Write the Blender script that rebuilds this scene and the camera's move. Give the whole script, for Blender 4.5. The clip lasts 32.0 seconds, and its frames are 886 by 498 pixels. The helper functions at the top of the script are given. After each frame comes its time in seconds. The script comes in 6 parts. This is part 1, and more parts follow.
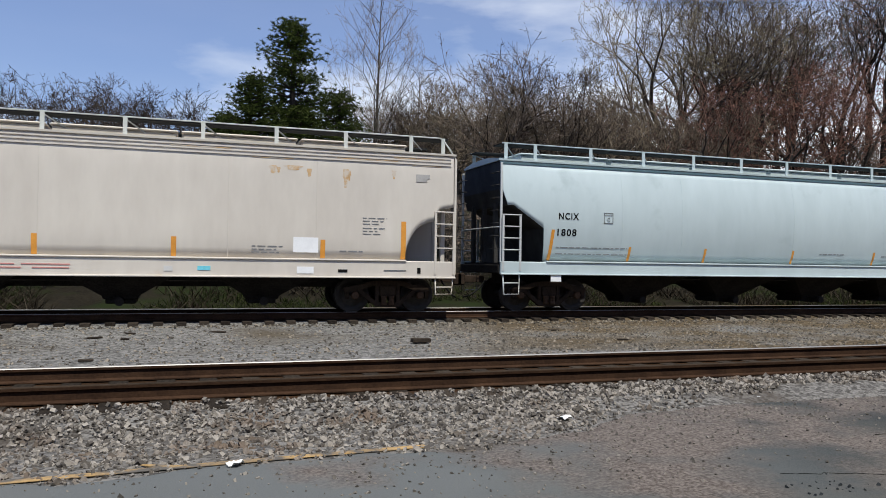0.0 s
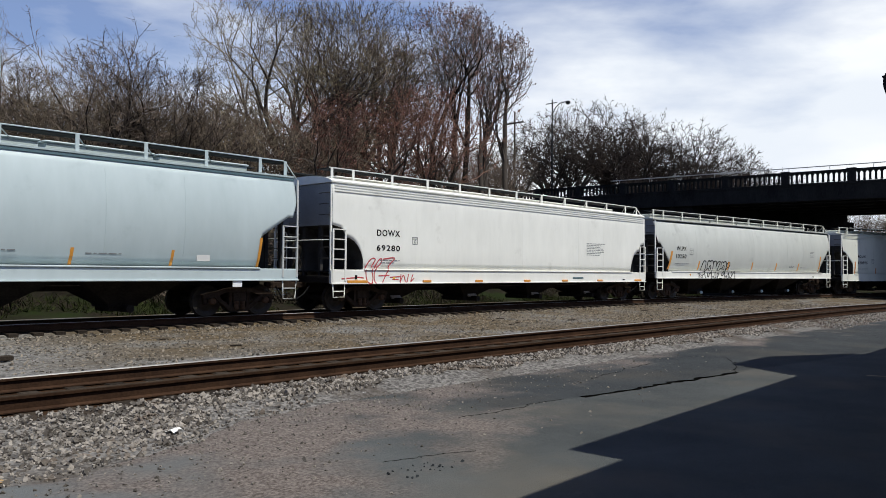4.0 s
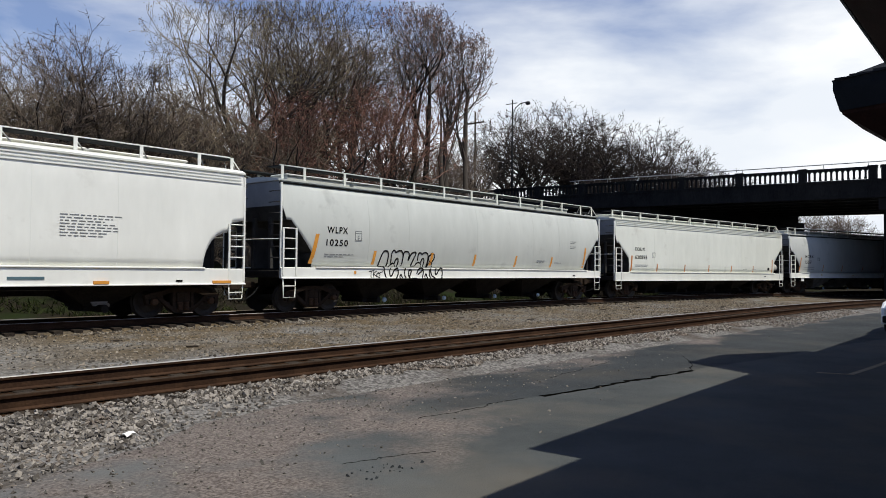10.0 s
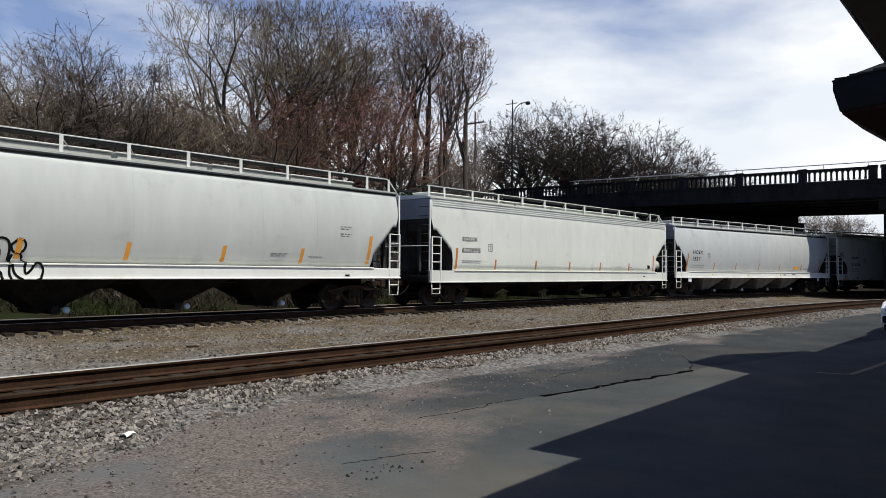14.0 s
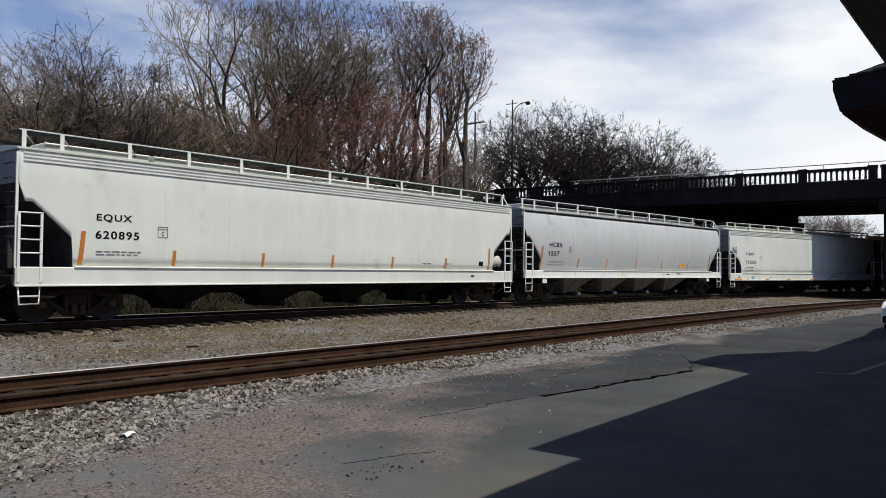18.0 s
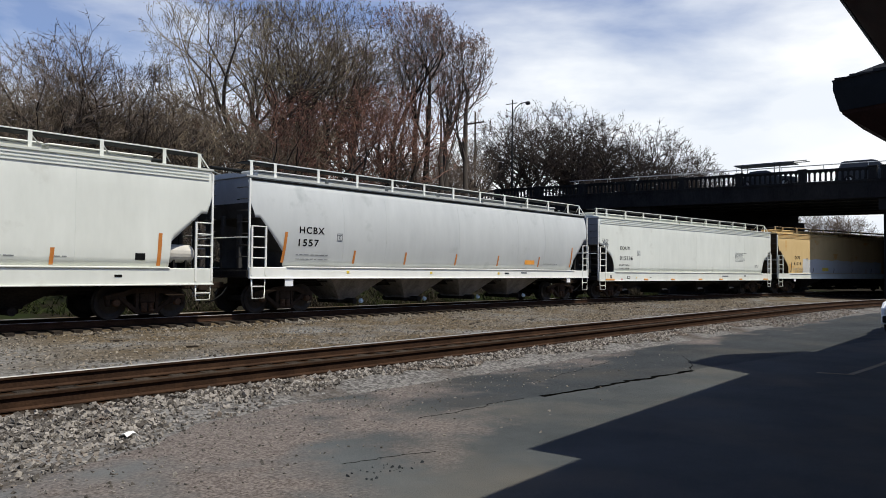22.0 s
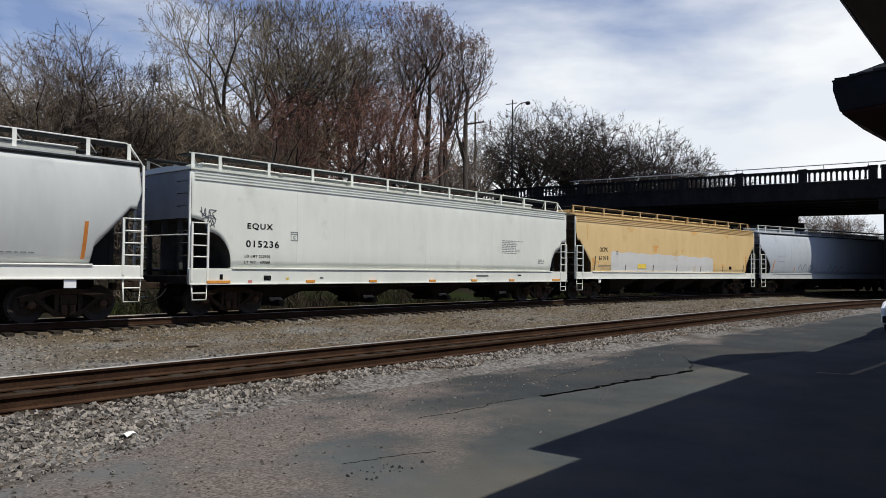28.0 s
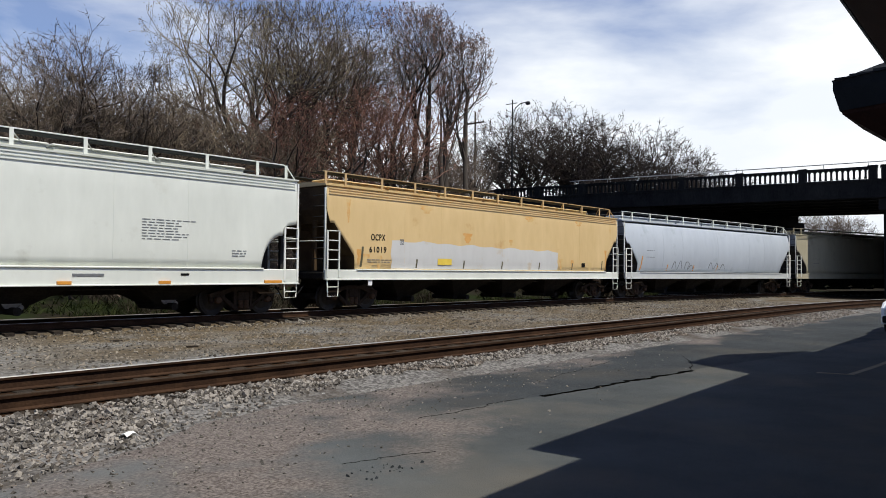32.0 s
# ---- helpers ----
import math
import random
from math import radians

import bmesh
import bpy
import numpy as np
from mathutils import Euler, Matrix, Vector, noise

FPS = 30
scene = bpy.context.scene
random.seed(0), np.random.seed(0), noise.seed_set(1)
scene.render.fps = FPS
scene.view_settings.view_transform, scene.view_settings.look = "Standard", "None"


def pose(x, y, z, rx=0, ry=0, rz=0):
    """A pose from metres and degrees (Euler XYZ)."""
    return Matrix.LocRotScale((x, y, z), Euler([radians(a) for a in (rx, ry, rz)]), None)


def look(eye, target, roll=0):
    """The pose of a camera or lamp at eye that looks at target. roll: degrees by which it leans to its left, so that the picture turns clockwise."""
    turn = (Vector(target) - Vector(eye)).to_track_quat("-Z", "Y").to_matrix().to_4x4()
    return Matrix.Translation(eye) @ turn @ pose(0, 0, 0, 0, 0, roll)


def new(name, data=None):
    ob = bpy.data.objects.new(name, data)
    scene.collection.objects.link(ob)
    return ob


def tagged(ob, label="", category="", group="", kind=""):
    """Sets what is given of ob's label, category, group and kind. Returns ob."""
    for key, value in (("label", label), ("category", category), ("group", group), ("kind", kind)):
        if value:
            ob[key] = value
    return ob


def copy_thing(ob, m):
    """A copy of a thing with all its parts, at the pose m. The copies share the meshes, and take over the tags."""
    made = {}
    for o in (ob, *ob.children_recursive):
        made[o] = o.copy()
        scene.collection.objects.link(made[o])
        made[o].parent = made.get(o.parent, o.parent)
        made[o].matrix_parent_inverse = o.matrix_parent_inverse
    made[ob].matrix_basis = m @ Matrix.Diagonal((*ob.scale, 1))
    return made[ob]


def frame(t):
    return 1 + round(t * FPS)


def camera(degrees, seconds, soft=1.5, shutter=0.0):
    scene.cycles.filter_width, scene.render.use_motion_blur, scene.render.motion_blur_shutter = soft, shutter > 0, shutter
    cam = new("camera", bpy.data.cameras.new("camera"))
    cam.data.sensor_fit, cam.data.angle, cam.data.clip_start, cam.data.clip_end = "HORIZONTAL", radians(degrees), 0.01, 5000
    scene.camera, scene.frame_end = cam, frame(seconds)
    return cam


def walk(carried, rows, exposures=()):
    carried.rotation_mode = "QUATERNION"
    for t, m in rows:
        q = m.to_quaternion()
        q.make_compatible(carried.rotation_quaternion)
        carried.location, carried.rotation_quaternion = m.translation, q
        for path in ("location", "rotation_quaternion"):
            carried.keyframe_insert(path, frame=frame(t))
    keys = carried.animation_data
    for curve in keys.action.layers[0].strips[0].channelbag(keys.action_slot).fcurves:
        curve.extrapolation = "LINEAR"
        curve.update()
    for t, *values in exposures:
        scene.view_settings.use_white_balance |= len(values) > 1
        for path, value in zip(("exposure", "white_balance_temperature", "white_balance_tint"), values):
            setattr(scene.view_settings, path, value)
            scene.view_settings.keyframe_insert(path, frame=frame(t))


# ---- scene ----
# ---- camera ----
cam = camera(59.84, 32.0, soft=0.9, shutter=0.0)


def aim(eye, yaw, pitch, roll):
    """A camera pose from degrees: yaw to the left of +y, pitch up, roll to its left."""
    a, b = radians(yaw), radians(pitch)
    way = Vector((-math.sin(a) * math.cos(b), math.cos(a) * math.cos(b), math.sin(b)))
    return look(eye, Vector(eye) + 2 * way, roll)


PATH = [
    (0, (-0.050, -0.064, 1.352), -18.80, 0.99, 0.81),
    (0.5, (-0.043, -0.051, 1.347), -26.85, 1.13, 0.73),
    (1, (-0.036, -0.038, 1.342), -32.42, 1.37, 0.63),
    (1.5, (-0.031, -0.030, 1.338), -35.80, 1.42, 0.62),
    (2, (-0.029, -0.020, 1.334), -39.05, 1.46, 0.60),
    (2.5, (-0.032, -0.021, 1.334), -41.96, 1.59, 0.53),
    (3, (-0.025, -0.017, 1.337), -45.60, 1.67, 0.45),
    (3.5, (-0.019, -0.012, 1.339), -46.97, 1.73, 0.45),
    (5.5, (-0.010, -0.002, 1.341), -46.89, 1.65, 0.44),
    (6, (0.001, 0.012, 1.342), -46.89, 1.66, 0.45),
    (7, (0.011, 0.016, 1.344), -46.91, 1.67, 0.45),
    (7.5, (0.009, 0.012, 1.345), -47.92, 1.68, 0.47),
    (8, (0.008, 0.008, 1.345), -48.95, 1.71, 0.46),
    (8.5, (0.006, 0.002, 1.346), -49.70, 1.70, 0.44),
    (9, (0.004, 0.002, 1.346), -49.93, 1.70, 0.44),
    (9.5, (0.002, 0.001, 1.347), -49.90, 1.69, 0.43),
    (32, (0.002, 0.001, 1.348), -49.90, 1.69, 0.43),
]
GAIN = [(0, 0.08), (2, 0.06), (3.2, 0.04), (5.5, -0.14), (7, -0.18), (9, -0.02), (13, 0.0), (17, -0.1), (20, -0.03), (24, 0.06), (28, -0.1), (31, 0.03), (32, 0.08)]
walk(cam, [(t, aim(e, y, p, r)) for t, e, y, p, r in PATH], [(t, e, 6400 if t < 4 else 6600 if t < 8 else 6540, 7) for t, e in GAIN])

# ---- sky and sun ----
SUN_EL = 63.0
world = bpy.data.worlds.new("sky")
scene.world = world
world.use_nodes = True
wn, wl = world.node_tree.nodes, world.node_tree.links
wn.clear()
w_out = wn.new("ShaderNodeOutputWorld")
w_bg = wn.new("ShaderNodeBackground")
w_sky = wn.new("ShaderNodeTexSky")
w_sky.sky_type = "NISHITA"
w_sky.sun_disc = False
w_sky.sun_elevation = radians(SUN_EL)
w_sky.sun_rotation = radians(180)
w_sky.air_density, w_sky.dust_density, w_sky.ozone_density = 1.25, 0.1, 4.5
w_tc = wn.new("ShaderNodeTexCoord")
w_map = wn.new("ShaderNodeMapping")
w_map.inputs["Scale"].default_value = (1.0, 1.0, 3.4)
w_map.inputs["Location"].default_value = (0.35, 0.1, 0.0)
w_noise = wn.new("ShaderNodeTexNoise")
w_noise.inputs["Scale"].default_value = 2.7
w_noise.inputs["Detail"].default_value = 7.0
w_noise.inputs["Roughness"].default_value = 0.52
w_noise.inputs["Distortion"].default_value = 0.12
# more cloud towards +x, more blue towards -x
w_sep = wn.new("ShaderNodeSeparateXYZ")
w_grad = wn.new("ShaderNodeMath")
w_grad.operation = "MULTIPLY_ADD"
w_grad.inputs[1].default_value = 0.30
w_add = wn.new("ShaderNodeMath")
w_add.operation = "ADD"
# thinner cloud overhead than towards the horizon
w_up = wn.new("ShaderNodeMath")
w_up.operation = "MULTIPLY_ADD"
w_up.inputs[1].default_value = -1.45
w_ramp = wn.new("ShaderNodeValToRGB")
w_ramp.color_ramp.elements[0].position = 0.36
w_ramp.color_ramp.elements[0].color = (0.11, 0.11, 0.11, 1)
w_ramp.color_ramp.elements[1].position = 0.68
w_ramp.color_ramp.elements[1].color = (1, 1, 1, 1)
w_mix = wn.new("ShaderNodeMix")
w_mix.data_type = "RGBA"
# cloud tone: white tops and pale grey-blue hollows
w_puff = wn.new("ShaderNodeTexNoise")
w_puff.inputs["Scale"].default_value, w_puff.inputs["Detail"].default_value = 3.6, 4.0
w_tone = wn.new("ShaderNodeValToRGB")
w_tone.color_ramp.elements[0].position, w_tone.color_ramp.elements[0].color = 0.34, (0.81, 0.845, 0.925, 1)
w_tone.color_ramp.elements[1].position, w_tone.color_ramp.elements[1].color = 0.58, (0.95, 0.96, 1.0, 1)
w_lift = wn.new("ShaderNodeMix")
w_lift.data_type, w_lift.blend_type = "RGBA", "MULTIPLY"
w_lift.inputs["Factor"].default_value = 1.0
w_lift.inputs["B"].default_value = (12.7, 12.7, 12.7, 1)
wl.new(w_map.outputs["Vector"], w_puff.inputs["Vector"])
wl.new(w_puff.outputs["Fac"], w_tone.inputs["Fac"])
wl.new(w_tone.outputs["Color"], w_lift.inputs["A"])
wl.new(w_lift.outputs["Result"], w_mix.inputs["B"])
wl.new(w_tc.outputs["Generated"], w_map.inputs["Vector"])
wl.new(w_map.outputs["Vector"], w_noise.inputs["Vector"])
wl.new(w_tc.outputs["Generated"], w_sep.inputs["Vector"])
wl.new(w_sep.outputs["X"], w_grad.inputs[0])
w_grad.inputs[2].default_value = 0.19
wl.new(w_noise.outputs["Fac"], w_add.inputs[0])
wl.new(w_sep.outputs["Z"], w_up.inputs[0])
wl.new(w_grad.outputs["Value"], w_up.inputs[2])
wl.new(w_up.outputs["Value"], w_add.inputs[1])
wl.new(w_add.outputs["Value"], w_ramp.inputs["Fac"])
wl.new(w_ramp.outputs["Color"], w_mix.inputs["Factor"])
w_tint = wn.new("ShaderNodeMix")
w_tint.data_type, w_tint.blend_type = "RGBA", "MULTIPLY"
w_tint.inputs["Factor"].default_value = 1.0
w_tint.inputs["B"].default_value = (0.94, 0.97, 1.27, 1)
wl.new(w_sky.outputs["Color"], w_tint.inputs["A"])
wl.new(w_tint.outputs["Result"], w_mix.inputs["A"])
wl.new(w_mix.outputs["Result"], w_bg.inputs["Color"])
w_bg.inputs["Strength"].default_value = 0.085
wl.new(w_bg.outputs["Background"], w_out.inputs["Surface"])

sun = new("sun", bpy.data.lights.new("sun", "SUN"))
sun.data.energy, sun.data.angle, sun.data.color = 4.9, radians(0.53), (1.0, 0.955, 0.865)
sun.matrix_world = look((0, -math.cos(radians(SUN_EL)) * 100, math.sin(radians(SUN_EL)) * 100), (0, 0, 0))
scene.view_settings.exposure = 0.0


# ---- materials ----
def material(name, dark, light, scale=3.0, rough=0.7, metal=0.0, bump=0.0, fine=40.0, fine_amount=0.35, stretch=(1, 1, 1), patch=None,
             patch_scale=0.6, patch_at=(0.52, 0.66), per_object=0.0, per_island=0.0, spec=None, cells=0.0):
    """Colour between two tones by noise at two scales, with an optional third tone in patches."""
    m = bpy.data.materials.new(name)
    m.use_nodes = True
    n, l = m.node_tree.nodes, m.node_tree.links
    b = n["Principled BSDF"]
    b.inputs["Roughness"].default_value, b.inputs["Metallic"].default_value = rough, metal
    b.inputs["Specular IOR Level"].default_value = (0.5 if rough < 0.75 else 0.06) if spec is None else spec
    tc, mp = n.new("ShaderNodeTexCoord"), n.new("ShaderNodeMapping")
    mp.inputs["Scale"].default_value = stretch
    l.new(tc.outputs["Object"], mp.inputs["Vector"])

    def grain(s, detail=5.0, vector=mp):
        t = n.new("ShaderNodeTexNoise")
        t.inputs["Scale"].default_value, t.inputs["Detail"].default_value, t.inputs["Roughness"].default_value = s, detail, 0.6
        l.new(vector.outputs["Vector"], t.inputs["Vector"])
        return t

    big, small = grain(scale), grain(fine, 3.0)
    mixer = n.new("ShaderNodeMath")
    mixer.operation = "MULTIPLY_ADD"
    mixer.inputs[1].default_value = fine_amount
    l.new(small.outputs["Fac"], mixer.inputs[0])
    less = n.new("ShaderNodeMath")
    less.operation = "MULTIPLY_ADD"
    less.inputs[1].default_value, less.inputs[2].default_value = 1.0 - fine_amount, 0.0
    l.new(big.outputs["Fac"], less.inputs[0])
    l.new(less.outputs["Value"], mixer.inputs[2])
    value = mixer.outputs["Value"]
    for amount, source in ((per_object, ("ShaderNodeObjectInfo", "Random")), (per_island, ("ShaderNodeNewGeometry", "Random Per Island"))):
        if amount:
            info, add = n.new(source[0]), n.new("ShaderNodeMath")
            add.operation = "MULTIPLY_ADD"
            add.inputs[1].default_value = amount
            l.new(info.outputs[source[1]], add.inputs[0])
            l.new(value, add.inputs[2])
            sub = n.new("ShaderNodeMath")
            sub.operation = "SUBTRACT"
            sub.inputs[1].default_value = amount / 2
            l.new(add.outputs["Value"], sub.inputs[0])
            value = sub.outputs["Value"]
    pebbled = None
    if cells:
        # crushed stone: a tone for each small cell
        pebbled, tone, add = n.new("ShaderNodeTexVoronoi"), n.new("ShaderNodeSeparateColor"), n.new("ShaderNodeMath")
        pebbled.inputs["Scale"].default_value = cells
        l.new(tc.outputs["Object"], pebbled.inputs["Vector"])
        l.new(pebbled.outputs["Color"], tone.inputs["Color"])
        add.operation = "MULTIPLY_ADD"
        add.inputs[1].default_value = 0.34
        l.new(tone.outputs["Red"], add.inputs[0])
        l.new(value, add.inputs[2])
        sub = n.new("ShaderNodeMath")
        sub.operation = "SUBTRACT"
        sub.inputs[1].default_value = 0.17
        l.new(add.outputs["Value"], sub.inputs[0])
        value = sub.outputs["Value"]
    ramp = n.new("ShaderNodeValToRGB")
    ramp.color_ramp.elements[0].position, ramp.color_ramp.elements[1].position = 0.34, 0.66
    ramp.color_ramp.elements[0].color, ramp.color_ramp.elements[1].color = (*dark, 1), (*light, 1)
    l.new(value, ramp.inputs["Fac"])
    colour = ramp.outputs["Color"]
    if patch:
        pn = grain(patch_scale, 6.0, tc_vec(n, l, tc))
        pr = n.new("ShaderNodeValToRGB")
        pr.color_ramp.elements[0].position, pr.color_ramp.elements[1].position = patch_at
        mx = n.new("ShaderNodeMix")
        mx.data_type = "RGBA"
        mx.inputs["B"].default_value = (*patch, 1)
        l.new(pn.outputs["Fac"], pr.inputs["Fac"])
        l.new(pr.outputs["Color"], mx.inputs["Factor"])
        l.new(colour, mx.inputs["A"])
        colour = mx.outputs["Result"]
    l.new(colour, b.inputs["Base Color"])
    if bump:
        bp = n.new("ShaderNodeBump")
        bp.inputs["Strength"].default_value, bp.inputs["Distance"].default_value = bump, 0.02
        l.new(pebbled.outputs["Distance"] if cells else small.outputs["Fac"], bp.inputs["Height"])
        l.new(bp.outputs["Normal"], b.inputs["Normal"])
    return m


def dusty(m, tone, grit):
    """Lays drifts of grit over a ground material: towards its far edge and round one bare spot."""
    n, l = m.node_tree.nodes, m.node_tree.links
    b = n["Principled BSDF"]
    before = b.inputs["Base Color"].links[0].from_socket
    tc, sep, wob = n.new("ShaderNodeTexCoord"), n.new("ShaderNodeSeparateXYZ"), n.new("ShaderNodeTexNoise")
    wob.inputs["Scale"].default_value, wob.inputs["Detail"].default_value = 0.9, 8.0
    l.new(tc.outputs["Object"], sep.inputs["Vector"])
    l.new(tc.outputs["Object"], wob.inputs["Vector"])

    def maths(op, a, b=None, c=None):
        k = n.new("ShaderNodeMath")
        k.operation = op
        for i, v in enumerate((a, b, c)):
            if v is None:
                continue
            if isinstance(v, (int, float)):
                k.inputs[i].default_value = v
            else:
                l.new(v, k.inputs[i])
        return k.outputs["Value"]

    x, y = sep.outputs["X"], sep.outputs["Y"]
    # an older, darker strip of paving beyond the long crack
    line = maths("ADD", maths("MULTIPLY", x, -0.11), 6.70)
    strip = maths("MINIMUM", maths("MULTIPLY", maths("SUBTRACT", y, line), 4.0), maths("MULTIPLY", maths("SUBTRACT", x, 6.8), 0.5))
    strip = maths("ADD", strip, maths("MULTIPLY", maths("SUBTRACT", wob.outputs["Fac"], 0.5), 1.2))
    old = n.new("ShaderNodeValToRGB")
    old.color_ramp.elements[0].position, old.color_ramp.elements[1].position = 0.0, 0.35
    l.new(strip, old.inputs["Fac"])
    dim = n.new("ShaderNodeMix")
    dim.data_type, dim.blend_type = "RGBA", "MULTIPLY"
    l.new(old.outputs["Color"], dim.inputs["Factor"])
    l.new(before, dim.inputs["A"])
    dim.inputs["B"].default_value = (0.66, 0.67, 0.70, 1)
    # sun-bleached paving at the near end
    pale = n.new("ShaderNodeMapRange")
    pale.inputs["From Min"].default_value, pale.inputs["From Max"].default_value = 5.5, 1.5
    pale.inputs["To Max"].default_value = 0.75
    l.new(maths("ADD", x, maths("MULTIPLY", maths("SUBTRACT", wob.outputs["Fac"], 0.5), 4.0)), pale.inputs["Value"])
    bleach = n.new("ShaderNodeMix")
    bleach.data_type = "RGBA"
    l.new(pale.outputs["Result"], bleach.inputs["Factor"])
    l.new(dim.outputs["Result"], bleach.inputs["A"])
    bleach.inputs["B"].default_value = (0.150, 0.156, 0.156, 1)
    before = bleach.outputs["Result"]
    dx = maths("DIVIDE", maths("SUBTRACT", x, 4.4), 3.3)
    dy = maths("DIVIDE", maths("SUBTRACT", y, 7.2), 2.7)
    round_spot = maths("SUBTRACT", 1.0, maths("SQRT", maths("ADD", maths("MULTIPLY", dx, dx), maths("MULTIPLY", dy, dy))))
    edge = maths("MULTIPLY", maths("SUBTRACT", y, 7.3), 0.45)
    most = maths("MAXIMUM", round_spot, edge)
    v = maths("ADD", most, maths("MULTIPLY", maths("SUBTRACT", wob.outputs["Fac"], 0.5), 2.8))
    ramp = n.new("ShaderNodeValToRGB")
    ramp.color_ramp.elements[0].position, ramp.color_ramp.elements[1].position = 0.0, 0.55
    l.new(v, ramp.inputs["Fac"])
    speck = n.new("ShaderNodeTexNoise")
    speck.inputs["Scale"].default_value, speck.inputs["Detail"].default_value = 38.0, 4.0
    l.new(tc.outputs["Object"], speck.inputs["Vector"])
    sr = n.new("ShaderNodeValToRGB")
    sr.color_ramp.elements[0].position, sr.color_ramp.elements[1].position = 0.36, 0.68
    sr.color_ramp.elements[0].color, sr.color_ramp.elements[1].color = (*tone, 1), (*grit, 1)
    l.new(speck.outputs["Fac"], sr.inputs["Fac"])
    mx = n.new("ShaderNodeMix")
    mx.data_type = "RGBA"
    l.new(ramp.outputs["Color"], mx.inputs["Factor"])
    l.new(before, mx.inputs["A"])
    l.new(sr.outputs["Color"], mx.inputs["B"])
    l.new(mx.outputs["Result"], b.inputs["Base Color"])


def tan_beyond(m, tone_a, tone_b, x0, x1):
    """Turns a gravel tan from x0 to x1 and beyond, in drifts."""
    n, l = m.node_tree.nodes, m.node_tree.links
    b = n["Principled BSDF"]
    before = b.inputs["Base Color"].links[0].from_socket
    tc, sep = n.new("ShaderNodeTexCoord"), n.new("ShaderNodeSeparateXYZ")
    wob, fine = n.new("ShaderNodeTexNoise"), n.new("ShaderNodeTexVoronoi")
    wob.inputs["Scale"].default_value, wob.inputs["Detail"].default_value = 0.5, 7.0
    fine.inputs["Scale"].default_value = 17.0
    for k in (sep, wob, fine):
        l.new(tc.outputs["Object"], k.inputs["Vector"])
    step = n.new("ShaderNodeMapRange")
    step.inputs["From Min"].default_value, step.inputs["From Max"].default_value = x0, x1
    l.new(sep.outputs["X"], step.inputs["Value"])
    both = n.new("ShaderNodeMath")
    both.operation = "MULTIPLY"
    wr = n.new("ShaderNodeMapRange")
    wr.inputs["From Min"].default_value, wr.inputs["From Max"].default_value = 0.36, 0.56
    l.new(wob.outputs["Fac"], wr.inputs["Value"])
    l.new(step.outputs["Result"], both.inputs[0])
    l.new(wr.outputs["Result"], both.inputs[1])
    tone = n.new("ShaderNodeValToRGB")
    tone.color_ramp.elements[0].position, tone.color_ramp.elements[1].position = 0.1, 0.9
    tone.color_ramp.elements[0].color, tone.color_ramp.elements[1].color = (*tone_a, 1), (*tone_b, 1)
    l.new(fine.outputs["Color"], tone.inputs["Fac"])
    mx = n.new("ShaderNodeMix")
    mx.data_type = "RGBA"
    l.new(both.outputs["Value"], mx.inputs["Factor"])
    l.new(before, mx.inputs["A"])
    l.new(tone.outputs["Color"], mx.inputs["B"])
    l.new(mx.outputs["Result"], b.inputs["Base Color"])


def tc_vec(n, l, tc):
    """The plain object coordinates, as a node with a Vector output."""
    mp = n.new("ShaderNodeMapping")
    l.new(tc.outputs["Object"], mp.inputs["Vector"])
    return mp


M = {}
M["asphalt"] = material("asphalt", (0.034, 0.038, 0.040), (0.086, 0.091, 0.090), 0.75, 0.9, 0, 0.6, 75, 0.55, patch=(0.095, 0.088, 0.076), patch_scale=0.42, patch_at=(0.5, 0.72), spec=0.05)
dusty(M["asphalt"], (0.078, 0.064, 0.057), (0.205, 0.176, 0.158))
M["asphalt_patch"] = material("asphalt_patch", (0.016, 0.019, 0.022), (0.046, 0.050, 0.054), 1.2, 0.92, 0, 0.6, 75, 0.6, spec=0.05)
M["crack"] = material("crack", (0.002, 0.002, 0.002), (0.006, 0.006, 0.006), 6, 0.95, spec=0.0)
M["dirt"] = material("dirt", (0.040, 0.036, 0.033), (0.120, 0.110, 0.100), 2.2, 0.95, 0, 1.0, 42, 0.65, patch=(0.075, 0.060, 0.050), patch_scale=0.6)
M["gravel"] = material("gravel", (0.056, 0.053, 0.050), (0.225, 0.215, 0.20), 4.0, 0.95, 0, 1.0, 30, 0.75, patch=(0.080, 0.064, 0.044), patch_scale=0.16, patch_at=(0.50, 0.66), spec=0.1, cells=17.0)
tan_beyond(M["gravel"], (0.036, 0.027, 0.017), (0.150, 0.112, 0.068), 4.0, 9.0)
M["bed"] = material("ballast_grit", (0.062, 0.057, 0.053), (0.20, 0.188, 0.175), 4.0, 0.95, 0, 1.0, 32, 0.75, patch=(0.07, 0.058, 0.048), patch_scale=0.5, spec=0.1, cells=20.0)
M["stone"] = material("ballast_stone", (0.085, 0.075, 0.066), (0.30, 0.270, 0.238), 9.0, 0.9, 0, 0.4, 60, 0.3, patch=(0.15, 0.115, 0.09), patch_scale=1.3, patch_at=(0.52, 0.64), per_island=0.6)
M["yard_stone"] = material("yard_stone", (0.072, 0.063, 0.052), (0.25, 0.214, 0.168), 9.0, 0.9, 0, 0.4, 60, 0.3, per_island=0.8)
M["pebble"] = material("pebble", (0.075, 0.068, 0.060), (0.22, 0.20, 0.175), 9.0, 0.9, 0, 0.4, 60, 0.3, per_island=0.7)
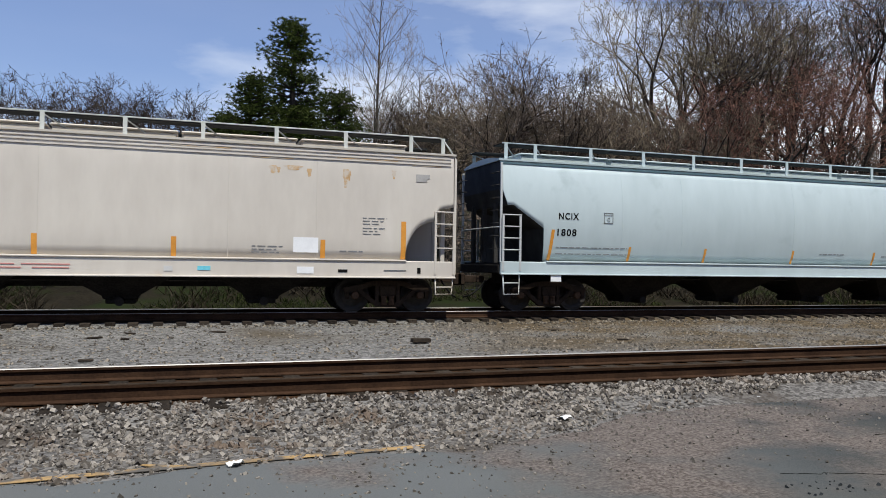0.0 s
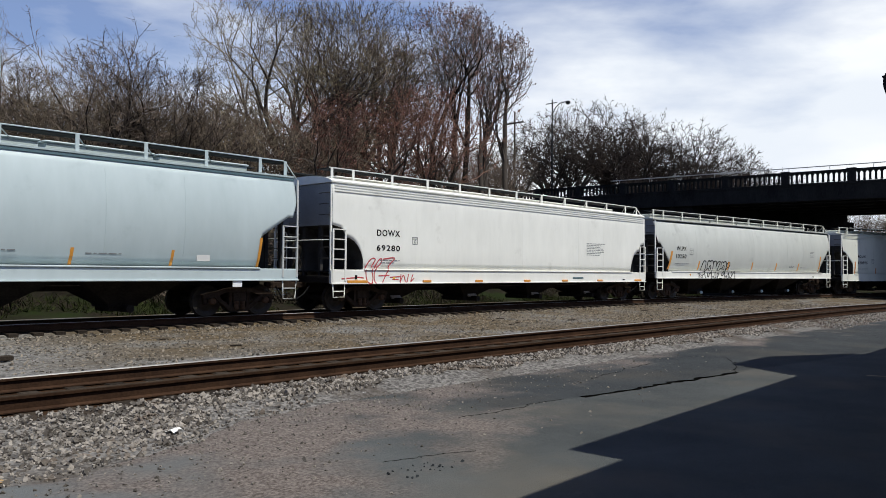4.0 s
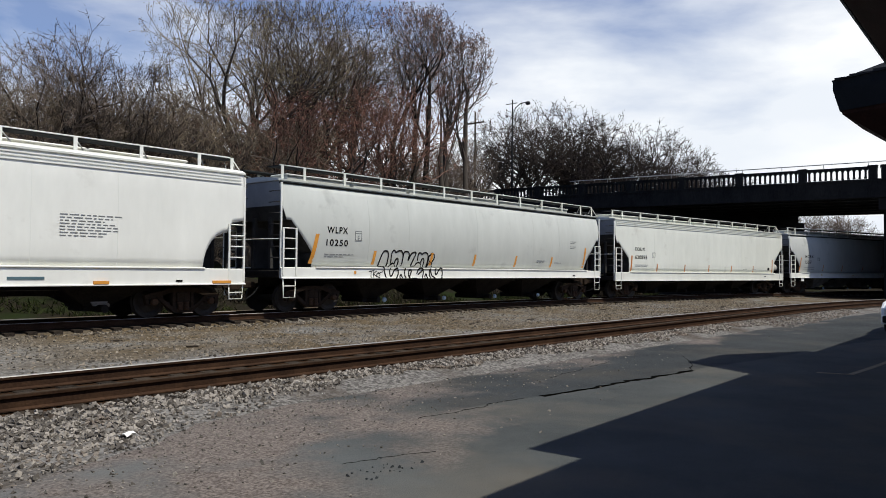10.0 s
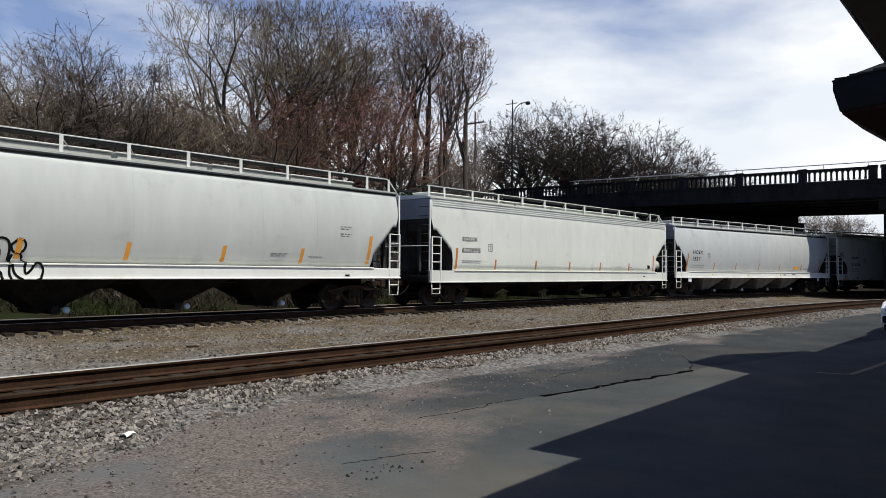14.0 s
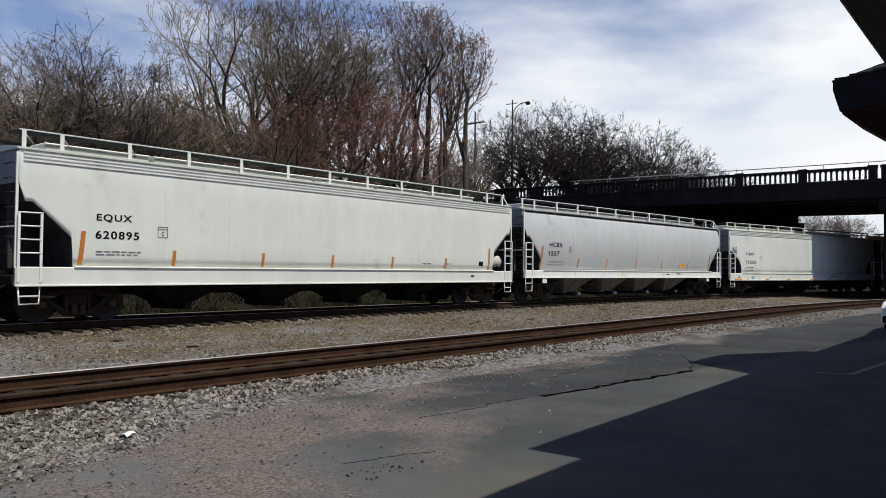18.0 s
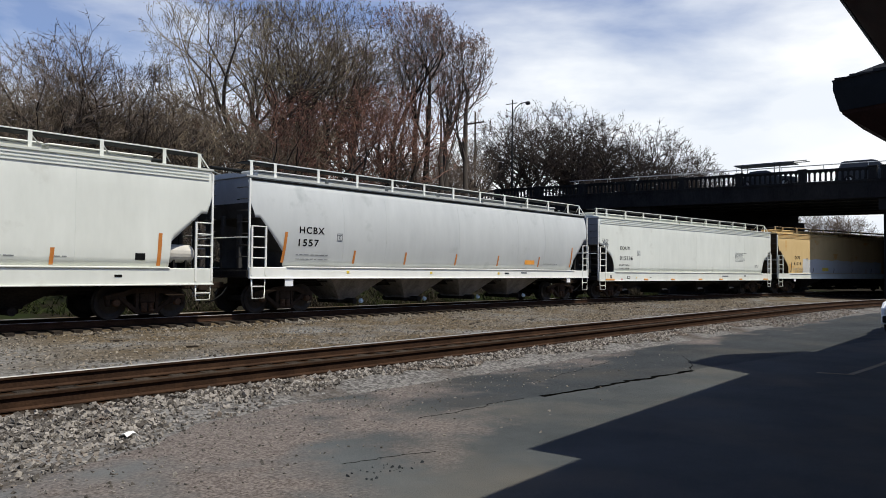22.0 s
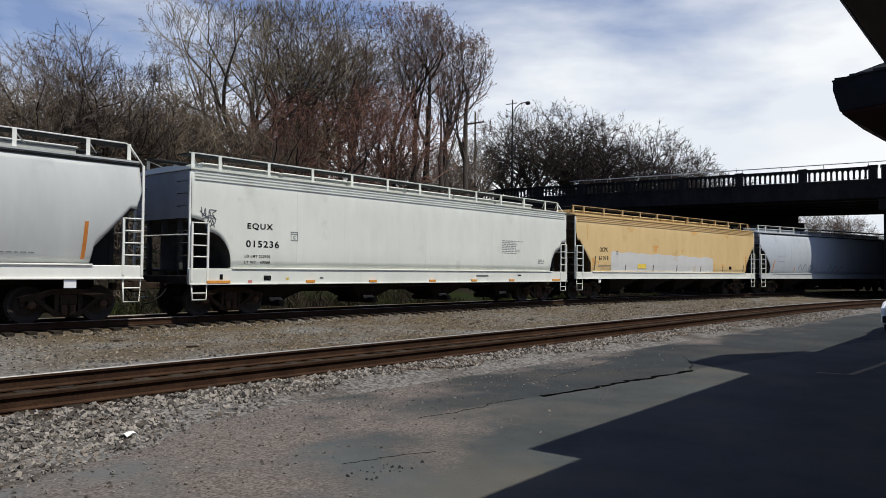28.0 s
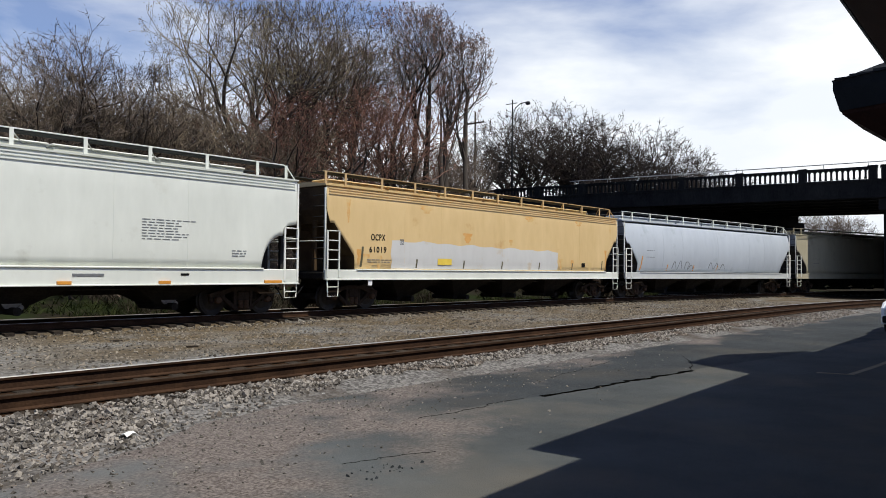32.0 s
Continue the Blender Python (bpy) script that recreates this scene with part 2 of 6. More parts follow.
# oil-stained ballast; also colours the sheet that deepens the bridge's shade
M["oily_and_shade"] = material("oily_and_shade_ballast", (0.010, 0.007, 0.005), (0.036, 0.026, 0.018), 3.0, 0.9, 0, 1.0, 36, 0.6)
M["rusty"] = material("rusty_ballast", (0.014, 0.008, 0.005), (0.062, 0.034, 0.018), 3.0, 0.95, 0, 1.0, 36, 0.6)
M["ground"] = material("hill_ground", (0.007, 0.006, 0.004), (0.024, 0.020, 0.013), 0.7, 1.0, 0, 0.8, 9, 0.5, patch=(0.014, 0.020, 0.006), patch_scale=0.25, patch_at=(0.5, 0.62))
M["rail_rust"] = material("rail_rust", (0.022, 0.012, 0.008), (0.062, 0.034, 0.020), 2.5, 0.9, 0.0, 0.3, 30, 0.4)
M["rail_dull"] = material("rail_head_dull", (0.022, 0.015, 0.010), (0.060, 0.042, 0.029), 2.0, 0.85, 0.2)
M["rail_head"] = material("rail_head", (0.28, 0.26, 0.24), (0.44, 0.42, 0.39), 2.0, 0.58, 0.8, 0.05, 30, 0.3)
M["tie"] = material("tie", (0.020, 0.016, 0.013), (0.06, 0.047, 0.036), 3.0, 0.95, 0, 0.8, 25, 0.5, stretch=(6, 1, 6), per_object=0.3)
# weathered concrete taken to near black: the bridge's shade is in its colour
M["concrete_dark"] = material("weathered_shaded_concrete", (0.009, 0.009, 0.010), (0.026, 0.026, 0.026), 0.9, 0.9, 0, 0.4, 14, 0.4, stretch=(1, 1, 0.4), patch=(0.016, 0.016, 0.017), patch_scale=0.5)
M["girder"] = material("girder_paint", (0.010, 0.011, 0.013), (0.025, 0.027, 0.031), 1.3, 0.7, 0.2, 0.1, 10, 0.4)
M["galv"] = material("galvanised", (0.30, 0.30, 0.30), (0.5, 0.5, 0.5), 3, 0.5, 0.6)
M["lamp_metal"] = material("lamp_metal", (0.014, 0.015, 0.016), (0.034, 0.034, 0.036), 3, 0.8, 0.1)
M["wood_pole"] = material("wood_pole", (0.024, 0.019, 0.015), (0.060, 0.049, 0.039), 3, 0.95, stretch=(8, 8, 1))
M["under"] = material("underframe", (0.010, 0.009, 0.009), (0.032, 0.029, 0.026), 2.5, 0.9, 0.1, 0.3, 20, 0.5)
M["truck_iron"] = material("truck_iron", (0.018, 0.013, 0.010), (0.058, 0.041, 0.030), 3.0, 0.9, 0.2, 0.3, 25, 0.5)
M["truck_rust"] = material("truck_rust", (0.035, 0.022, 0.015), (0.105, 0.065, 0.042), 4.0, 0.9, 0.1, 0.3, 25, 0.5)
M["wheel_steel"] = material("wheel_steel", (0.016, 0.014, 0.012), (0.045, 0.038, 0.033), 5.0, 0.7, 0.3)
M["black_text"] = material("black_lettering", (0.003, 0.003, 0.003), (0.008, 0.008, 0.008), 4, 0.8, spec=0.1)
M["dim_text"] = material("dim_lettering", (0.06, 0.064, 0.07), (0.12, 0.125, 0.135), 4, 0.7)
M["grey_text"] = material("grey_lettering", (0.10, 0.105, 0.11), (0.19, 0.195, 0.20), 4, 0.7)
M["orange"] = material("orange_tab", (0.55, 0.22, 0.025), (0.72, 0.32, 0.05), 4, 0.5)
M["white_plate"] = material("white_plate", (0.70, 0.70, 0.70), (0.82, 0.82, 0.82), 4, 0.5)
M["cap_blue"] = material("outlet_cap", (0.30, 0.42, 0.52), (0.5, 0.62, 0.70), 6, 0.5)
M["red_spray"] = material("red_spray", (0.35, 0.03, 0.04), (0.5, 0.06, 0.07), 6, 0.7)
M["cyan"] = material("cyan_mark", (0.10, 0.45, 0.55), (0.2, 0.6, 0.7), 6, 0.6)
M["teal_stripe"] = material("teal_stripe", (0.05, 0.10, 0.12), (0.09, 0.15, 0.17), 3, 0.6)
M["yellow_paint"] = material("road_yellow", (0.30, 0.19, 0.08), (0.46, 0.31, 0.15), 7, 0.85, 0, 0.3, 30, 0.5, patch=(0.11, 0.10, 0.09), patch_scale=3.5, patch_at=(0.42, 0.58))
M["white_paint"] = material("road_white", (0.13, 0.11, 0.08), (0.27, 0.23, 0.17), 7, 0.85, 0, 0.3, 30, 0.5)
M["paper"] = material("paper", (0.7, 0.7, 0.68), (0.85, 0.85, 0.83), 8, 0.8)
M["bark"] = material("bark", (0.024, 0.020, 0.017), (0.085, 0.071, 0.060), 2.5, 0.95, 0, 0.6, 16, 0.5, stretch=(3, 3, 0.6), per_object=0.3)
M["twig"] = material("twigs_brown", (0.064, 0.050, 0.040), (0.185, 0.143, 0.111), 1.0, 0.95, per_object=0.35)
M["twig_dark"] = material("twigs_dark", (0.028, 0.022, 0.019), (0.085, 0.066, 0.056), 1.0, 0.95, per_object=0.35)
M["twig_red"] = material("twigs_red", (0.085, 0.049, 0.039), (0.24, 0.142, 0.106), 1.0, 0.95, per_object=0.3)
M["twig_pale"] = material("twigs_pale", (0.088, 0.073, 0.062), (0.22, 0.182, 0.150), 1.0, 0.95, per_object=0.3)
M["twig_tan"] = material("twigs_tan", (0.105, 0.084, 0.060), (0.28, 0.222, 0.155), 1.0, 0.95, per_object=0.3)
M["bud_tan"] = material("buds_tan", (0.18, 0.15, 0.085), (0.40, 0.335, 0.195), 1.0, 0.9, per_island=0.5)
M["bud_red"] = material("buds_red", (0.11, 0.048, 0.036), (0.27, 0.125, 0.092), 1.0, 0.9, per_island=0.5)
M["bud_pink"] = material("buds_pink", (0.19, 0.105, 0.085), (0.40, 0.25, 0.20), 1.0, 0.9, per_island=0.5)
M["needle"] = material("pine_needles", (0.018, 0.030, 0.006), (0.082, 0.100, 0.026), 1.6, 0.8, per_island=0.4)
M["grass"] = material("grass", (0.010, 0.015, 0.004), (0.032, 0.038, 0.013), 0.8, 0.95, per_island=0.5)
M["dry"] = material("dry_brush", (0.014, 0.011, 0.008), (0.050, 0.041, 0.029), 0.8, 0.95, per_island=0.5)
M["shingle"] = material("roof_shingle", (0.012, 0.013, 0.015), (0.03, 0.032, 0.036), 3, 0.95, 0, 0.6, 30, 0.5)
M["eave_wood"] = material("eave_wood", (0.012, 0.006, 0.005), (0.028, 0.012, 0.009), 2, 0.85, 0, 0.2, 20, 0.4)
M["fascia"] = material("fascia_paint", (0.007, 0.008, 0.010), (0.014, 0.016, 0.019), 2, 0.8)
M["brick_wall"] = material("depot_brick", (0.16, 0.065, 0.045), (0.27, 0.12, 0.085), 4, 0.9, 0, 0.4, 20, 0.5)
M["glass"] = material("dark_glass", (0.012, 0.014, 0.016), (0.02, 0.022, 0.025), 2, 0.08)
M["tyre"] = material("tyre_rubber", (0.012, 0.012, 0.012), (0.025, 0.025, 0.025), 6, 0.9)
M["silver_paint"] = material("silver_paint", (0.50, 0.52, 0.54), (0.60, 0.62, 0.64), 3, 0.35, 0.3)
M["white_car"] = material("white_car_paint", (0.68, 0.70, 0.72), (0.76, 0.78, 0.80), 3, 0.3)
M["dark_car"] = material("dark_car_paint", (0.02, 0.022, 0.025), (0.03, 0.033, 0.037), 3, 0.3)
M["lens_red"] = material("tail_lens", (0.3, 0.01, 0.01), (0.4, 0.02, 0.02), 3, 0.2)
M["lens_clear"] = material("head_lens", (0.6, 0.6, 0.6), (0.75, 0.75, 0.75), 3, 0.15)
M["steel_trim"] = material("wheel_rim", (0.35, 0.35, 0.36), (0.5, 0.5, 0.5), 4, 0.35, 0.8)


# ---- geometry helpers ----
class Geo:
    """Vertices and faces gathered for one mesh."""

    def __init__(self):
        self.v, self.f, self.smooth = [], [], []

    def add(self, verts, faces, smooth=False):
        k = len(self.v)
        self.v += verts
        self.f += [tuple(i + k for i in q) for q in faces]
        self.smooth += [smooth] * len(faces)
        return self

    def box(self, x0, x1, y0, y1, z0, z1, c=0.0):
        if c <= 0:
            p = [(x, y, z) for x in (x0, x1) for y in (y0, y1) for z in (z0, z1)]
            return self.add(p, [(0, 1, 3, 2), (4, 6, 7, 5), (0, 4, 5, 1), (2, 3, 7, 6), (0, 2, 6, 4), (1, 5, 7, 3)])
        # chamfered: an octagon outline swept up, with narrower top and bottom
        def ring(d, z):
            a0, a1, b0, b1 = x0 + d, x1 - d, y0 + d, y1 - d
            return [(a0 + c, b0, z), (a1 - c, b0, z), (a1, b0 + c, z), (a1, b1 - c, z), (a1 - c, b1, z), (a0 + c, b1, z), (a0, b1 - c, z), (a0, b0 + c, z)]
        p = ring(c, z0) + ring(0, z0 + c) + ring(0, z1 - c) + ring(c, z1)
        fs = [tuple(range(7, -1, -1)), tuple(range(24, 32))]
        for r in range(3):
            fs += [(8 * r + i, 8 * r + (i + 1) % 8, 8 * r + 8 + (i + 1) % 8, 8 * r + 8 + i) for i in range(8)]
        return self.add(p, fs)

    def prism(self, outline, y0, y1, axis="y"):
        """An outline in x, z pushed from y0 to y1 (or in the plane of another axis)."""
        n = len(outline)
        def at(a, b, d):
            return (a, d, b) if axis == "y" else (d, a, b) if axis == "x" else (a, b, d)
        p = [at(a, b, y0) for a, b in outline] + [at(a, b, y1) for a, b in outline]
        fs = [tuple(range(n)), tuple(range(2 * n - 1, n - 1, -1))]
        fs += [(i, i + n, (i + 1) % n + n, (i + 1) % n) for i in range(n)]
        return self.add(p, fs)

    def tube(self, pts, r, n=6, r1=None, cap=True):
        """A round bar along points; r1 is the radius at its end."""
        pts = [Vector(p) for p in pts]
        r1 = r if r1 is None else r1
        vs, fs = [], []
        m = len(pts)
        for i, p in enumerate(pts):
            d = (pts[min(i + 1, m - 1)] - pts[max(i - 1, 0)]).normalized()
            a = d.cross(Vector((0, 0, 1)) if abs(d.z) < 0.9 else Vector((1, 0, 0))).normalized()
            b = d.cross(a)
            q = r + (r1 - r) * i / max(m - 1, 1)
            vs += [tuple(p + q * (math.cos(2 * math.pi * k / n) * a + math.sin(2 * math.pi * k / n) * b)) for k in range(n)]
        for i in range(m - 1):
            fs += [(i * n + k, i * n + (k + 1) % n, (i + 1) * n + (k + 1) % n, (i + 1) * n + k) for k in range(n)]
        self.add(vs, fs, n > 4)
        if cap:
            k = len(self.v) - len(vs)
            self.f += [tuple(k + i for i in range(n - 1, -1, -1)), tuple(k + (m - 1) * n + i for i in range(n))]
            self.smooth += [False, False]
        return self

    def lathe(self, profile, axis, n=20, centre=(0, 0, 0)):
        """A profile of (along, radius) turned about an axis x, y or z."""
        cx, cy, cz = centre
        vs, fs = [], []
        for a, r in profile:
            for k in range(n):
                c, s = r * math.cos(2 * math.pi * k / n), r * math.sin(2 * math.pi * k / n)
                vs.append((cx + a, cy + c, cz + s) if axis == "x" else (cx + c, cy + a, cz + s) if axis == "y" else (cx + c, cy + s, cz + a))
        for i in range(len(profile) - 1):
            fs += [(i * n + k, (i + 1) * n + k, (i + 1) * n + (k + 1) % n, i * n + (k + 1) % n) for k in range(n)]
        fs += [tuple(range(n)), tuple(range(len(vs) - 1, len(vs) - n - 1, -1))]
        return self.add(vs, fs, False)

    def mesh(self, name, mat=None):
        me = bpy.data.meshes.new(name)
        me.from_pydata(self.v, [], self.f)
        me.polygons.foreach_set("use_smooth", self.smooth)
        if mat:
            me.materials.append(mat)
        me.update()
        return me


def turned_out(me):
    """The same mesh with its faces turned outwards."""
    bm = bmesh.new()
    bm.from_mesh(me)
    bmesh.ops.recalc_face_normals(bm, faces=bm.faces)
    bm.to_mesh(me)
    bm.free()
    return me


def part(name, geo, mat, parent, label="", at=(0, 0, 0)):
    """One mesh object under a thing or a part; geo is a Geo or a mesh."""
    me = geo if isinstance(geo, bpy.types.Mesh) else turned_out(geo.mesh(name, mat))
    ob = new(name, me)
    ob.parent = parent
    ob.location = at
    if label:
        tagged(ob, label)
    return ob


def thing(name, label, category, group="", kind="", m=None):
    """An empty at a thing's base."""
    ob = new(name)
    if m is not None:
        ob.matrix_basis = m
    return tagged(ob, label, category, group, kind)


def setting(name, geo, mat, label="", category=""):
    """A piece of the setting."""
    ob = new(name, turned_out(geo.mesh(name, mat)))
    return tagged(ob, label, category, "", "structure")


# ---- plan of the line ----
Y_TRAIN, Y_NEAR, Y_BACK = 20.87, 9.63, 24.95
S1, S2, CURVE = 29.67, 75.0, 0.0073
GROUND = -0.33


def along(s, lat=0.0):
    """Place and heading (radians) at s metres along the train's track, lat metres to its left."""
    if s <= S1:
        x, y, h = s, Y_TRAIN, 0.0
    else:
        a = CURVE * (min(s, S2) - S1)
        r = 1 / CURVE
        x, y, h = S1 + r * math.sin(a), Y_TRAIN - r * (1 - math.cos(a)), -a
        if s > S2:
            x, y = x + (s - S2) * math.cos(h), y + (s - S2) * math.sin(h)
    return x - lat * math.sin(h), y + lat * math.cos(h), h


def ribbon(geo, s_list, section):
    """A closed section of (lat, z) swept along the line."""
    n = len(section)
    vs = []
    for s in s_list:
        for lat, z in section:
            x, y, _ = along(s, lat)
            vs.append((x, y, z))
    fs = []
    for i in range(len(s_list) - 1):
        fs += [(i * n + k, (i + 1) * n + k, (i + 1) * n + (k + 1) % n, i * n + (k + 1) % n) for k in range(n)]
    fs += [tuple(range(n)), tuple(range(len(vs) - 1, len(vs) - n - 1, -1))]
    return geo.add(vs, fs)


S_ALL = [-90, -60, -30, 0, 15, 29.67] + [29.67 + 2.5 * i for i in range(1, 19)] + [90, 110, 140, 170]


# ---- ground ----
def hill(x, y):
    """Height of the ground away from the tracks."""
    back = max(0.0, y - 28.5)
    z = -0.42 + 0.19 * min(back, 42) + 0.35 * noise.noise((x * 0.09, y * 0.09, 0)) * min(1, back / 4)
    berm = 0.0
    if 58 < x < 84 and (y > 36 or y < -14):
        far = (y - 36) if y > 36 else (-14 - y)
        berm = min(7.4, far * 0.85)
        edge = min(x - 58, 84 - x) / 4.0
        berm *= min(1.0, edge)
    # a cutting beyond the bridge
    lat = 0.95 * (y - 13.6 + 0.345 * (x - 75))
    if x > 79 and lat > 9:
        z = max(z, min(4.5, (lat - 9) * 0.5) * min(1.0, (x - 79) / 6.0))
    return max(z, berm) if berm else z


xs = [-2500, -900, -400, -200, -120] + list(range(-90, 200, 3)) + [230, 300, 420, 900, 2500]
ys = [-2500, -900, -300, -120, -60, -40] + list(range(-30, 28, 6)) + [28 + 1.5 * i for i in range(0, 40)] + [100, 140, 220, 400, 900, 2500]
g = Geo()
g.add([(x, y, hill(x, y)) for x in xs for y in ys], [(i * len(ys) + j, (i + 1) * len(ys) + j, (i + 1) * len(ys) + j + 1, i * len(ys) + j + 1) for i in range(len(xs) - 1) for j in range(len(ys) - 1)], True)
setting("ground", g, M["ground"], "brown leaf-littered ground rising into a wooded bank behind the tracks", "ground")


# car park of worn asphalt: its edge to the gravel wanders
def lot_edge(x):
    base = 6.55 + 1.75 / (1 + math.exp(-(x - 4.6) * 1.1)) - 0.15 * max(0, min(1, (x - 9) / 5))
    return base + 0.10 * math.sin(x * 1.7) + 0.07 * math.sin(x * 4.1 + 1) + 0.05 * math.sin(x * 9.3)


g = Geo()
lot_x = [-60, -40, -25] + [-18 + 0.3 * i for i in range(0, 260)]
rows = []
for x in lot_x:
    top = lot_edge(x) if x < 30 else lot_edge(x) - (x - 30) ** 2 * CURVE * 0.5 - 0.4
    rows.append([(x, y, GROUND) for y in (-40, -10, 0, 3, top - 0.25)] + [(x, top, GROUND - 0.025)])
n = len(rows[0])
g.add([p for r in rows for p in r], [(i * n + j, (i + 1) * n + j, (i + 1) * n + j + 1, i * n + j + 1) for i in range(len(rows) - 1) for j in range(n - 1)])
setting("car_park", g, M["asphalt"], "worn grey asphalt car park with cracks and dusty patches", "asphalt")

# dirt verge between asphalt and ballast
g = Geo()
ribbon(g, [s for s in S_ALL if s < 120], [(-15.6, -0.345), (-12.3, -0.335), (-12.2, -0.6), (-15.6, -0.6)])
setting("verge", g, M["bed"], "brown gritty dirt verge beside the track", "dirt")

# gravel between the tracks and the three ballast beds
g = Geo()
ribbon(g, S_ALL, [(-9.7, -0.30), (-6.0, -0.36), (-3.2, -0.36), (-2.2, -0.30), (6.0, -0.30), (8.0, -0.44), (8.0, -0.7), (-9.7, -0.7)])
setting("yard_gravel", g, M["gravel"], "grey and tan gravel between the railway tracks", "gravel")


def ballast(name, lat, half, top, foot, mat):
    g = Geo()
    ribbon(g, S_ALL, [(lat - half - 0.75, foot), (lat - half, top), (lat + half, top), (lat + half + 0.75, foot), (lat + half + 0.75, -0.7), (lat - half - 0.75, -0.7)])
    return setting(name, g, mat, "bed of crushed grey stone ballast under the rails", "ballast")


LAT_NEAR, LAT_BACK = Y_NEAR - Y_TRAIN, Y_BACK - Y_TRAIN
ballast("ballast_bed_1", LAT_NEAR, 1.28, -0.20, -0.35, M["bed"])
ballast("ballast_bed_2", 0.0, 0.96, -0.215, -0.35, M["gravel"])

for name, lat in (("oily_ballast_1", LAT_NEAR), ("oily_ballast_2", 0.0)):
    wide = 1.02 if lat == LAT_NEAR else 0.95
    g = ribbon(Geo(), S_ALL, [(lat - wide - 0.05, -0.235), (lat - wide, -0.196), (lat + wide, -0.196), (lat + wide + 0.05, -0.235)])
    setting(name, g, M["rusty"] if lat == LAT_NEAR else M["oily_and_shade"], "dark oil and rust stained ballast between the ties", "ballast")

# dark sheet that puts the bridge's shade into the ground colour
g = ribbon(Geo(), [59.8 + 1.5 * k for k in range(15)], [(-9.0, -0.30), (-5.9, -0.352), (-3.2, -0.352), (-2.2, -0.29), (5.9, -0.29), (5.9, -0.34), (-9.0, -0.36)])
setting("sheltered_ground", g, M["oily_and_shade"], "dark ground under the road bridge with its shade in the colour", "dirt")

# ---- tracks ----
RAIL = [(-0.07, -0.178), (0.07, -0.178), (0.07, -0.165), (0.012, -0.148), (0.010, -0.052), (0.034, -0.040), (0.036, -0.010), (-0.036, -0.010), (-0.034, -0.040), (-0.010, -0.052), (-0.012, -0.148), (-0.07, -0.165)]
HEAD = [(-0.036, -0.0095), (0.036, -0.0095), (0.030, 0.0), (-0.030, 0.0)]


def track(name, lat, s0, s1, label, group="railway tracks"):
    tr = thing(name, label, "railway track", group, "structure")
    s_list = sorted({s0, s1, *[s for s in S_ALL if s0 < s < s1]})
    for side in (-0.7525, 0.7525):
        g = ribbon(Geo(), s_list, [(lat + side + a, z) for a, z in RAIL])
        rail = part("rail", g, M["rail_rust"], tr)
        dull = name == "track_1" and side < 0
        part("rail_head", ribbon(Geo(), s_list, [(lat + side + a, z) for a, z in HEAD]), M["rail_dull"] if dull else M["rail_head"], rail, "dull worn rail head" if dull else "rail head polished by wheels")
    tie = Geo().box(-0.115, 0.115, -1.3, 1.3, -0.178 - 0.17, -0.180, 0.012).mesh("tie", M["tie"])
    turned_out(tie)
    s = s0 + 0.3
    rng = random.Random(len(name) + int(lat * 10))
    while s < s1 - 0.2:
        x, y, h = along(s, lat + rng.uniform(-0.05, 0.05))
        ob = part("tie", tie, None, tr)
        ob.matrix_basis = pose(x, y, rng.uniform(-0.008, 0.0), 0, 0, math.degrees(h) + rng.uniform(-1.2, 1.2))
        s += 0.53 if s < 66 else 1.06
    return tr


track("track_1", LAT_NEAR, -18, 100, "rusty siding track with worn timber ties in grey ballast")
track("track_2", 0.0, -30, 100, "main track that the freight train runs on")


# ---- hopper cars ----
def width_round(z):
    t = (z - 2.75) / 1.75
    return 1.57 * math.sqrt(max(0.0, 1 - 0.40 * t * t)) - (0.02 if z < 1.6 else 0)


def width_flat(z):
    return 1.555 - 0.05 * max(0, (z - 3.6) / 0.6) ** 2 - 0.03 * max(0, (1.9 - z) / 0.4) ** 2


L2 = 9.97        # half length of the body
TOP = 4.19       # where the side meets the roof
LONG = 0.2       # the rear end stands this much farther out


def low_edge(x, style, z_sill, corner=0.45):
    """Height of the side sheet's lower edge: it rises at the ends over the open platform."""
    a = abs(x)
    if style == "arc":
        if a <= 8.63:
            return z_sill
        if a <= 9.40:
            t = (9.40 - a) / 0.77
            return z_sill + 1.03 * math.sqrt(max(0, 1 - t * t))
        if a <= 9.56:
            return z_sill + 1.03 + (2.74 - z_sill - 1.03) * (a - 9.40) / 0.16
        return 2.74 + (a - 9.56) * 0.2
    if a <= 8.66:
        return z_sill
    if a <= 8.72:
        return z_sill + (a - 8.66) / 0.06 * corner
    t = min(1.0, (a - 8.72) / 0.92)
    return z_sill + corner + (2.95 - z_sill - corner) * t + max(0, a - 9.82) * 3.0


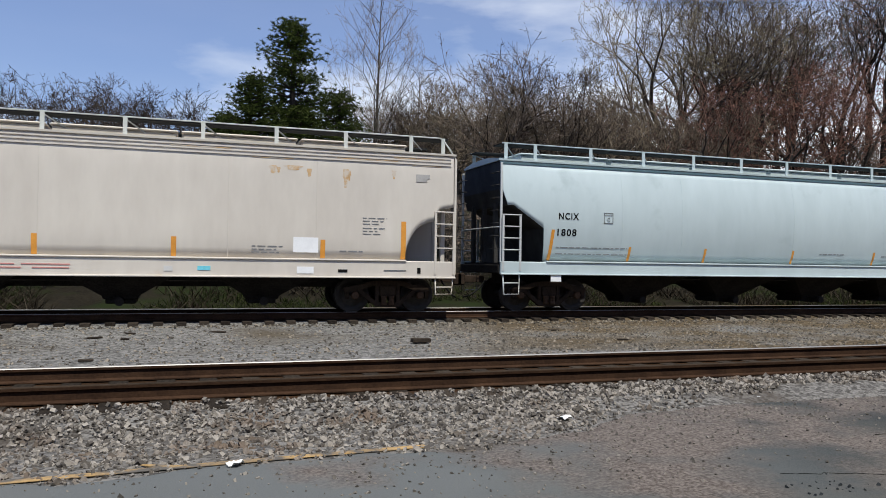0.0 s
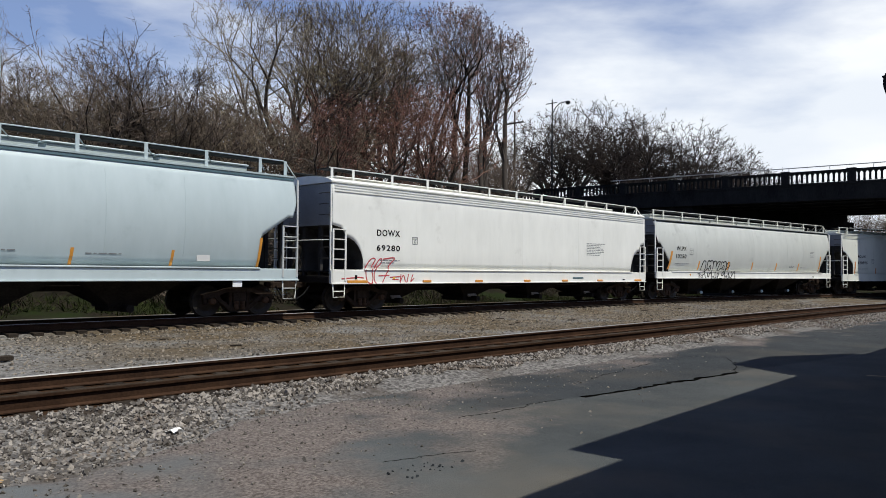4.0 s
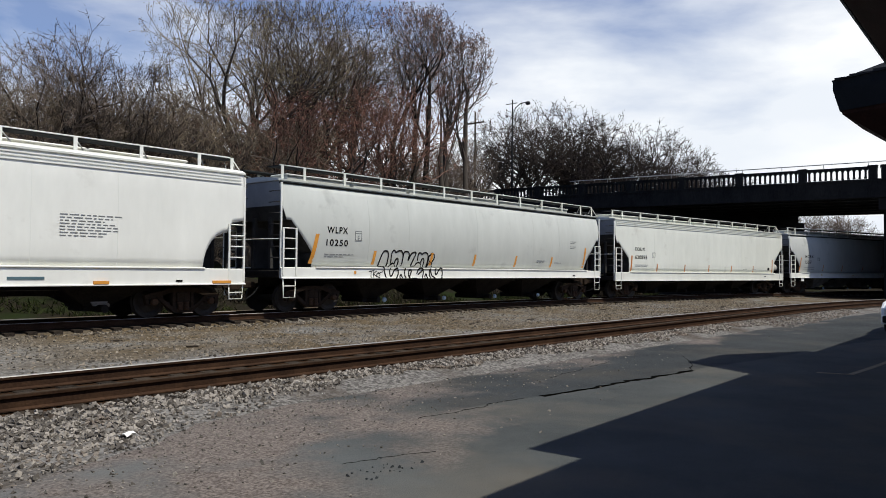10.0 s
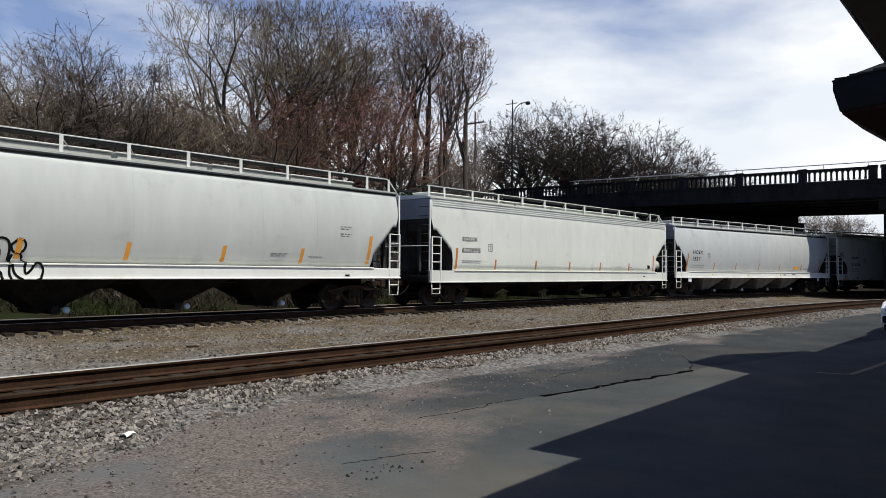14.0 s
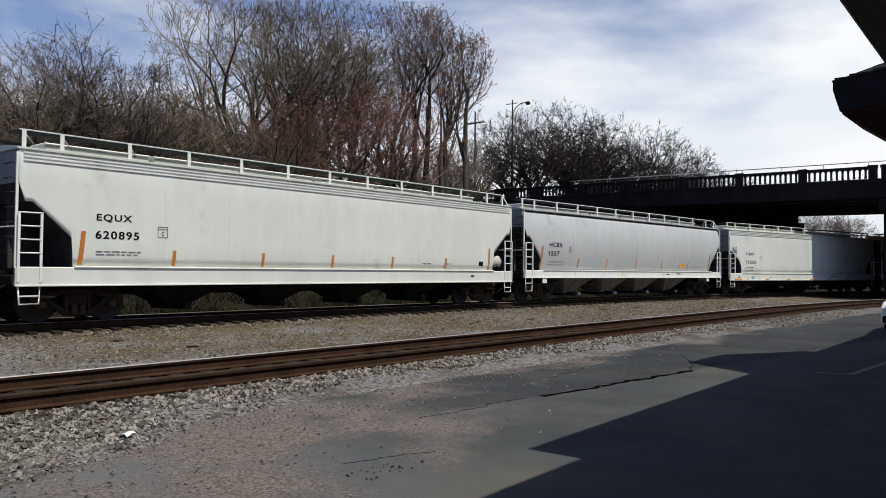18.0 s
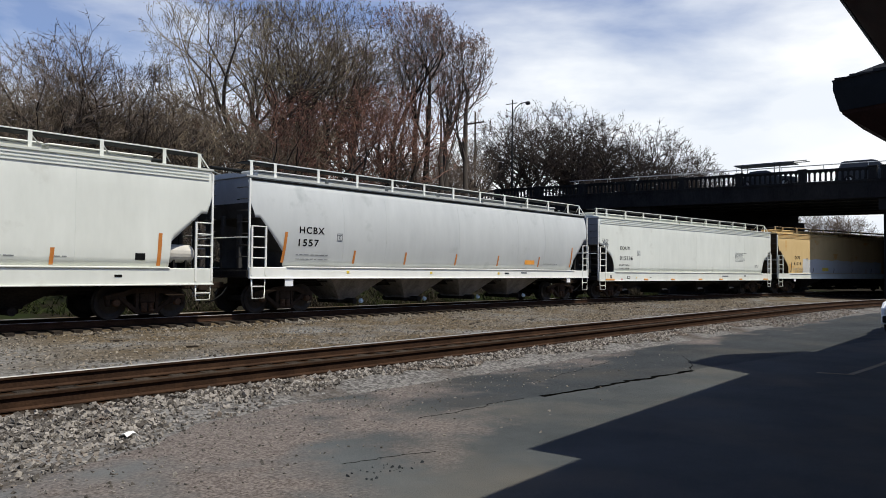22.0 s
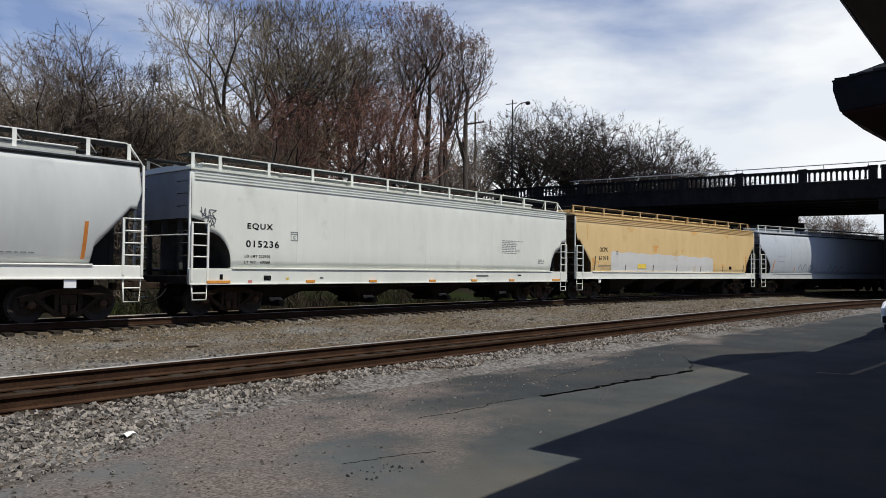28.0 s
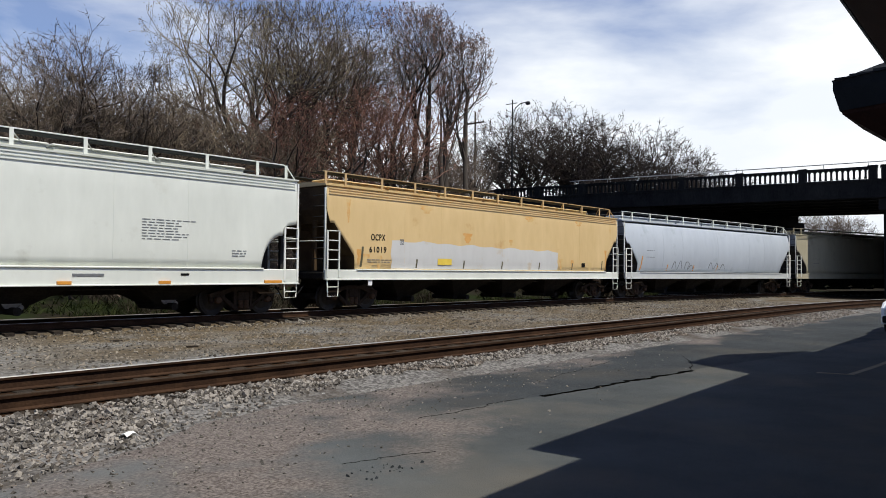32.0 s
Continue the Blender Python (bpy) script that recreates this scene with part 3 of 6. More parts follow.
def hopper_body(spec):
    g = Geo()
    g.slot = []
    w = width_round if spec["shape"] == "round" else width_flat
    far = spec.get("long", LONG)
    zs = spec["sill"][1] - 0.01
    st = [-L2, -9.9, -9.82, -9.64, -9.56, -9.50, -9.40, -9.26, -9.06, -8.9, -8.79, -8.72, -8.69, -8.66, -8.63]
    st = st + [-5, -2.5, 0, 2.5, 5] + [-s for s in reversed(st)]
    m = 11
    for x in st:
        zb = low_edge(x, spec["cut"], zs, spec.get("corner", 0.45))
        col = [(zb + (TOP - zb) * k / m) for k in range(m + 1)]
        xe = x + (far if x > 8 else 0.0)
        g.v += [(xe, -w(z), z) for z in col] + [(xe, w(z), z) for z in reversed(col)]
    n = 2 * (m + 1)
    for i in range(len(st) - 1):
        for k in range(n):
            g.f.append((i * n + k, (i + 1) * n + k, (i + 1) * n + (k + 1) % n, i * n + (k + 1) % n))
            g.smooth.append(k not in (m, n - 1))
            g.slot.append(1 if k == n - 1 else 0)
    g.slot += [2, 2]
    g.f += [tuple(range(n)), tuple(range(len(g.v) - 1, len(g.v) - n - 1, -1))]
    g.smooth += [False, False]
    return g


def hopper_roof(spec):
    g = Geo()
    w = (width_round if spec["shape"] == "round" else width_flat)(TOP)
    far = spec.get("long", LONG)
    sec = [(-w - 0.05, TOP + 0.002), (-w - 0.055, TOP + 0.05), (-w * 0.93, TOP + 0.075), (-w * 0.75, TOP + 0.11), (-w * 0.5, TOP + 0.145), (-w * 0.2, TOP + 0.165), (w * 0.2, TOP + 0.165), (w * 0.5, TOP + 0.145), (w * 0.75, TOP + 0.11), (w * 0.93, TOP + 0.075), (w + 0.055, TOP + 0.05), (w + 0.05, TOP + 0.002)]
    sec = [(y, TOP + (z - TOP) * (spec.get("rise", 1.0) if z > TOP + 0.06 else 1.0)) for y, z in sec]
    xs = (-L2 - 0.05, L2 + 0.05 + far)
    n = len(sec)
    g.v += [(x, y, z) for x in xs for y, z in sec]
    for k in range(n):
        g.f.append((k, n + k, n + (k + 1) % n, (k + 1) % n))
        g.smooth.append(1 < k < n - 3)
    g.f += [tuple(range(n)), tuple(range(2 * n - 1, n - 1, -1))]
    g.smooth += [False, False]
    return g


SHARED = {}


def shared(name, mat, make):
    """One mesh for all parts of a kind and material."""
    key = (name, mat.name)
    if key not in SHARED:
        SHARED[key] = turned_out(make().mesh(name, mat))
    return SHARED[key]


def side_frame_mesh():
    """A cast side frame: arched top chord, dropped bottom chord, two columns and a jaw over each axle."""
    g = Geo()
    for sx in (-1, 1):
        g.prism([(sx * a, b) for a, b in ((0.0, 0.72), (0.42, 0.70), (0.80, 0.56), (1.14, 0.54), (1.18, 0.64), (0.98, 0.70), (0.72, 0.74), (0.42, 0.83), (0.0, 0.85))], -0.075, 0.075)
        g.prism([(sx * a, b) for a, b in ((0.0, 0.14), (0.30, 0.15), (0.72, 0.48), (0.82, 0.58), (0.70, 0.60), (0.28, 0.27), (0.0, 0.26))], -0.075, 0.075)
        g.prism([(sx * a, b) for a, b in ((0.24, 0.24), (0.33, 0.28), (0.33, 0.74), (0.24, 0.74))], -0.07, 0.07)
        g.prism([(sx * a, b) for a, b in ((0.70, 0.40), (0.76, 0.40), (0.78, 0.62), (0.70, 0.62))], -0.06, 0.06)
        g.prism([(sx * a, b) for a, b in ((1.04, 0.36), (1.12, 0.36), (1.16, 0.60), (1.04, 0.60))], -0.06, 0.06)
    return g


def wheelset_mesh():
    g = Geo()
    prof = [(0, 0.10), (0, 0.16), (0.03, 0.30), (0.0, 0.38), (0.0, 0.457), (0.095, 0.457), (0.115, 0.478), (0.14, 0.478), (0.14, 0.38), (0.10, 0.30), (0.12, 0.15), (0.14, 0.10)]
    for sgn in (-1, 1):
        g.lathe([(sgn * (0.80 - a) - 0, r) for a, r in prof], "y", 28)
    g.lathe([(-1.12, 0.07), (-1.12, 0.085), (-0.80, 0.085), (-0.7, 0.095), (0.7, 0.095), (0.80, 0.085), (1.12, 0.085), (1.12, 0.07)], "y", 12)
    # raised lugs make the turning visible
    for k in range(3):
        a = 2 * math.pi * k / 3
        for sgn in (-1, 1):
            g.box(0.05 * math.cos(a) - 0.014, 0.05 * math.cos(a) + 0.014, sgn * 1.12 - 0.02, sgn * 1.12 + 0.02, 0.05 * math.sin(a) - 0.014, 0.05 * math.sin(a) + 0.014)
    return g


def hopper_pocket_mesh(top_len, z_top):
    g = Geo()
    def ring(a, b, z):
        return [(-a, -b, z), (a, -b, z), (a, b, z), (-a, b, z)]
    p = ring(top_len / 2, 1.42, z_top) + ring(top_len / 2 - 0.05, 1.38, z_top - 0.12) + ring(0.42, 0.55, 0.42) + ring(0.40, 0.5, 0.34)
    fs = [(3, 2, 1, 0), (12, 13, 14, 15)]
    for r in range(3):
        fs += [(4 * r + i, 4 * r + (i + 1) % 4, 4 * r + 4 + (i + 1) % 4, 4 * r + 4 + i) for i in range(4)]
    return g.add(p, fs)


def outlet_mesh():
    g = Geo()
    g.lathe([(-0.95, 0.11), (-0.95, 0.10), (0.95, 0.10), (0.95, 0.11)], "y", 12, (0, 0, 0.30))
    g.box(-0.35, 0.35, -0.45, 0.45, 0.22, 0.345, 0.02)
    return g


def lettering(text, box, mat, parent, y, name="lettering"):
    """Flat letters on the camera's side of a car, filling a box of x0, x1, z0, z1."""
    c = bpy.data.curves.new(name, "FONT")
    c.body, c.size, c.extrude, c.space_character, c.offset = text, 1.0, 0.002, 1.2, 0.022
    tmp = bpy.data.objects.new(name, c)
    me = bpy.data.meshes.new_from_object(tmp)
    bpy.data.objects.remove(tmp)
    me.materials.append(mat)
    xs, zs = [v.co.x for v in me.vertices], [v.co.y for v in me.vertices]
    x0, x1, z0, z1 = box
    x_low, z_low = min(xs), min(zs)
    kx, kz = (x1 - x0) / (max(xs) - min(xs)), (z1 - z0) / (max(zs) - min(zs))
    for v in me.vertices:
        z = z0 + (v.co.y - z_low) * kz
        v.co = (x0 + (v.co.x - x_low) * kx, (y(z) if callable(y) else y) - 0.5 * v.co.z, z)
    # one object for each letter: pieces that overlap along the line belong together
    spans = sorted((min(me.vertices[i].co.x for i in f.vertices), max(me.vertices[i].co.x for i in f.vertices), f.index) for f in me.polygons)
    groups, end = [], -1e9
    for low, high, i in spans:
        if low > end + 1e-4:
            groups.append([])
        groups[-1].append(i)
        end = max(end, high)
    for group in groups:
        index, vs, fs = {}, [], []
        for i in sorted(group):
            for v in me.polygons[i].vertices:
                if v not in index:
                    index[v] = len(vs)
                    vs.append(tuple(me.vertices[v].co))
            fs.append(tuple(index[v] for v in me.polygons[i].vertices))
        ob = new("letter", Geo().add(vs, fs).mesh("letter", mat))
        ob.parent = parent
    bpy.data.meshes.remove(me)


def stroke(parent, mat, pts, r, front, name="spray_stroke", closed=False, step=4):
    """A painted line through points of (x, z), rounded off by a smooth curve; front(z) is the surface it lies on."""
    P = [Vector((x, 0, z)) for x, z in pts]
    m = len(P)
    out = []
    rng = range(m if closed else m - 1)
    for i in rng:
        a, b, c, d = (P[(i + k) % m] if closed else P[max(0, min(m - 1, i + k))] for k in (-1, 0, 1, 2))
        for j in range(step):
            t = j / step
            out.append(0.5 * ((2 * b) + (c - a) * t + (2 * a - 5 * b + 4 * c - d) * t * t + (3 * b - a - 3 * c + d) * t ** 3))
    out.append(P[0] if closed else P[-1])
    g = Geo()
    n = len(out)
    vs, fs = [], []
    for i, p in enumerate(out):
        d = (out[min(i + 1, n - 1)] - out[max(i - 1, 0)])
        d = d.normalized() if d.length > 1e-6 else Vector((1, 0, 0))
        side = Vector((-d.z, 0, d.x)) * r
        p = Vector((p.x, -front(p.z), p.z))
        vs += [tuple(p + side), tuple(p - side), tuple(p + side - Vector((0, 0.004, 0))), tuple(p - side - Vector((0, 0.004, 0)))]
    for i in range(n - 1):
        a, b = 4 * i, 4 * i + 4
        fs += [(a + 2, a + 3, b + 3, b + 2), (a, b, b + 1, a + 1), (a, a + 2, b + 2, b), (a + 1, b + 1, b + 3, a + 3)]
    g.add(vs, fs)
    return part(name, g, mat, parent)


def hopper_car(spec):
    paint, z0, z1 = spec["paint"], spec["sill"][0], spec["sill"][1]
    w = width_round if spec["shape"] == "round" else width_flat
    far = spec.get("long", LONG)
    car = thing("hopper_car", spec["label"], "freight car", "hopper cars of the train")
    shell = hopper_body(spec)
    me = shell.mesh("body", paint)
    # slope and end sheets take darker materials: their shade is put into the colour
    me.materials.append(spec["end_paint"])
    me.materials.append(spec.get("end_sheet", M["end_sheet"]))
    me.polygons.foreach_set("material_index", shell.slot)
    body = part("body", turned_out(me), None, car)
    roof = part("roof", hopper_roof(spec), spec.get("roof", paint), car)
    for k in range(6):
        h = shared("roof_hatch", spec.get("roof", paint), lambda: Geo().box(-1.42, 1.42, -0.42, 0.42, TOP + 0.13, TOP + 0.33, 0.02).box(-1.46, 1.46, -0.47, 0.47, TOP + 0.33, TOP + 0.39, 0.025))
        part("roof_hatch", h, None, roof, at=(-7.5 + 3 * k, 0, 0))
    for sy in (-1, 1):
        def lateral(p, q):
            return min(sy * p, sy * q), max(sy * p, sy * q)
        sill = part("side_sill", Geo().box(-10.02, 10.02 + far, *lateral(1.47, 1.60), z0, z1 - 0.03, 0.02), spec.get("sill_paint", paint), car)
        part("top_flange", Geo().box(-8.65, 8.65 + far, *lateral(1.40, 1.635), z1 - 0.045, z1, 0.012), spec.get("sill_paint", paint), sill)
        part("bottom_flange", Geo().box(-10.02, 10.02 + far, *lateral(1.56, 1.645), z0 - 0.012, z0 + 0.03, 0.01), spec.get("sill_paint", paint), sill)
        # ribs or a seam high on the side
        if spec["shape"] == "round":
            part("roof_seam", Geo().box(-L2, L2 + far, min(sy * w(4.13), sy * (w(4.13) + 0.035)), max(sy * w(4.13), sy * (w(4.13) + 0.035)), 4.10, 4.155), spec["stripe"], body)
        else:
            for z in (3.93, 4.02, 4.11):
                y = w(z)
                part("side_rib", Geo().prism([(-L2 + 0.1, z - 0.018), (L2 + far - 0.1, z - 0.018), (L2 + far - 0.1, z + 0.018), (-L2 + 0.1, z + 0.018)], sy * (y - 0.01), sy * (y + 0.03)), paint, body)
        # weld seams of the side sheets
        for x in spec["seams"]:
            g = Geo()
            zl = [z1 + (TOP - 0.3 - z1) * k / 8 for k in range(9)]
            vs = []
            for z in zl:
                vs += [(x - 0.012, sy * (w(z) - 0.004), z), (x, sy * (w(z) + 0.006), z), (x + 0.012, sy * (w(z) - 0.004), z)]
            g.add(vs, [q for i in range(8) for q in ((3 * i, 3 * i + 1, 3 * i + 4, 3 * i + 3), (3 * i + 1, 3 * i + 2, 3 * i + 5, 3 * i + 4))])
            part("weld_seam", g, paint, body)
        # running board, rail and posts
        part("running_board", Geo().box(-9.9, 9.9 + far, min(sy * 0.66, sy * 1.205), max(sy * 0.66, sy * 1.205), TOP + 0.475, TOP + 0.505), spec["grate"], roof)
        ry = sy * 1.22
        rail = Geo().tube([(-9.86, ry, 4.705), (9.66 + far, ry, 4.705), (9.76 + far, ry, 4.67), (10.05 + far, ry * 1.2, 4.10)], 0.019, 6)
        part("top_rail", rail, spec["rail"], roof)
        post = shared("rail_post_%d" % sy, spec["rail"], lambda: Geo().box(-0.05, 0.05, min(ry, ry + sy * 0.02) , max(ry, ry + sy * 0.02), 4.27, 4.70).tube([(0.0, ry - sy * 0.02, 4.66), (0.42, ry - sy * 0.42, 4.42)], 0.018, 5))
        xs = [-9.75] + [-8.85 + 1.77 * k for k in range(11)] + [9.75 + far]
        for x in xs:
            ob = part("rail_post", post, None, roof, at=(x, 0, 0))
    # ends
    for sx in (-1, 1):
        def out(v):
            return v + far if sx > 0 else -v

        def ends(p, q):
            return min(out(p), out(q)), max(out(p), out(q))
        part("end_sill", Geo().box(*ends(9.8, 10.06), -1.5, 1.5, z0 + 0.02, z0 + 0.26, 0.02), M["under"], car)
        part("platform", Geo().box(*ends(8.3, 9.95), -1.42, 1.42, z1 - 0.12, z1 - 0.07), M["under"], car)
        for y in (-0.85, 0.0, 0.85):
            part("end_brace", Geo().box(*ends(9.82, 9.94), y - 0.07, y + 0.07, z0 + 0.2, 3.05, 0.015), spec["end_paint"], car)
        # shear plate enlarged to close off the bay and stand in for its shade
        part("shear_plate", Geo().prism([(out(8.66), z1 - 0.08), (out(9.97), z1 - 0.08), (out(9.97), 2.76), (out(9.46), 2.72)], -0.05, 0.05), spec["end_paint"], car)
        part("hand_rail", Geo().tube([(out(9.99), -1.5, 2.35), (out(10.04), -0.85, 2.35), (out(10.04), 0.85, 2.35), (out(9.99), 1.5, 2.35)], 0.018, 5), spec["ladder"], car)
        for sy in (-1, 1):
            y = sy * 1.53
            if sx > 0:
                part("corner_post", Geo().box(*ends(9.99, 10.05), min(y, y - sy * 0.05), max(y, y - sy * 0.05), z0 + 0.1, 4.12), spec["ladder"], car)
            else:
                part("corner_post", Geo().box(*ends(9.96, 10.02), min(y, y - sy * 0.05), max(y, y - sy * 0.05), z0 + 0.1, 4.12), spec["ladder"], car)
            for z in (1.75, 2.1, 2.45, 2.8, 3.15, 3.5, 3.85):
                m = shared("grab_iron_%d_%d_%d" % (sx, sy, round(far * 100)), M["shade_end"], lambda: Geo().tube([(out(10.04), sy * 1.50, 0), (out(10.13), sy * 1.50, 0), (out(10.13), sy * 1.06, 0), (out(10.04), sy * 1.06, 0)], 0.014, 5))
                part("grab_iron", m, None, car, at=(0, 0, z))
            y = sy * 1.58
            lad = part("ladder", Geo().box(*ends(9.42, 9.48), min(y, y + sy * 0.04), max(y, y + sy * 0.04), z0 + 0.1, 2.70).box(*ends(9.93, 9.99), min(y, y + sy * 0.04), max(y, y + sy * 0.04), z0 + 0.1, 2.70), spec["ladder"], car)
            rung = shared("rung_%d_%d_%d" % (sx, sy, round(far * 100)), spec["ladder"], lambda: Geo().tube([(out(9.45), y + sy * 0.03, 0), (out(9.96), y + sy * 0.03, 0)], 0.02, 5))
            for z in (1.72, 2.04, 2.36, 2.68):
                part("rung", rung, None, lad, at=(0, 0, z))
            step = shared("sill_step_%d_%d_%d_%d" % (sx, sy, round(z0 * 100), round(far * 100)), spec["ladder"], lambda: Geo().tube([(out(9.46), y, z0), (out(9.47), y, 0.50), (out(9.92), y, 0.50), (out(9.95), y, z0)], 0.024, 6).tube([(out(9.47), y, z0 - 0.24), (out(9.93), y, z0 - 0.24)], 0.02, 5))
            part("sill_step", step, None, car)
        part("coupler", Geo().box(*ends(9.9, 10.6), -0.09, 0.09, 0.78, 0.98, 0.02).box(*ends(10.50, 10.76), -0.16, 0.16, 0.70, 1.06, 0.04), M["truck_iron"], car)
        part("air_hose", Geo().tube([(out(10.0), -0.45, 0.85), (out(10.2), -0.42, 0.6), (out(10.4), -0.3, 0.42), (out(10.56), -0.1, 0.36)], 0.025, 6), M["tyre"], car)
        # trucks
        tk = part("truck", Geo().box(-0.22, 0.22, -1.12, 1.12, 0.42, 0.72, 0.03).box(-0.16, 0.16, -0.3, 0.3, 0.70, 0.95, 0.02), M["truck_iron"], car, at=(out(8.3), 0, 0))
        for sy in (-1, 1):
            part("side_frame", shared("side_frame", M["truck_iron"], side_frame_mesh), None, tk, at=(0, sy * 1.02, 0))
            part("spring_nest", shared("spring_nest", M["truck_rust"], lambda: Geo().lathe([(0.2, 0.07), (0.24, 0.08), (0.28, 0.07), (0.32, 0.08), (0.36, 0.07), (0.40, 0.08), (0.44, 0.07)], "z", 10, (-0.1, 0, 0)).lathe([(0.2, 0.07), (0.24, 0.08), (0.28, 0.07), (0.32, 0.08), (0.36, 0.07), (0.40, 0.08), (0.44, 0.07)], "z", 10, (0.1, 0, 0))), None, tk, at=(0, sy * 1.10, 0))
        for ax in (-0.89, 0.89):
            ws = part("wheelset", shared("wheelset", M["wheel_steel"], wheelset_mesh), None, tk, at=(ax, 0, 0.457))
            WHEELSETS.append(ws)
            for sy in (-1, 1):
                part("bearing_cap", shared("bearing_cap", M["truck_rust"], lambda: Geo().lathe([(-0.06, 0.04), (-0.06, 0.085), (-0.03, 0.105), (0.05, 0.105), (0.06, 0.085), (0.06, 0.04)], "y", 14)), None, tk, at=(ax, sy * 1.10, 0.457))
    part("centre_sill", Geo().box(-9.5, 9.5, -0.33, 0.33, z0 - 0.28, z0 + 0.1, 0.02), M["under"], car)
    for x in spec["pockets"]:
        tl = spec["pocket_len"]
        pk = part("hopper_pocket", shared("hopper_pocket_%s" % tl, spec["pocket_paint"], lambda: hopper_pocket_mesh(tl, z0 + 0.35)), None, car, at=(x, 0, 0))
        part("outlet", shared("outlet", M["under"], outlet_mesh), None, pk)
        if spec.get("gate"):
            part("discharge_gate", shared("discharge_gate", M["gate_steel"], lambda: Geo().prism([(-0.34, 0.60), (0.34, 0.60), (0.14, 0.36), (-0.14, 0.36)], -0.62, -0.56).lathe([(-0.66, 0.02), (-0.66, 0.07), (-0.63, 0.07), (-0.63, 0.02)], "y", 12, (0.2, 0, 0.38))), None, pk, "pale steel discharge gate")
        if spec.get("cap"):
            part("outlet_cap", shared("outlet_cap", spec["cap"], lambda: Geo().lathe([(0, 0.04), (0, 0.07), (0.05, 0.09), (0.08, 0.09), (0.10, 0.07)], "y", 14, (0, -1.05, 0.30))), None, pk, at=(0.25, 0, 0))
    part("brake_pipe", Geo().tube([(-8, -0.75, z0 - 0.12), (8, -0.75, z0 - 0.12)], 0.03, 6), M["under"], car)
    # markings on the camera's side
    for text, box in zip(spec.get("marks", ()), spec.get("mark_boxes", ())):
        lettering(text, box, M["black_text"], car, lambda z: -(w(z) + 0.007))
    def bars(x, z, rows, width, name="fine_print", mat="grey_text", h=0.024, gap=0.075):
        rng = random.Random(int(x * 100 + z * 10))
        for r in range(rows):
            zz = z - r * gap
            g, a = Geo(), x
            limit = x + width * (1.0 if r == 0 else rng.uniform(0.62, 0.95))
            while a < limit:
                b = min(a + rng.uniform(0.07, 0.24), limit)
                g.box(a, b, -(w(zz) + 0.008), -(w(zz) + 0.001), zz - h / 2, zz + h / 2)
                a = b + 0.05
            tagged(part(name, g, M[mat], car), kind="stuff")
    for x, z, rows, width in spec.get("print", []):
        bars(x, z, rows, width)
    for x, z, size in spec.get("squares", []):
        g = Geo()
        y0, y1 = -(w(z) + 0.008), -(w(z) + 0.001)
        t = 0.018
        for a, b, c, d in ((-size, size, size - t, size), (-size, size, -size, -size + t), (-size, -size + t, -size, size), (size - t, size, -size, size)):
            g.box(x + a, x + b, y0, y1, z + c, z + d)
        g.box(x - size, x + size, y0, y1, z + size * 0.45, z + size * 0.45 + t)
        part("stencil_square", g, M["grey_text"], car)
        lettering("C", (x - 0.04, x + 0.04, z - size * 0.62, z - size * 0.62 + 0.11), M["grey_text"], car, y0 - 0.002)
    for x, za, zb, lean, wd in spec.get("tabs", []):
        g = Geo()
        vs = []
        for k in range(5):
            z = za + (zb - za) * k / 4
            xx = x + lean * k / 4
            vs += [(xx - wd, -(w(z) + 0.010), z), (xx + wd, -(w(z) + 0.010), z)]
        g.add(vs, [(2 * k, 2 * k + 1, 2 * k + 3, 2 * k + 2) for k in range(4)])
        me = g.mesh("reflector", spec.get("tab_mat", M["orange"]))
        ob = new("reflector", me)
        ob.parent = car
    for x, wd in spec.get("sill_tabs", []):
        part("sill_reflector", Geo().box(x - wd, x + wd, -1.652, -1.598, z0 + 0.035, z0 + 0.115), M["orange"], car)
    for x, zz, wd, hh, mat in spec.get("plates", []):
        yy = w(zz) if zz > z1 else 1.60
        part("plate", Geo().box(x - wd, x + wd, -(yy + 0.012), -(yy - 0.01), zz - hh, zz + hh), M[mat], car)
    for text_pts, wd, mat in spec.get("strokes", []):
        stroke(car, M[mat], text_pts, wd, lambda z: (1.648 if z < z0 + 0.05 else 1.603 if z < z1 - 0.06 else 1.638 if z < z1 + 0.02 else w(z) + 0.003))
    if spec.get("band"):
        xa, xb, za, zb = spec["band"]
        g = Geo()
        n = 26
        for i in range(n + 1):
            x = xa + (xb - xa) * i / n
            zt = zb - 0.16 * i / n + 0.035 * math.sin(i * 1.9) + 0.02 * math.sin(i * 5.3)
            for k in range(5):
                z = za + (zt - za) * k / 4
                g.v.append((x + 0.04 * math.sin(k * 2.1) * (1 if i in (0, n) else 0), -(w(z) + 0.004), z))
        for i in range(n):
            for k in range(4):
                a = i * 5 + k
                g.f.append((a, a + 5, a + 6, a + 1))
                g.smooth.append(True)
        ob = new("repainted_band", g.mesh("repainted_band", M["grey_patch"]))
        ob.parent = car
    if spec.get("tank"):
        tk = part("air_tank", Geo().lathe([(-0.46, 0.05), (-0.44, 0.19), (-0.36, 0.26), (0.36, 0.26), (0.44, 0.19), (0.46, 0.05)], "x", 18, (9.32, -1.15, 1.80)), M["tank_paint"], car, "white air reservoir on the end platform")
        part("tank_bracket", Geo().box(9.1, 9.15, -1.35, -0.95, z1 - 0.08, 1.62).box(9.47, 9.52, -1.35, -0.95, z1 - 0.08, 1.62), M["under"], tk)
    for x, za, zb, wd in spec.get("rust", []):
        g = Geo()
        for k in range(6):
            z = za + (zb - za) * k / 5
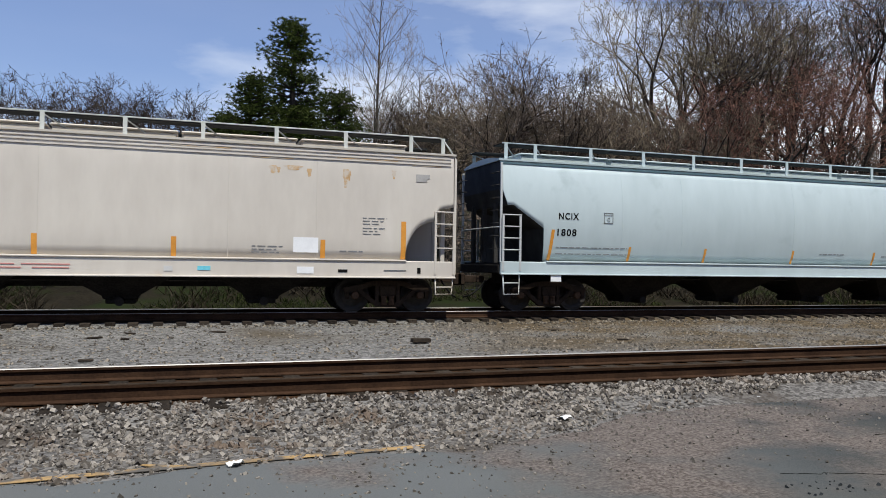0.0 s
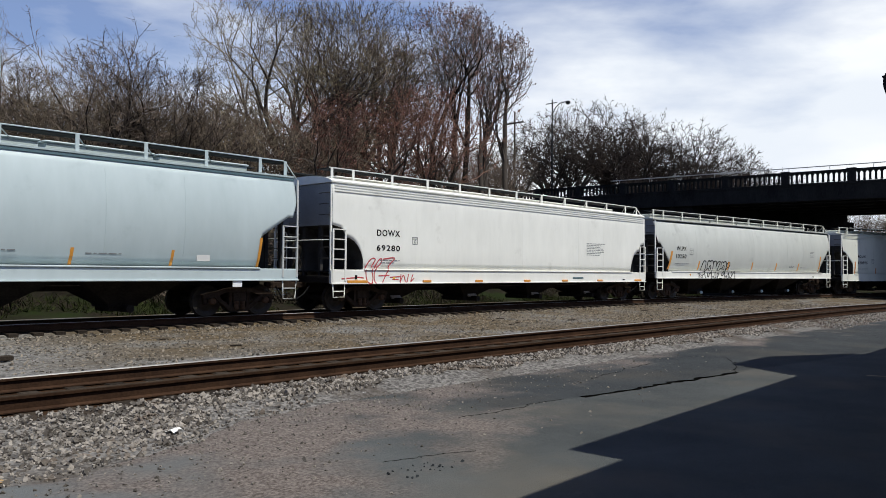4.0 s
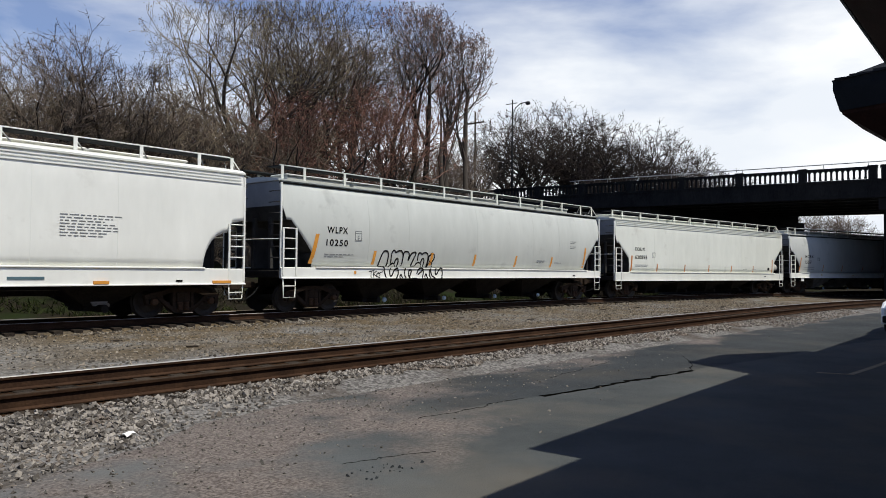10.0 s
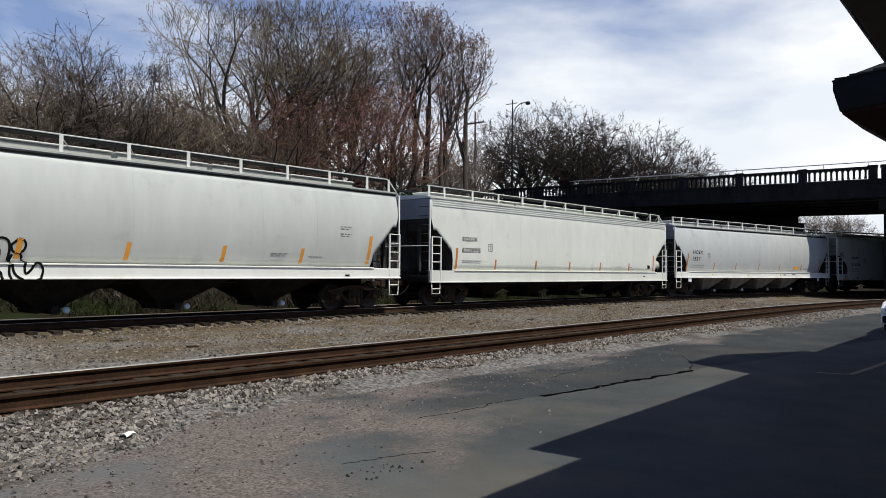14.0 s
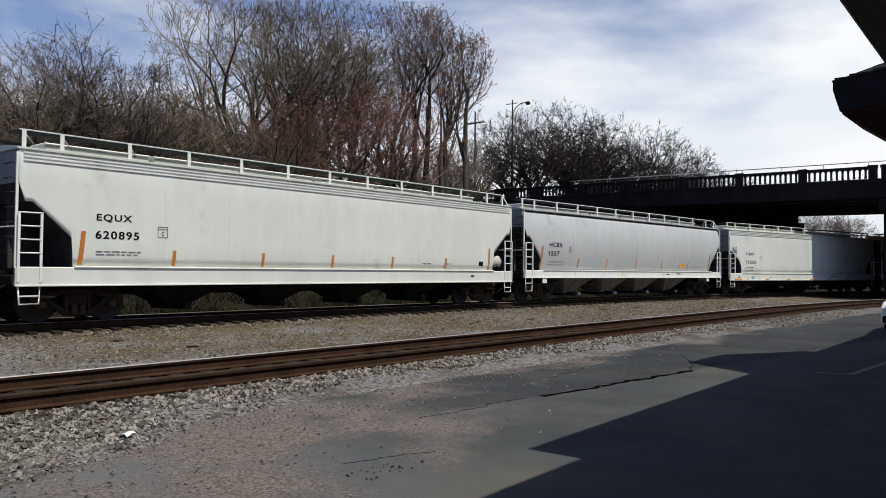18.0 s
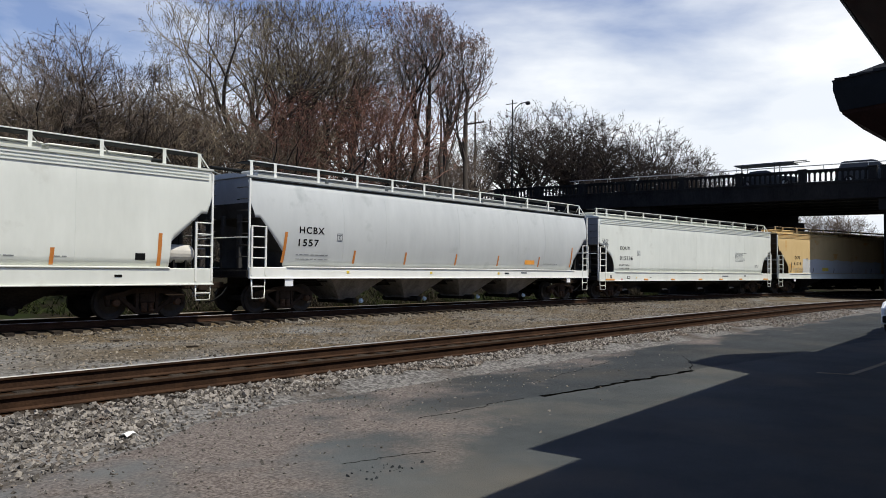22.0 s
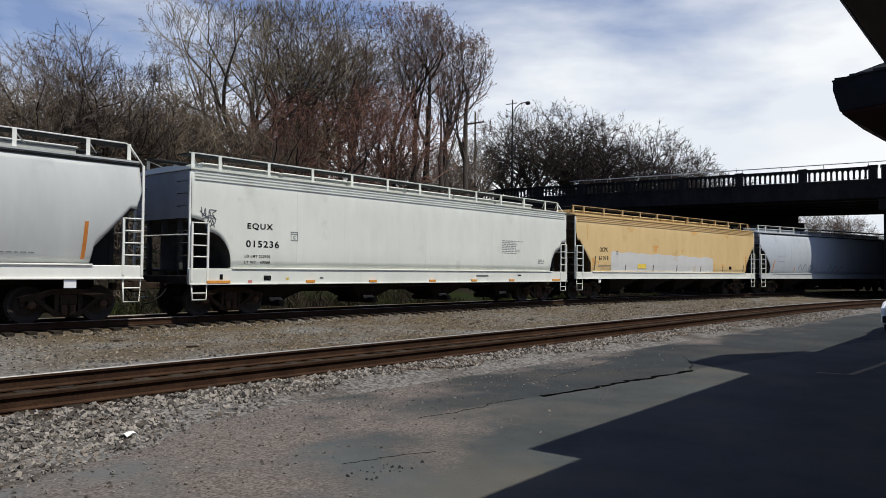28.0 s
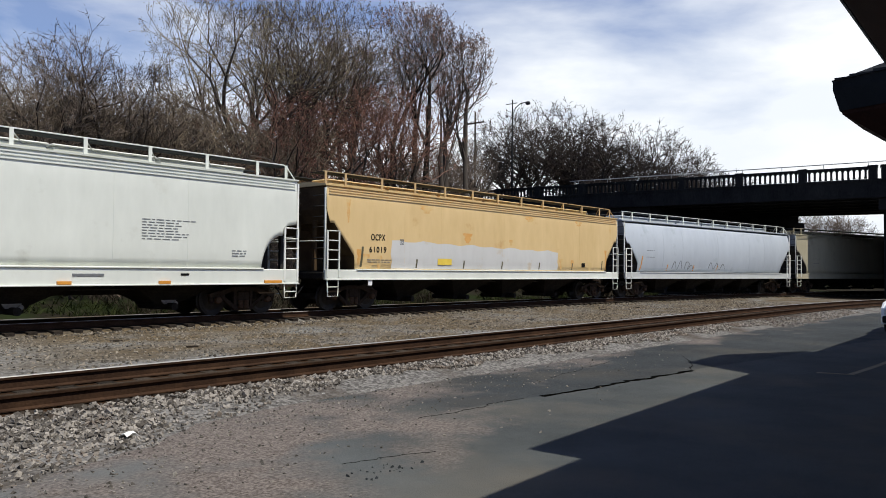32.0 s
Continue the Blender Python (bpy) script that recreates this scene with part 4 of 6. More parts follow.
            hw = wd * (0.35 + 0.65 * (k / 5)) * (1 + 0.3 * math.sin(k * 2.3 + x))
            g.v += [(x - hw, -(w(z) + 0.003), z), (x + hw, -(w(z) + 0.003), z)]
        for k in range(5):
            g.f.append((2 * k, 2 * k + 1, 2 * k + 3, 2 * k + 2))
            g.smooth.append(False)
        ob = new("rust_streak", g.mesh("rust_streak", spec.get("rust_mat", M["rust_stain"])))
        ob.parent = car
    return car


WHEELSETS = []


# ---- road bridge ----
BX0, BX1 = 60.3, 78.0


def bridge_z(y):
    return 0.0125 * (y - 11.0)


bridge = thing("road_bridge", "weathered concrete road bridge with balustrade parapets over the tracks, darkened for shade", "bridge", kind="structure")


def sloped(geo, x0, x1, ya, yb, z0, z1, c=0.0):
    """A bar along y that follows the bridge's slope."""
    p = [(x, y, z + bridge_z(y)) for x in (x0, x1) for y in (ya, yb) for z in (z0, z1)]
    return geo.add(p, [(0, 1, 3, 2), (4, 6, 7, 5), (0, 4, 5, 1), (2, 3, 7, 6), (0, 2, 6, 4), (1, 5, 7, 3)])


part("deck", sloped(Geo(), BX0 + 0.35, BX1 - 0.35, -60, 140, 7.55, 7.95), M["asphalt_patch"], bridge)
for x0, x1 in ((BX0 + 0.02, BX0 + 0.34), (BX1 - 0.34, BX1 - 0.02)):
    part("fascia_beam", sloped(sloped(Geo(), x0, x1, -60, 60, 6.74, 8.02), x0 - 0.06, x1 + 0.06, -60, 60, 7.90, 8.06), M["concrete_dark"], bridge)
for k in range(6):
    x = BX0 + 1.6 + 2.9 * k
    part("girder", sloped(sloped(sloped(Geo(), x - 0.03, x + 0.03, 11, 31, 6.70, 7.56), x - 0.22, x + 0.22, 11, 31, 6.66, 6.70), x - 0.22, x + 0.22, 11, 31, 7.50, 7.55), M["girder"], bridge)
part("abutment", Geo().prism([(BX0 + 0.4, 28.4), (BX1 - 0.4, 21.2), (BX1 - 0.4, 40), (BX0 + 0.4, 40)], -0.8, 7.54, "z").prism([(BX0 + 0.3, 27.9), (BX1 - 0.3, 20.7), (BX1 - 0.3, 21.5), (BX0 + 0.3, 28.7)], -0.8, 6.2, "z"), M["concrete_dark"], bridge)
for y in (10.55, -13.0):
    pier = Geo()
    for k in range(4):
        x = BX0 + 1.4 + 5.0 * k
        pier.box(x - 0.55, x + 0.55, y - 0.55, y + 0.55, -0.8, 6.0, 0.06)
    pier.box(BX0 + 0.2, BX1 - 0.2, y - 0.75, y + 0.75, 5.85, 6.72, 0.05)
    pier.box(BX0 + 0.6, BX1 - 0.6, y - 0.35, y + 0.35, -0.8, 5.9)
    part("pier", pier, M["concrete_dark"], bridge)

# parapets: pilasters, coping, kerb and turned-looking balusters with arched heads
PIL = [11.6 + 4.62 * k for k in range(-3, 9)]
bal = Geo()
bal.box(-0.09, 0.09, -0.075, 0.075, 8.10, 8.20).box(-0.08, 0.08, -0.058, 0.058, 8.20, 8.66)
bal.prism([(-0.058, 8.64), (0.058, 8.64), (0.09, 8.70), (0.14, 8.745), (0.185, 8.765), (0.185, 8.82), (-0.185, 8.82), (-0.185, 8.765), (-0.14, 8.745), (-0.09, 8.70)], -0.08, 0.08, "x")
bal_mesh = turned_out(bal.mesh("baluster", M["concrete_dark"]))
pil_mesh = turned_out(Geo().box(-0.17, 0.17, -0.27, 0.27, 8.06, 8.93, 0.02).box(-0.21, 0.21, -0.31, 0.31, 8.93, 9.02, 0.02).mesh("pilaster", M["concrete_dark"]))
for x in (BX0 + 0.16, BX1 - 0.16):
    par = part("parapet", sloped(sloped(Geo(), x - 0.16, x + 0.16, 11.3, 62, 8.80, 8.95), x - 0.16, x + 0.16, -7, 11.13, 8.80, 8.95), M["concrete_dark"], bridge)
    part("pilaster", pil_mesh, None, par, at=(x, 10.80, 0))
    for y in PIL:
        part("pilaster", pil_mesh, None, par, at=(x, y, bridge_z(y)))
        for k in range(11):
            yy = y + 0.46 + 0.37 * k
            if 10.3 < yy < 11.4:
                continue
            part("baluster", bal_mesh, None, par, at=(x, yy, bridge_z(yy)))
rail = part("pipe_rail", Geo().tube([(BX0 + 0.2, -7, 9.28 + bridge_z(-7)), (BX0 + 0.2, 36, 9.28 + bridge_z(36))], 0.035, 8), M["galv"], bridge, "pale pipe rail over the parapet")
for k in range(15):
    y = -5.5 + 2.9 * k
    part("rail_stanchion", shared("rail_stanchion", M["galv"], lambda: Geo().tube([(BX0 + 0.2, 0, 8.94), (BX0 + 0.2, 0, 9.28)], 0.022, 6)), None, rail, at=(0, y, bridge_z(y)))

# street lamp on the bridge approach
lamp = thing("street_lamp", "dark metal street lamp with a curved arm and a cross bar", "street lamp", m=pose(62.0, 43.4, 8.2))
part("pole", Geo().tube([(0, 0, 0), (0, 0, 5), (0, 0, 10.1)], 0.11, 8, 0.06), M["lamp_metal"], lamp)
part("arm", Geo().tube([(0, 0, 8.6), (0.05, -0.35, 9.3), (0.1, -0.85, 9.65), (0.1, -1.5, 9.7)], 0.045, 6), M["lamp_metal"], lamp)
part("lamp_head", Geo().lathe([(0, 0.05), (0.03, 0.16), (0.15, 0.24), (0.3, 0.20), (0.36, 0.08)], "z", 14, (0.1, -1.75, 9.4)), M["lamp_metal"], lamp)
part("cross_bar", Geo().tube([(0, -0.55, 9.75), (0, 0.75, 9.75)], 0.04, 6), M["lamp_metal"], lamp)

pole = thing("utility_pole", "weathered wooden utility pole with a crossarm among the trees", "utility pole", m=pose(55.0, 42.6, hill(55, 42.6)))
part("pole", Geo().tube([(0, 0, -0.5), (0, 0, 13.6)], 0.12, 8, 0.07), M["wood_pole"], pole)
part("crossarm", Geo().box(-0.06, 0.06, -1.0, 1.0, 12.5, 12.62), M["wood_pole"], pole)
for y in (-0.9, -0.4, 0.4, 0.9):
    part("insulator", shared("insulator", M["lamp_metal"], lambda: Geo().lathe([(0, 0.03), (0.05, 0.05), (0.14, 0.035)], "z", 8, (0, 0, 12.62))), None, pole, at=(0, y, 0))

# ---- depot with deep eaves ----
depot = thing("depot", "old depot with deep dark eaves and shingled roof", "station building", kind="structure", m=pose(0, 0, 0, 0, 0, 2.0))
part("wall", Geo().box(-8, 34, -1.9, -1.6, -0.5, 3.6), M["brick_wall"], depot)
part("end_wall", Geo().box(-8, -7.7, -12, -1.9, -0.5, 3.6), M["brick_wall"], depot)
part("end_wall", Geo().box(33.7, 34, -12, -1.9, -0.5, 3.6), M["brick_wall"], depot)
part("back_wall", Geo().box(-8, 34, -12.3, -12, -0.5, 3.6), M["brick_wall"], depot)


def eave_piece(name, us, vs, zs, drop=0.30):
    """A roof piece whose front edge runs through (u, v, z): sloping roof above, fascia, and a soffit that slopes back to the wall."""
    roof = Geo()
    top, n = [], len(us)
    for u, v, z in zip(us, vs, zs):
        top += [(u, v, z), (u, v, z - 0.12), (u, -7.0, z + 2.6), (u, -7.0, z + 2.45)]
    fs = []
    for i in range(n - 1):
        a, b = 4 * i, 4 * i + 4
        fs += [(a, b, b + 2, a + 2), (a + 1, a + 3, b + 3, b + 1), (a, a + 1, b + 1, b), (a + 2, b + 2, b + 3, a + 3)]
    fs += [(0, 2, 3, 1), (4 * n - 4, 4 * n - 3, 4 * n - 1, 4 * n - 2)]
    roof.add(top, fs)
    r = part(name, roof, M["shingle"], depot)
    so = Geo()
    p = []
    for u, v, z in zip(us, vs, zs):
        p += [(u, v - 0.02, z - 0.121), (u, v - 0.13, z - drop), (u, v - 0.13, z - drop - 0.06), (u, v - 0.95, z - drop - 0.66), (u, -1.62, z - drop - 0.66), (u, -1.62, z + 0.35)]
    fs = []
    for i in range(n - 1):
        fs += [(6 * i + k, 6 * i + 6 + k, 6 * i + 6 + (k + 1) % 6, 6 * i + (k + 1) % 6) for k in range(6)]
    fs += [tuple(range(6)), tuple(range(6 * n - 1, 6 * n - 7, -1))]
    so.add(p, fs)
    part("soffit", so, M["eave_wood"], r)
    fa = Geo()
    p = []
    for u, v, z in zip(us, vs, zs):
        p += [(u, v + 0.012, z - 0.02), (u, v + 0.012, z - 0.16), (u, v - 0.09, z - drop), (u, v - 0.11, z - 0.125)]
    fs = []
    for i in range(n - 1):
        fs += [(4 * i + k, 4 * i + 4 + k, 4 * i + 4 + (k + 1) % 4, 4 * i + (k + 1) % 4) for k in range(4)]
    fs += [(0, 1, 2, 3), (4 * n - 1, 4 * n - 2, 4 * n - 3, 4 * n - 4)]
    fa.add(p, fs)
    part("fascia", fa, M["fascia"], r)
    # shingle butts along the edge
    for i in range(n - 1):
        length = math.hypot(us[i + 1] - us[i], vs[i + 1] - vs[i])
        if length > 5:
            continue
        m = int(length / 0.14)
        g = Geo()
        for k in range(m):
            t = (k + 0.5) / m
            u, v, z = (q[i] + (q[i + 1] - q[i]) * t for q in (us, vs, zs))
            g.box(u - 0.06, u + 0.06, v - 0.2, v + 0.03, z - 0.005, z + 0.02 + 0.012 * (k % 3))
        tagged(part("shingle_edge", g, M["shingle"], r), kind="stuff")
    return r


eave_piece("roof", [-8, 6.3], [1.0, 1.0], [4.25, 4.25])
eave_piece("roof", [6.22, 13.6], [1.57, 1.62], [4.25, 4.25])
eave_piece("roof", [13.35, 14.25, 16.05, 18.1], [1.40, 2.80, 2.78, 1.62], [4.54, 4.62, 4.63, 4.63], 0.52)
eave_piece("roof", [18.0, 34.0], [1.62, 1.62], [4.3, 4.3])


# ---- trees ----
class Tree:
    """Gathers the wood and the twigs of one tree."""

    def __init__(self, seed):
        self.rng, self.wood, self.twig, self.bud = random.Random(seed), Geo(), Geo(), Geo()

    def bar(self, geo, pts, radii, n):
        vs, fs = [], []
        m = len(pts)
        for i, p in enumerate(pts):
            d = pts[min(i + 1, m - 1)] - pts[max(i - 1, 0)]
            d.normalize()
            a = d.cross(Vector((0.31, 0.17, 0.93)) if abs(d.z) < 0.9 else Vector((1, 0.2, 0))).normalized()
            b = d.cross(a)
            for k in range(n):
                q = 2 * math.pi * k / n
                vs.append(tuple(p + radii[i] * (math.cos(q) * a + math.sin(q) * b)))
        for i in range(m - 1):
            fs += [(i * n + k, i * n + (k + 1) % n, (i + 1) * n + (k + 1) % n, (i + 1) * n + k) for k in range(n)]
        geo.add(vs, fs, n > 3)

    def outline(self, q):
        """1 on the crown's outline, less inside it."""
        return math.sqrt((q.x * q.x + q.y * q.y) / self.girth ** 2 + ((q.z - self.middle) / self.half) ** 2)

    def spray(self, pts, w, plan):
        """Fine twigs with side twiglets, and buds, along a last shoot."""
        rng = self.rng
        wide = plan["fine_wide"]

        def blade(c, a):
            b = a.cross(Vector((rng.gauss(0, 1), rng.gauss(0, 1), rng.gauss(0, 1)))).normalized() * wide
            self.twig.add([tuple(c - b), tuple(c + b), tuple(c + a)], [(0, 1, 2)])

        for _ in range(plan["fine"]):
            c = pts[-1].lerp(pts[0], rng.random() ** 1.3)
            a = (w + Vector((rng.gauss(0, 1), rng.gauss(0, 1), rng.gauss(0.2, 0.8))) * plan["fuzz"]).normalized() * plan["fine_len"] * rng.uniform(0.5, 1.3)
            blade(c, a)
            for _ in range(plan["twiglets"]):
                q = c + a * rng.uniform(0.25, 0.9)
                blade(q, (a.normalized() + Vector((rng.gauss(0, 1), rng.gauss(0, 1), rng.gauss(0, 1))) * 0.5).normalized() * a.length * rng.uniform(0.3, 0.6))
            for _ in range(plan["bud_n"]):
                q = c + a * rng.uniform(0.3, 1.05)
                e = Vector((rng.gauss(0, 1), rng.gauss(0, 1), rng.gauss(0, 1))).normalized() * plan["bud_size"] * rng.uniform(0.6, 1.4)
                b = e.cross(Vector((rng.gauss(0, 1), rng.gauss(0, 1), rng.gauss(0, 1)))).normalized() * plan["bud_size"] * 0.5
                self.bud.add([tuple(q - e), tuple(q + b), tuple(q + e), tuple(q - b)], [(0, 1, 2, 3)])

    def fork(self, p, d, length, r, level, plan):
        """A limb that bends, throws side shoots and forks at its end."""
        rng = self.rng
        seg = 3 if level < 3 else 2 if level < plan["depth"] else 1
        pts, radii = [p.copy()], [r]
        q, w = p.copy(), d.normalized()
        for i in range(seg):
            # the crown keeps to an egg-shaped outline: limbs near it bend back, limbs past it end in twigs
            reach = self.outline(q)
            back = Vector((-q.x, -q.y, 0.25 * (self.middle - q.z))) / max(self.girth, 0.1) * (min(1.0, max(0.0, reach - 0.75)) * 1.2)
            w = (w + Vector((rng.gauss(0, 1), rng.gauss(0, 1), rng.gauss(0, 0.7))) * plan["wander"] + Vector((0, 0, plan["lift"])) + back).normalized()
            q = q + w * (length / seg)
            pts.append(q.copy())
            radii.append(max(0.005, r * (1 - 0.35 * (i + 1) / seg)))
        self.bar(self.wood if level < 4 else self.twig, pts, radii, 7 if r > 0.15 else 5 if r > 0.06 else 3)
        if level >= plan["depth"] or (level > 2 and self.outline(q) > rng.uniform(0.95, 1.15)):
            self.spray(pts, w, plan)
            return

        def turn(way, degrees, about):
            side = way.cross(Vector((0.3, 0.2, 0.93)) if abs(way.z) < 0.9 else Vector((1, 0.2, 0))).normalized()
            other = way.cross(side)
            side = side * math.cos(about) + other * math.sin(about)
            a = radians(degrees)
            return way * math.cos(a) + side * math.sin(a)

        for _ in range(plan["shoots"][min(level, len(plan["shoots"]) - 1)]):
            t = rng.uniform(0.25, 0.95) * seg
            i = min(int(t), seg - 1)
            at = pts[i].lerp(pts[i + 1], t - i)
            self.fork(at, turn(w, rng.uniform(30, 65), rng.uniform(0, 6.28)), length * rng.uniform(0.4, 0.7), max(0.007, r * 0.42), min(level + 2, plan["depth"]), plan)
        kids = rng.choice(plan["split"])
        about = rng.uniform(0, 6.28)
        for k in range(kids):
            out = turn(w, rng.uniform(*plan["spread"]) * (0.6 if k == 0 else 1.0), about + 6.28 * k / kids + rng.uniform(-0.4, 0.4))
            self.fork(pts[-1], out, length * rng.uniform(*plan["shrink"]), max(0.007, radii[-1] * (0.95 if k == 0 else 0.74)), level + 1, plan)


def bare_tree(name, label, seed, height, trunk_r, plan, twig_mat, bud_mat=None, stems=1):
    """A trunk, or several, that breaks into limbs, each forking to fine twigs."""
    t = Tree(seed)
    rng = t.rng
    t.girth, t.middle, t.half = height * plan["girth"], height * plan["middle"], height * (1.0 - plan["middle"])
    for k in range(stems):
        about = 2 * math.pi * k / stems + rng.random()
        off = 0.0 if stems == 1 else plan["stand"]
        base = Vector((off * math.cos(about), off * math.sin(about), -0.4))
        lean = Vector((math.cos(about), math.sin(about), 0)) * (0.02 if stems == 1 else plan["lean"])
        bole = height * plan["bole"] * rng.uniform(0.85, 1.15)
        pts, q = [base], base.copy()
        for i in range(4):
            q = q + (Vector((rng.gauss(0, 0.05), rng.gauss(0, 0.05), 1)) + lean).normalized() * (bole / 4)
            pts.append(q.copy())
        r = trunk_r * rng.uniform(0.85, 1.05)
        t.bar(t.wood, pts, [r * f for f in ((1.25, 0.9, 0.62, 0.36, 0.08) if plan.get("leader") else (1.25, 1.0, 0.92, 0.86, 0.8))], 9)
        first = (height - bole) * plan["reach"]
        if plan.get("leader"):
            # one straight stem with limbs all the way up
            for j in range(plan["limbs"]):
                u = 0.22 + 0.76 * j / plan["limbs"]
                at = pts[int(u * 4)].lerp(pts[int(u * 4) + 1], u * 4 - int(u * 4))
                a, open_by = 2.4 * j + rng.uniform(-0.4, 0.4), radians(rng.uniform(*plan["open"]))
                t.fork(at, Vector((math.cos(a) * math.sin(open_by), math.sin(a) * math.sin(open_by), math.cos(open_by))), height * 0.165 * (1.15 - 0.6 * u), r * (0.42 - 0.28 * u), 2, plan)
            continue
        for j in range(plan["limbs"]):
            a = 2 * math.pi * j / plan["limbs"] + rng.uniform(-0.4, 0.4)
            open_by = radians(rng.uniform(*plan["open"])) * (0.25 if j == 0 else 1)
            low = 0 if j == 0 or plan["bole"] < 0.1 else rng.choice((0, 0, 1))
            t.fork(pts[-1 - low], Vector((math.cos(a) * math.sin(open_by), math.sin(a) * math.sin(open_by), math.cos(open_by))) + lean, first * rng.uniform(0.8, 1.1), r * (0.68 if j == 0 else 0.52), 1, plan)
    ob = thing(name, label, "tree" if name != "shrub" else "shrub")
    part("trunk", t.wood.mesh("trunk", M["bark"]), None, ob)
    part("crown", t.twig.mesh("crown", twig_mat), None, ob)
    if t.bud.v:
        tagged(part("bud_haze", t.bud.mesh("bud_haze", bud_mat), None, ob), kind="stuff")
    return ob


PLAN_ROUND = dict(depth=6, limbs=6, bole=0.22, open=(18, 55), reach=0.185, girth=0.24, middle=0.60, split=(2, 2, 3), spread=(20, 46), shrink=(0.68, 0.88), lift=0.03, wander=0.17, shoots=(0, 2, 1, 1, 1, 0), stand=0.4, lean=0.08,
                  fine=5, fine_len=0.30, fine_wide=0.0080, fuzz=0.85, twiglets=1, bud_n=0, bud_size=0.03)
PLAN_BIG = dict(PLAN_ROUND, depth=7, limbs=7, bole=0.24, open=(20, 58), reach=0.165, girth=0.27, middle=0.62, spread=(17, 42), lift=0.03, shoots=(0, 1, 1, 1, 1, 0, 0), fine=3, fine_len=0.28, fine_wide=0.0065, bud_n=1, bud_size=0.036)
PLAN_OPEN = dict(PLAN_BIG, shoots=(0, 1, 1, 1, 0, 0, 0), bud_n=2)
PLAN_RED = dict(PLAN_ROUND, limbs=5, bole=0.2, open=(18, 55), girth=0.27, lift=0.04, bud_n=1, bud_size=0.046)
PLAN_TALL = dict(PLAN_ROUND, depth=6, limbs=4, bole=0.46, open=(5, 24), reach=0.19, girth=0.12, middle=0.72, spread=(14, 36), lift=0.06, wander=0.13, shoots=(0, 1, 1, 1, 0, 0), stand=0.7, lean=0.04, fine=3, fine_len=0.26, bud_n=2, bud_size=0.050)
PLAN_PALE = dict(PLAN_ROUND, leader=True, depth=6, limbs=26, bole=0.97, open=(28, 46), reach=0.20, girth=0.20, middle=0.55, spread=(10, 28), lift=0.045, wander=0.08, fine=4, fine_len=0.32, fine_wide=0.006, fuzz=0.5, stand=0.3, lean=0.03)
PLAN_SHRUB = dict(PLAN_ROUND, depth=4, limbs=3, bole=0.06, open=(10, 55), reach=0.30, girth=0.5, middle=0.45, shoots=(0, 1, 1, 1), stand=0.6, lean=0.16, fine=7, fine_len=0.40, fine_wide=0.010, twiglets=0)
PLAN_FAR = dict(PLAN_ROUND, depth=6, limbs=6, bole=0.18, open=(25, 68), reach=0.18, girth=0.35, middle=0.57, spread=(22, 50), lift=0.012, wander=0.20, fine=4, fine_len=0.36, fine_wide=0.017, fuzz=0.9)

KINDS = dict(
    round=bare_tree("bare_tree", "bare brown deciduous tree with dense fine twigs", 11, 11.5, 0.22, PLAN_ROUND, M["twig"]),
    brown=bare_tree("bare_tree", "bare tawny tree with a rounded fine-twigged crown", 14, 11.5, 0.20, PLAN_ROUND, M["twig_tan"]),
    big=bare_tree("bare_tree", "tall spreading bare tree with tan buds", 23, 19.0, 0.38, PLAN_OPEN, M["twig_tan"], M["bud_tan"]),
    wide=bare_tree("bare_tree", "broad bare tree with a domed budding crown", 29, 18.0, 0.36, PLAN_BIG, M["twig"], M["bud_tan"]),
    red=bare_tree("budding_tree", "reddish budding tree with fanned dense branches", 35, 12.5, 0.24, PLAN_RED, M["twig_red"], M["bud_red"]),
    tall=bare_tree("slender_tree", "tall slender multi-stemmed tree with russet buds", 47, 19.5, 0.20, PLAN_TALL, M["twig_pale"], M["bud_pink"], 3),
    pale=bare_tree("bare_tree", "pale upright bare tree with very fine branches", 53, 14.5, 0.15, PLAN_PALE, M["twig_pale"]),
    shrub=bare_tree("shrub", "leafless brown thicket shrub on the bank", 61, 5.5, 0.05, PLAN_SHRUB, M["twig"], None, 5),
    far=bare_tree("bare_tree", "dark rounded bare tree beyond the bridge", 77, 12.5, 0.34, PLAN_FAR, M["twig_dark"]),
)
USED = {}
OWN = {kind: max(v.co.z for child in ob.children for v in child.data.vertices) for kind, ob in KINDS.items()}


def plant(kind, x, y, height, turn=0.0, group="trees on the bank", top=None):
    """A tree of a kind, scaled to a height over the ground, or to a top."""
    src = KINDS[kind]
    height = top - hill(x, y) if top else height
    own = OWN[kind]
    k = height / own
    m = pose(x, y, hill(x, y), 0, 0, turn) @ Matrix.Diagonal((k, k, k, 1))
    if kind not in USED:
        USED[kind] = 1
        src.matrix_basis = m
        return tagged(src, group=group)
    loc = pose(x, y, hill(x, y), 0, 0, turn)
    ob = copy_thing(src, loc)
    ob.scale = (k, k, k)
    return tagged(ob, group=group)


ROUND = [(15.6, 38, 13.8), (18.6, 38.5, 13.9), (13.0, 41, 11.6), (22.8, 39.5, 12.8), (48.5, 40, 12.5), (17.6, 42.5, 12.4), (24.8, 42, 13.0), (55, 47, 13.5), (26.6, 37.2, 10.8), (38.5, 38.0, 11.0), (45.8, 38.5, 9.5)]
for k, (x, y, h) in enumerate(ROUND):
    plant("round", x, y, 0, 67 * k, top=h)
for k, (x, y, h) in enumerate([(17.4, 39.6, 11.6), (21.2, 41.6, 12.8), (13.6, 38.0, 10.6), (24.0, 37.4, 11.2), (29.6, 37.0, 11.4), (11.4, 43.5, 11.4)]):
    plant("brown", x, y, 0, 31 + 73 * k, top=h)
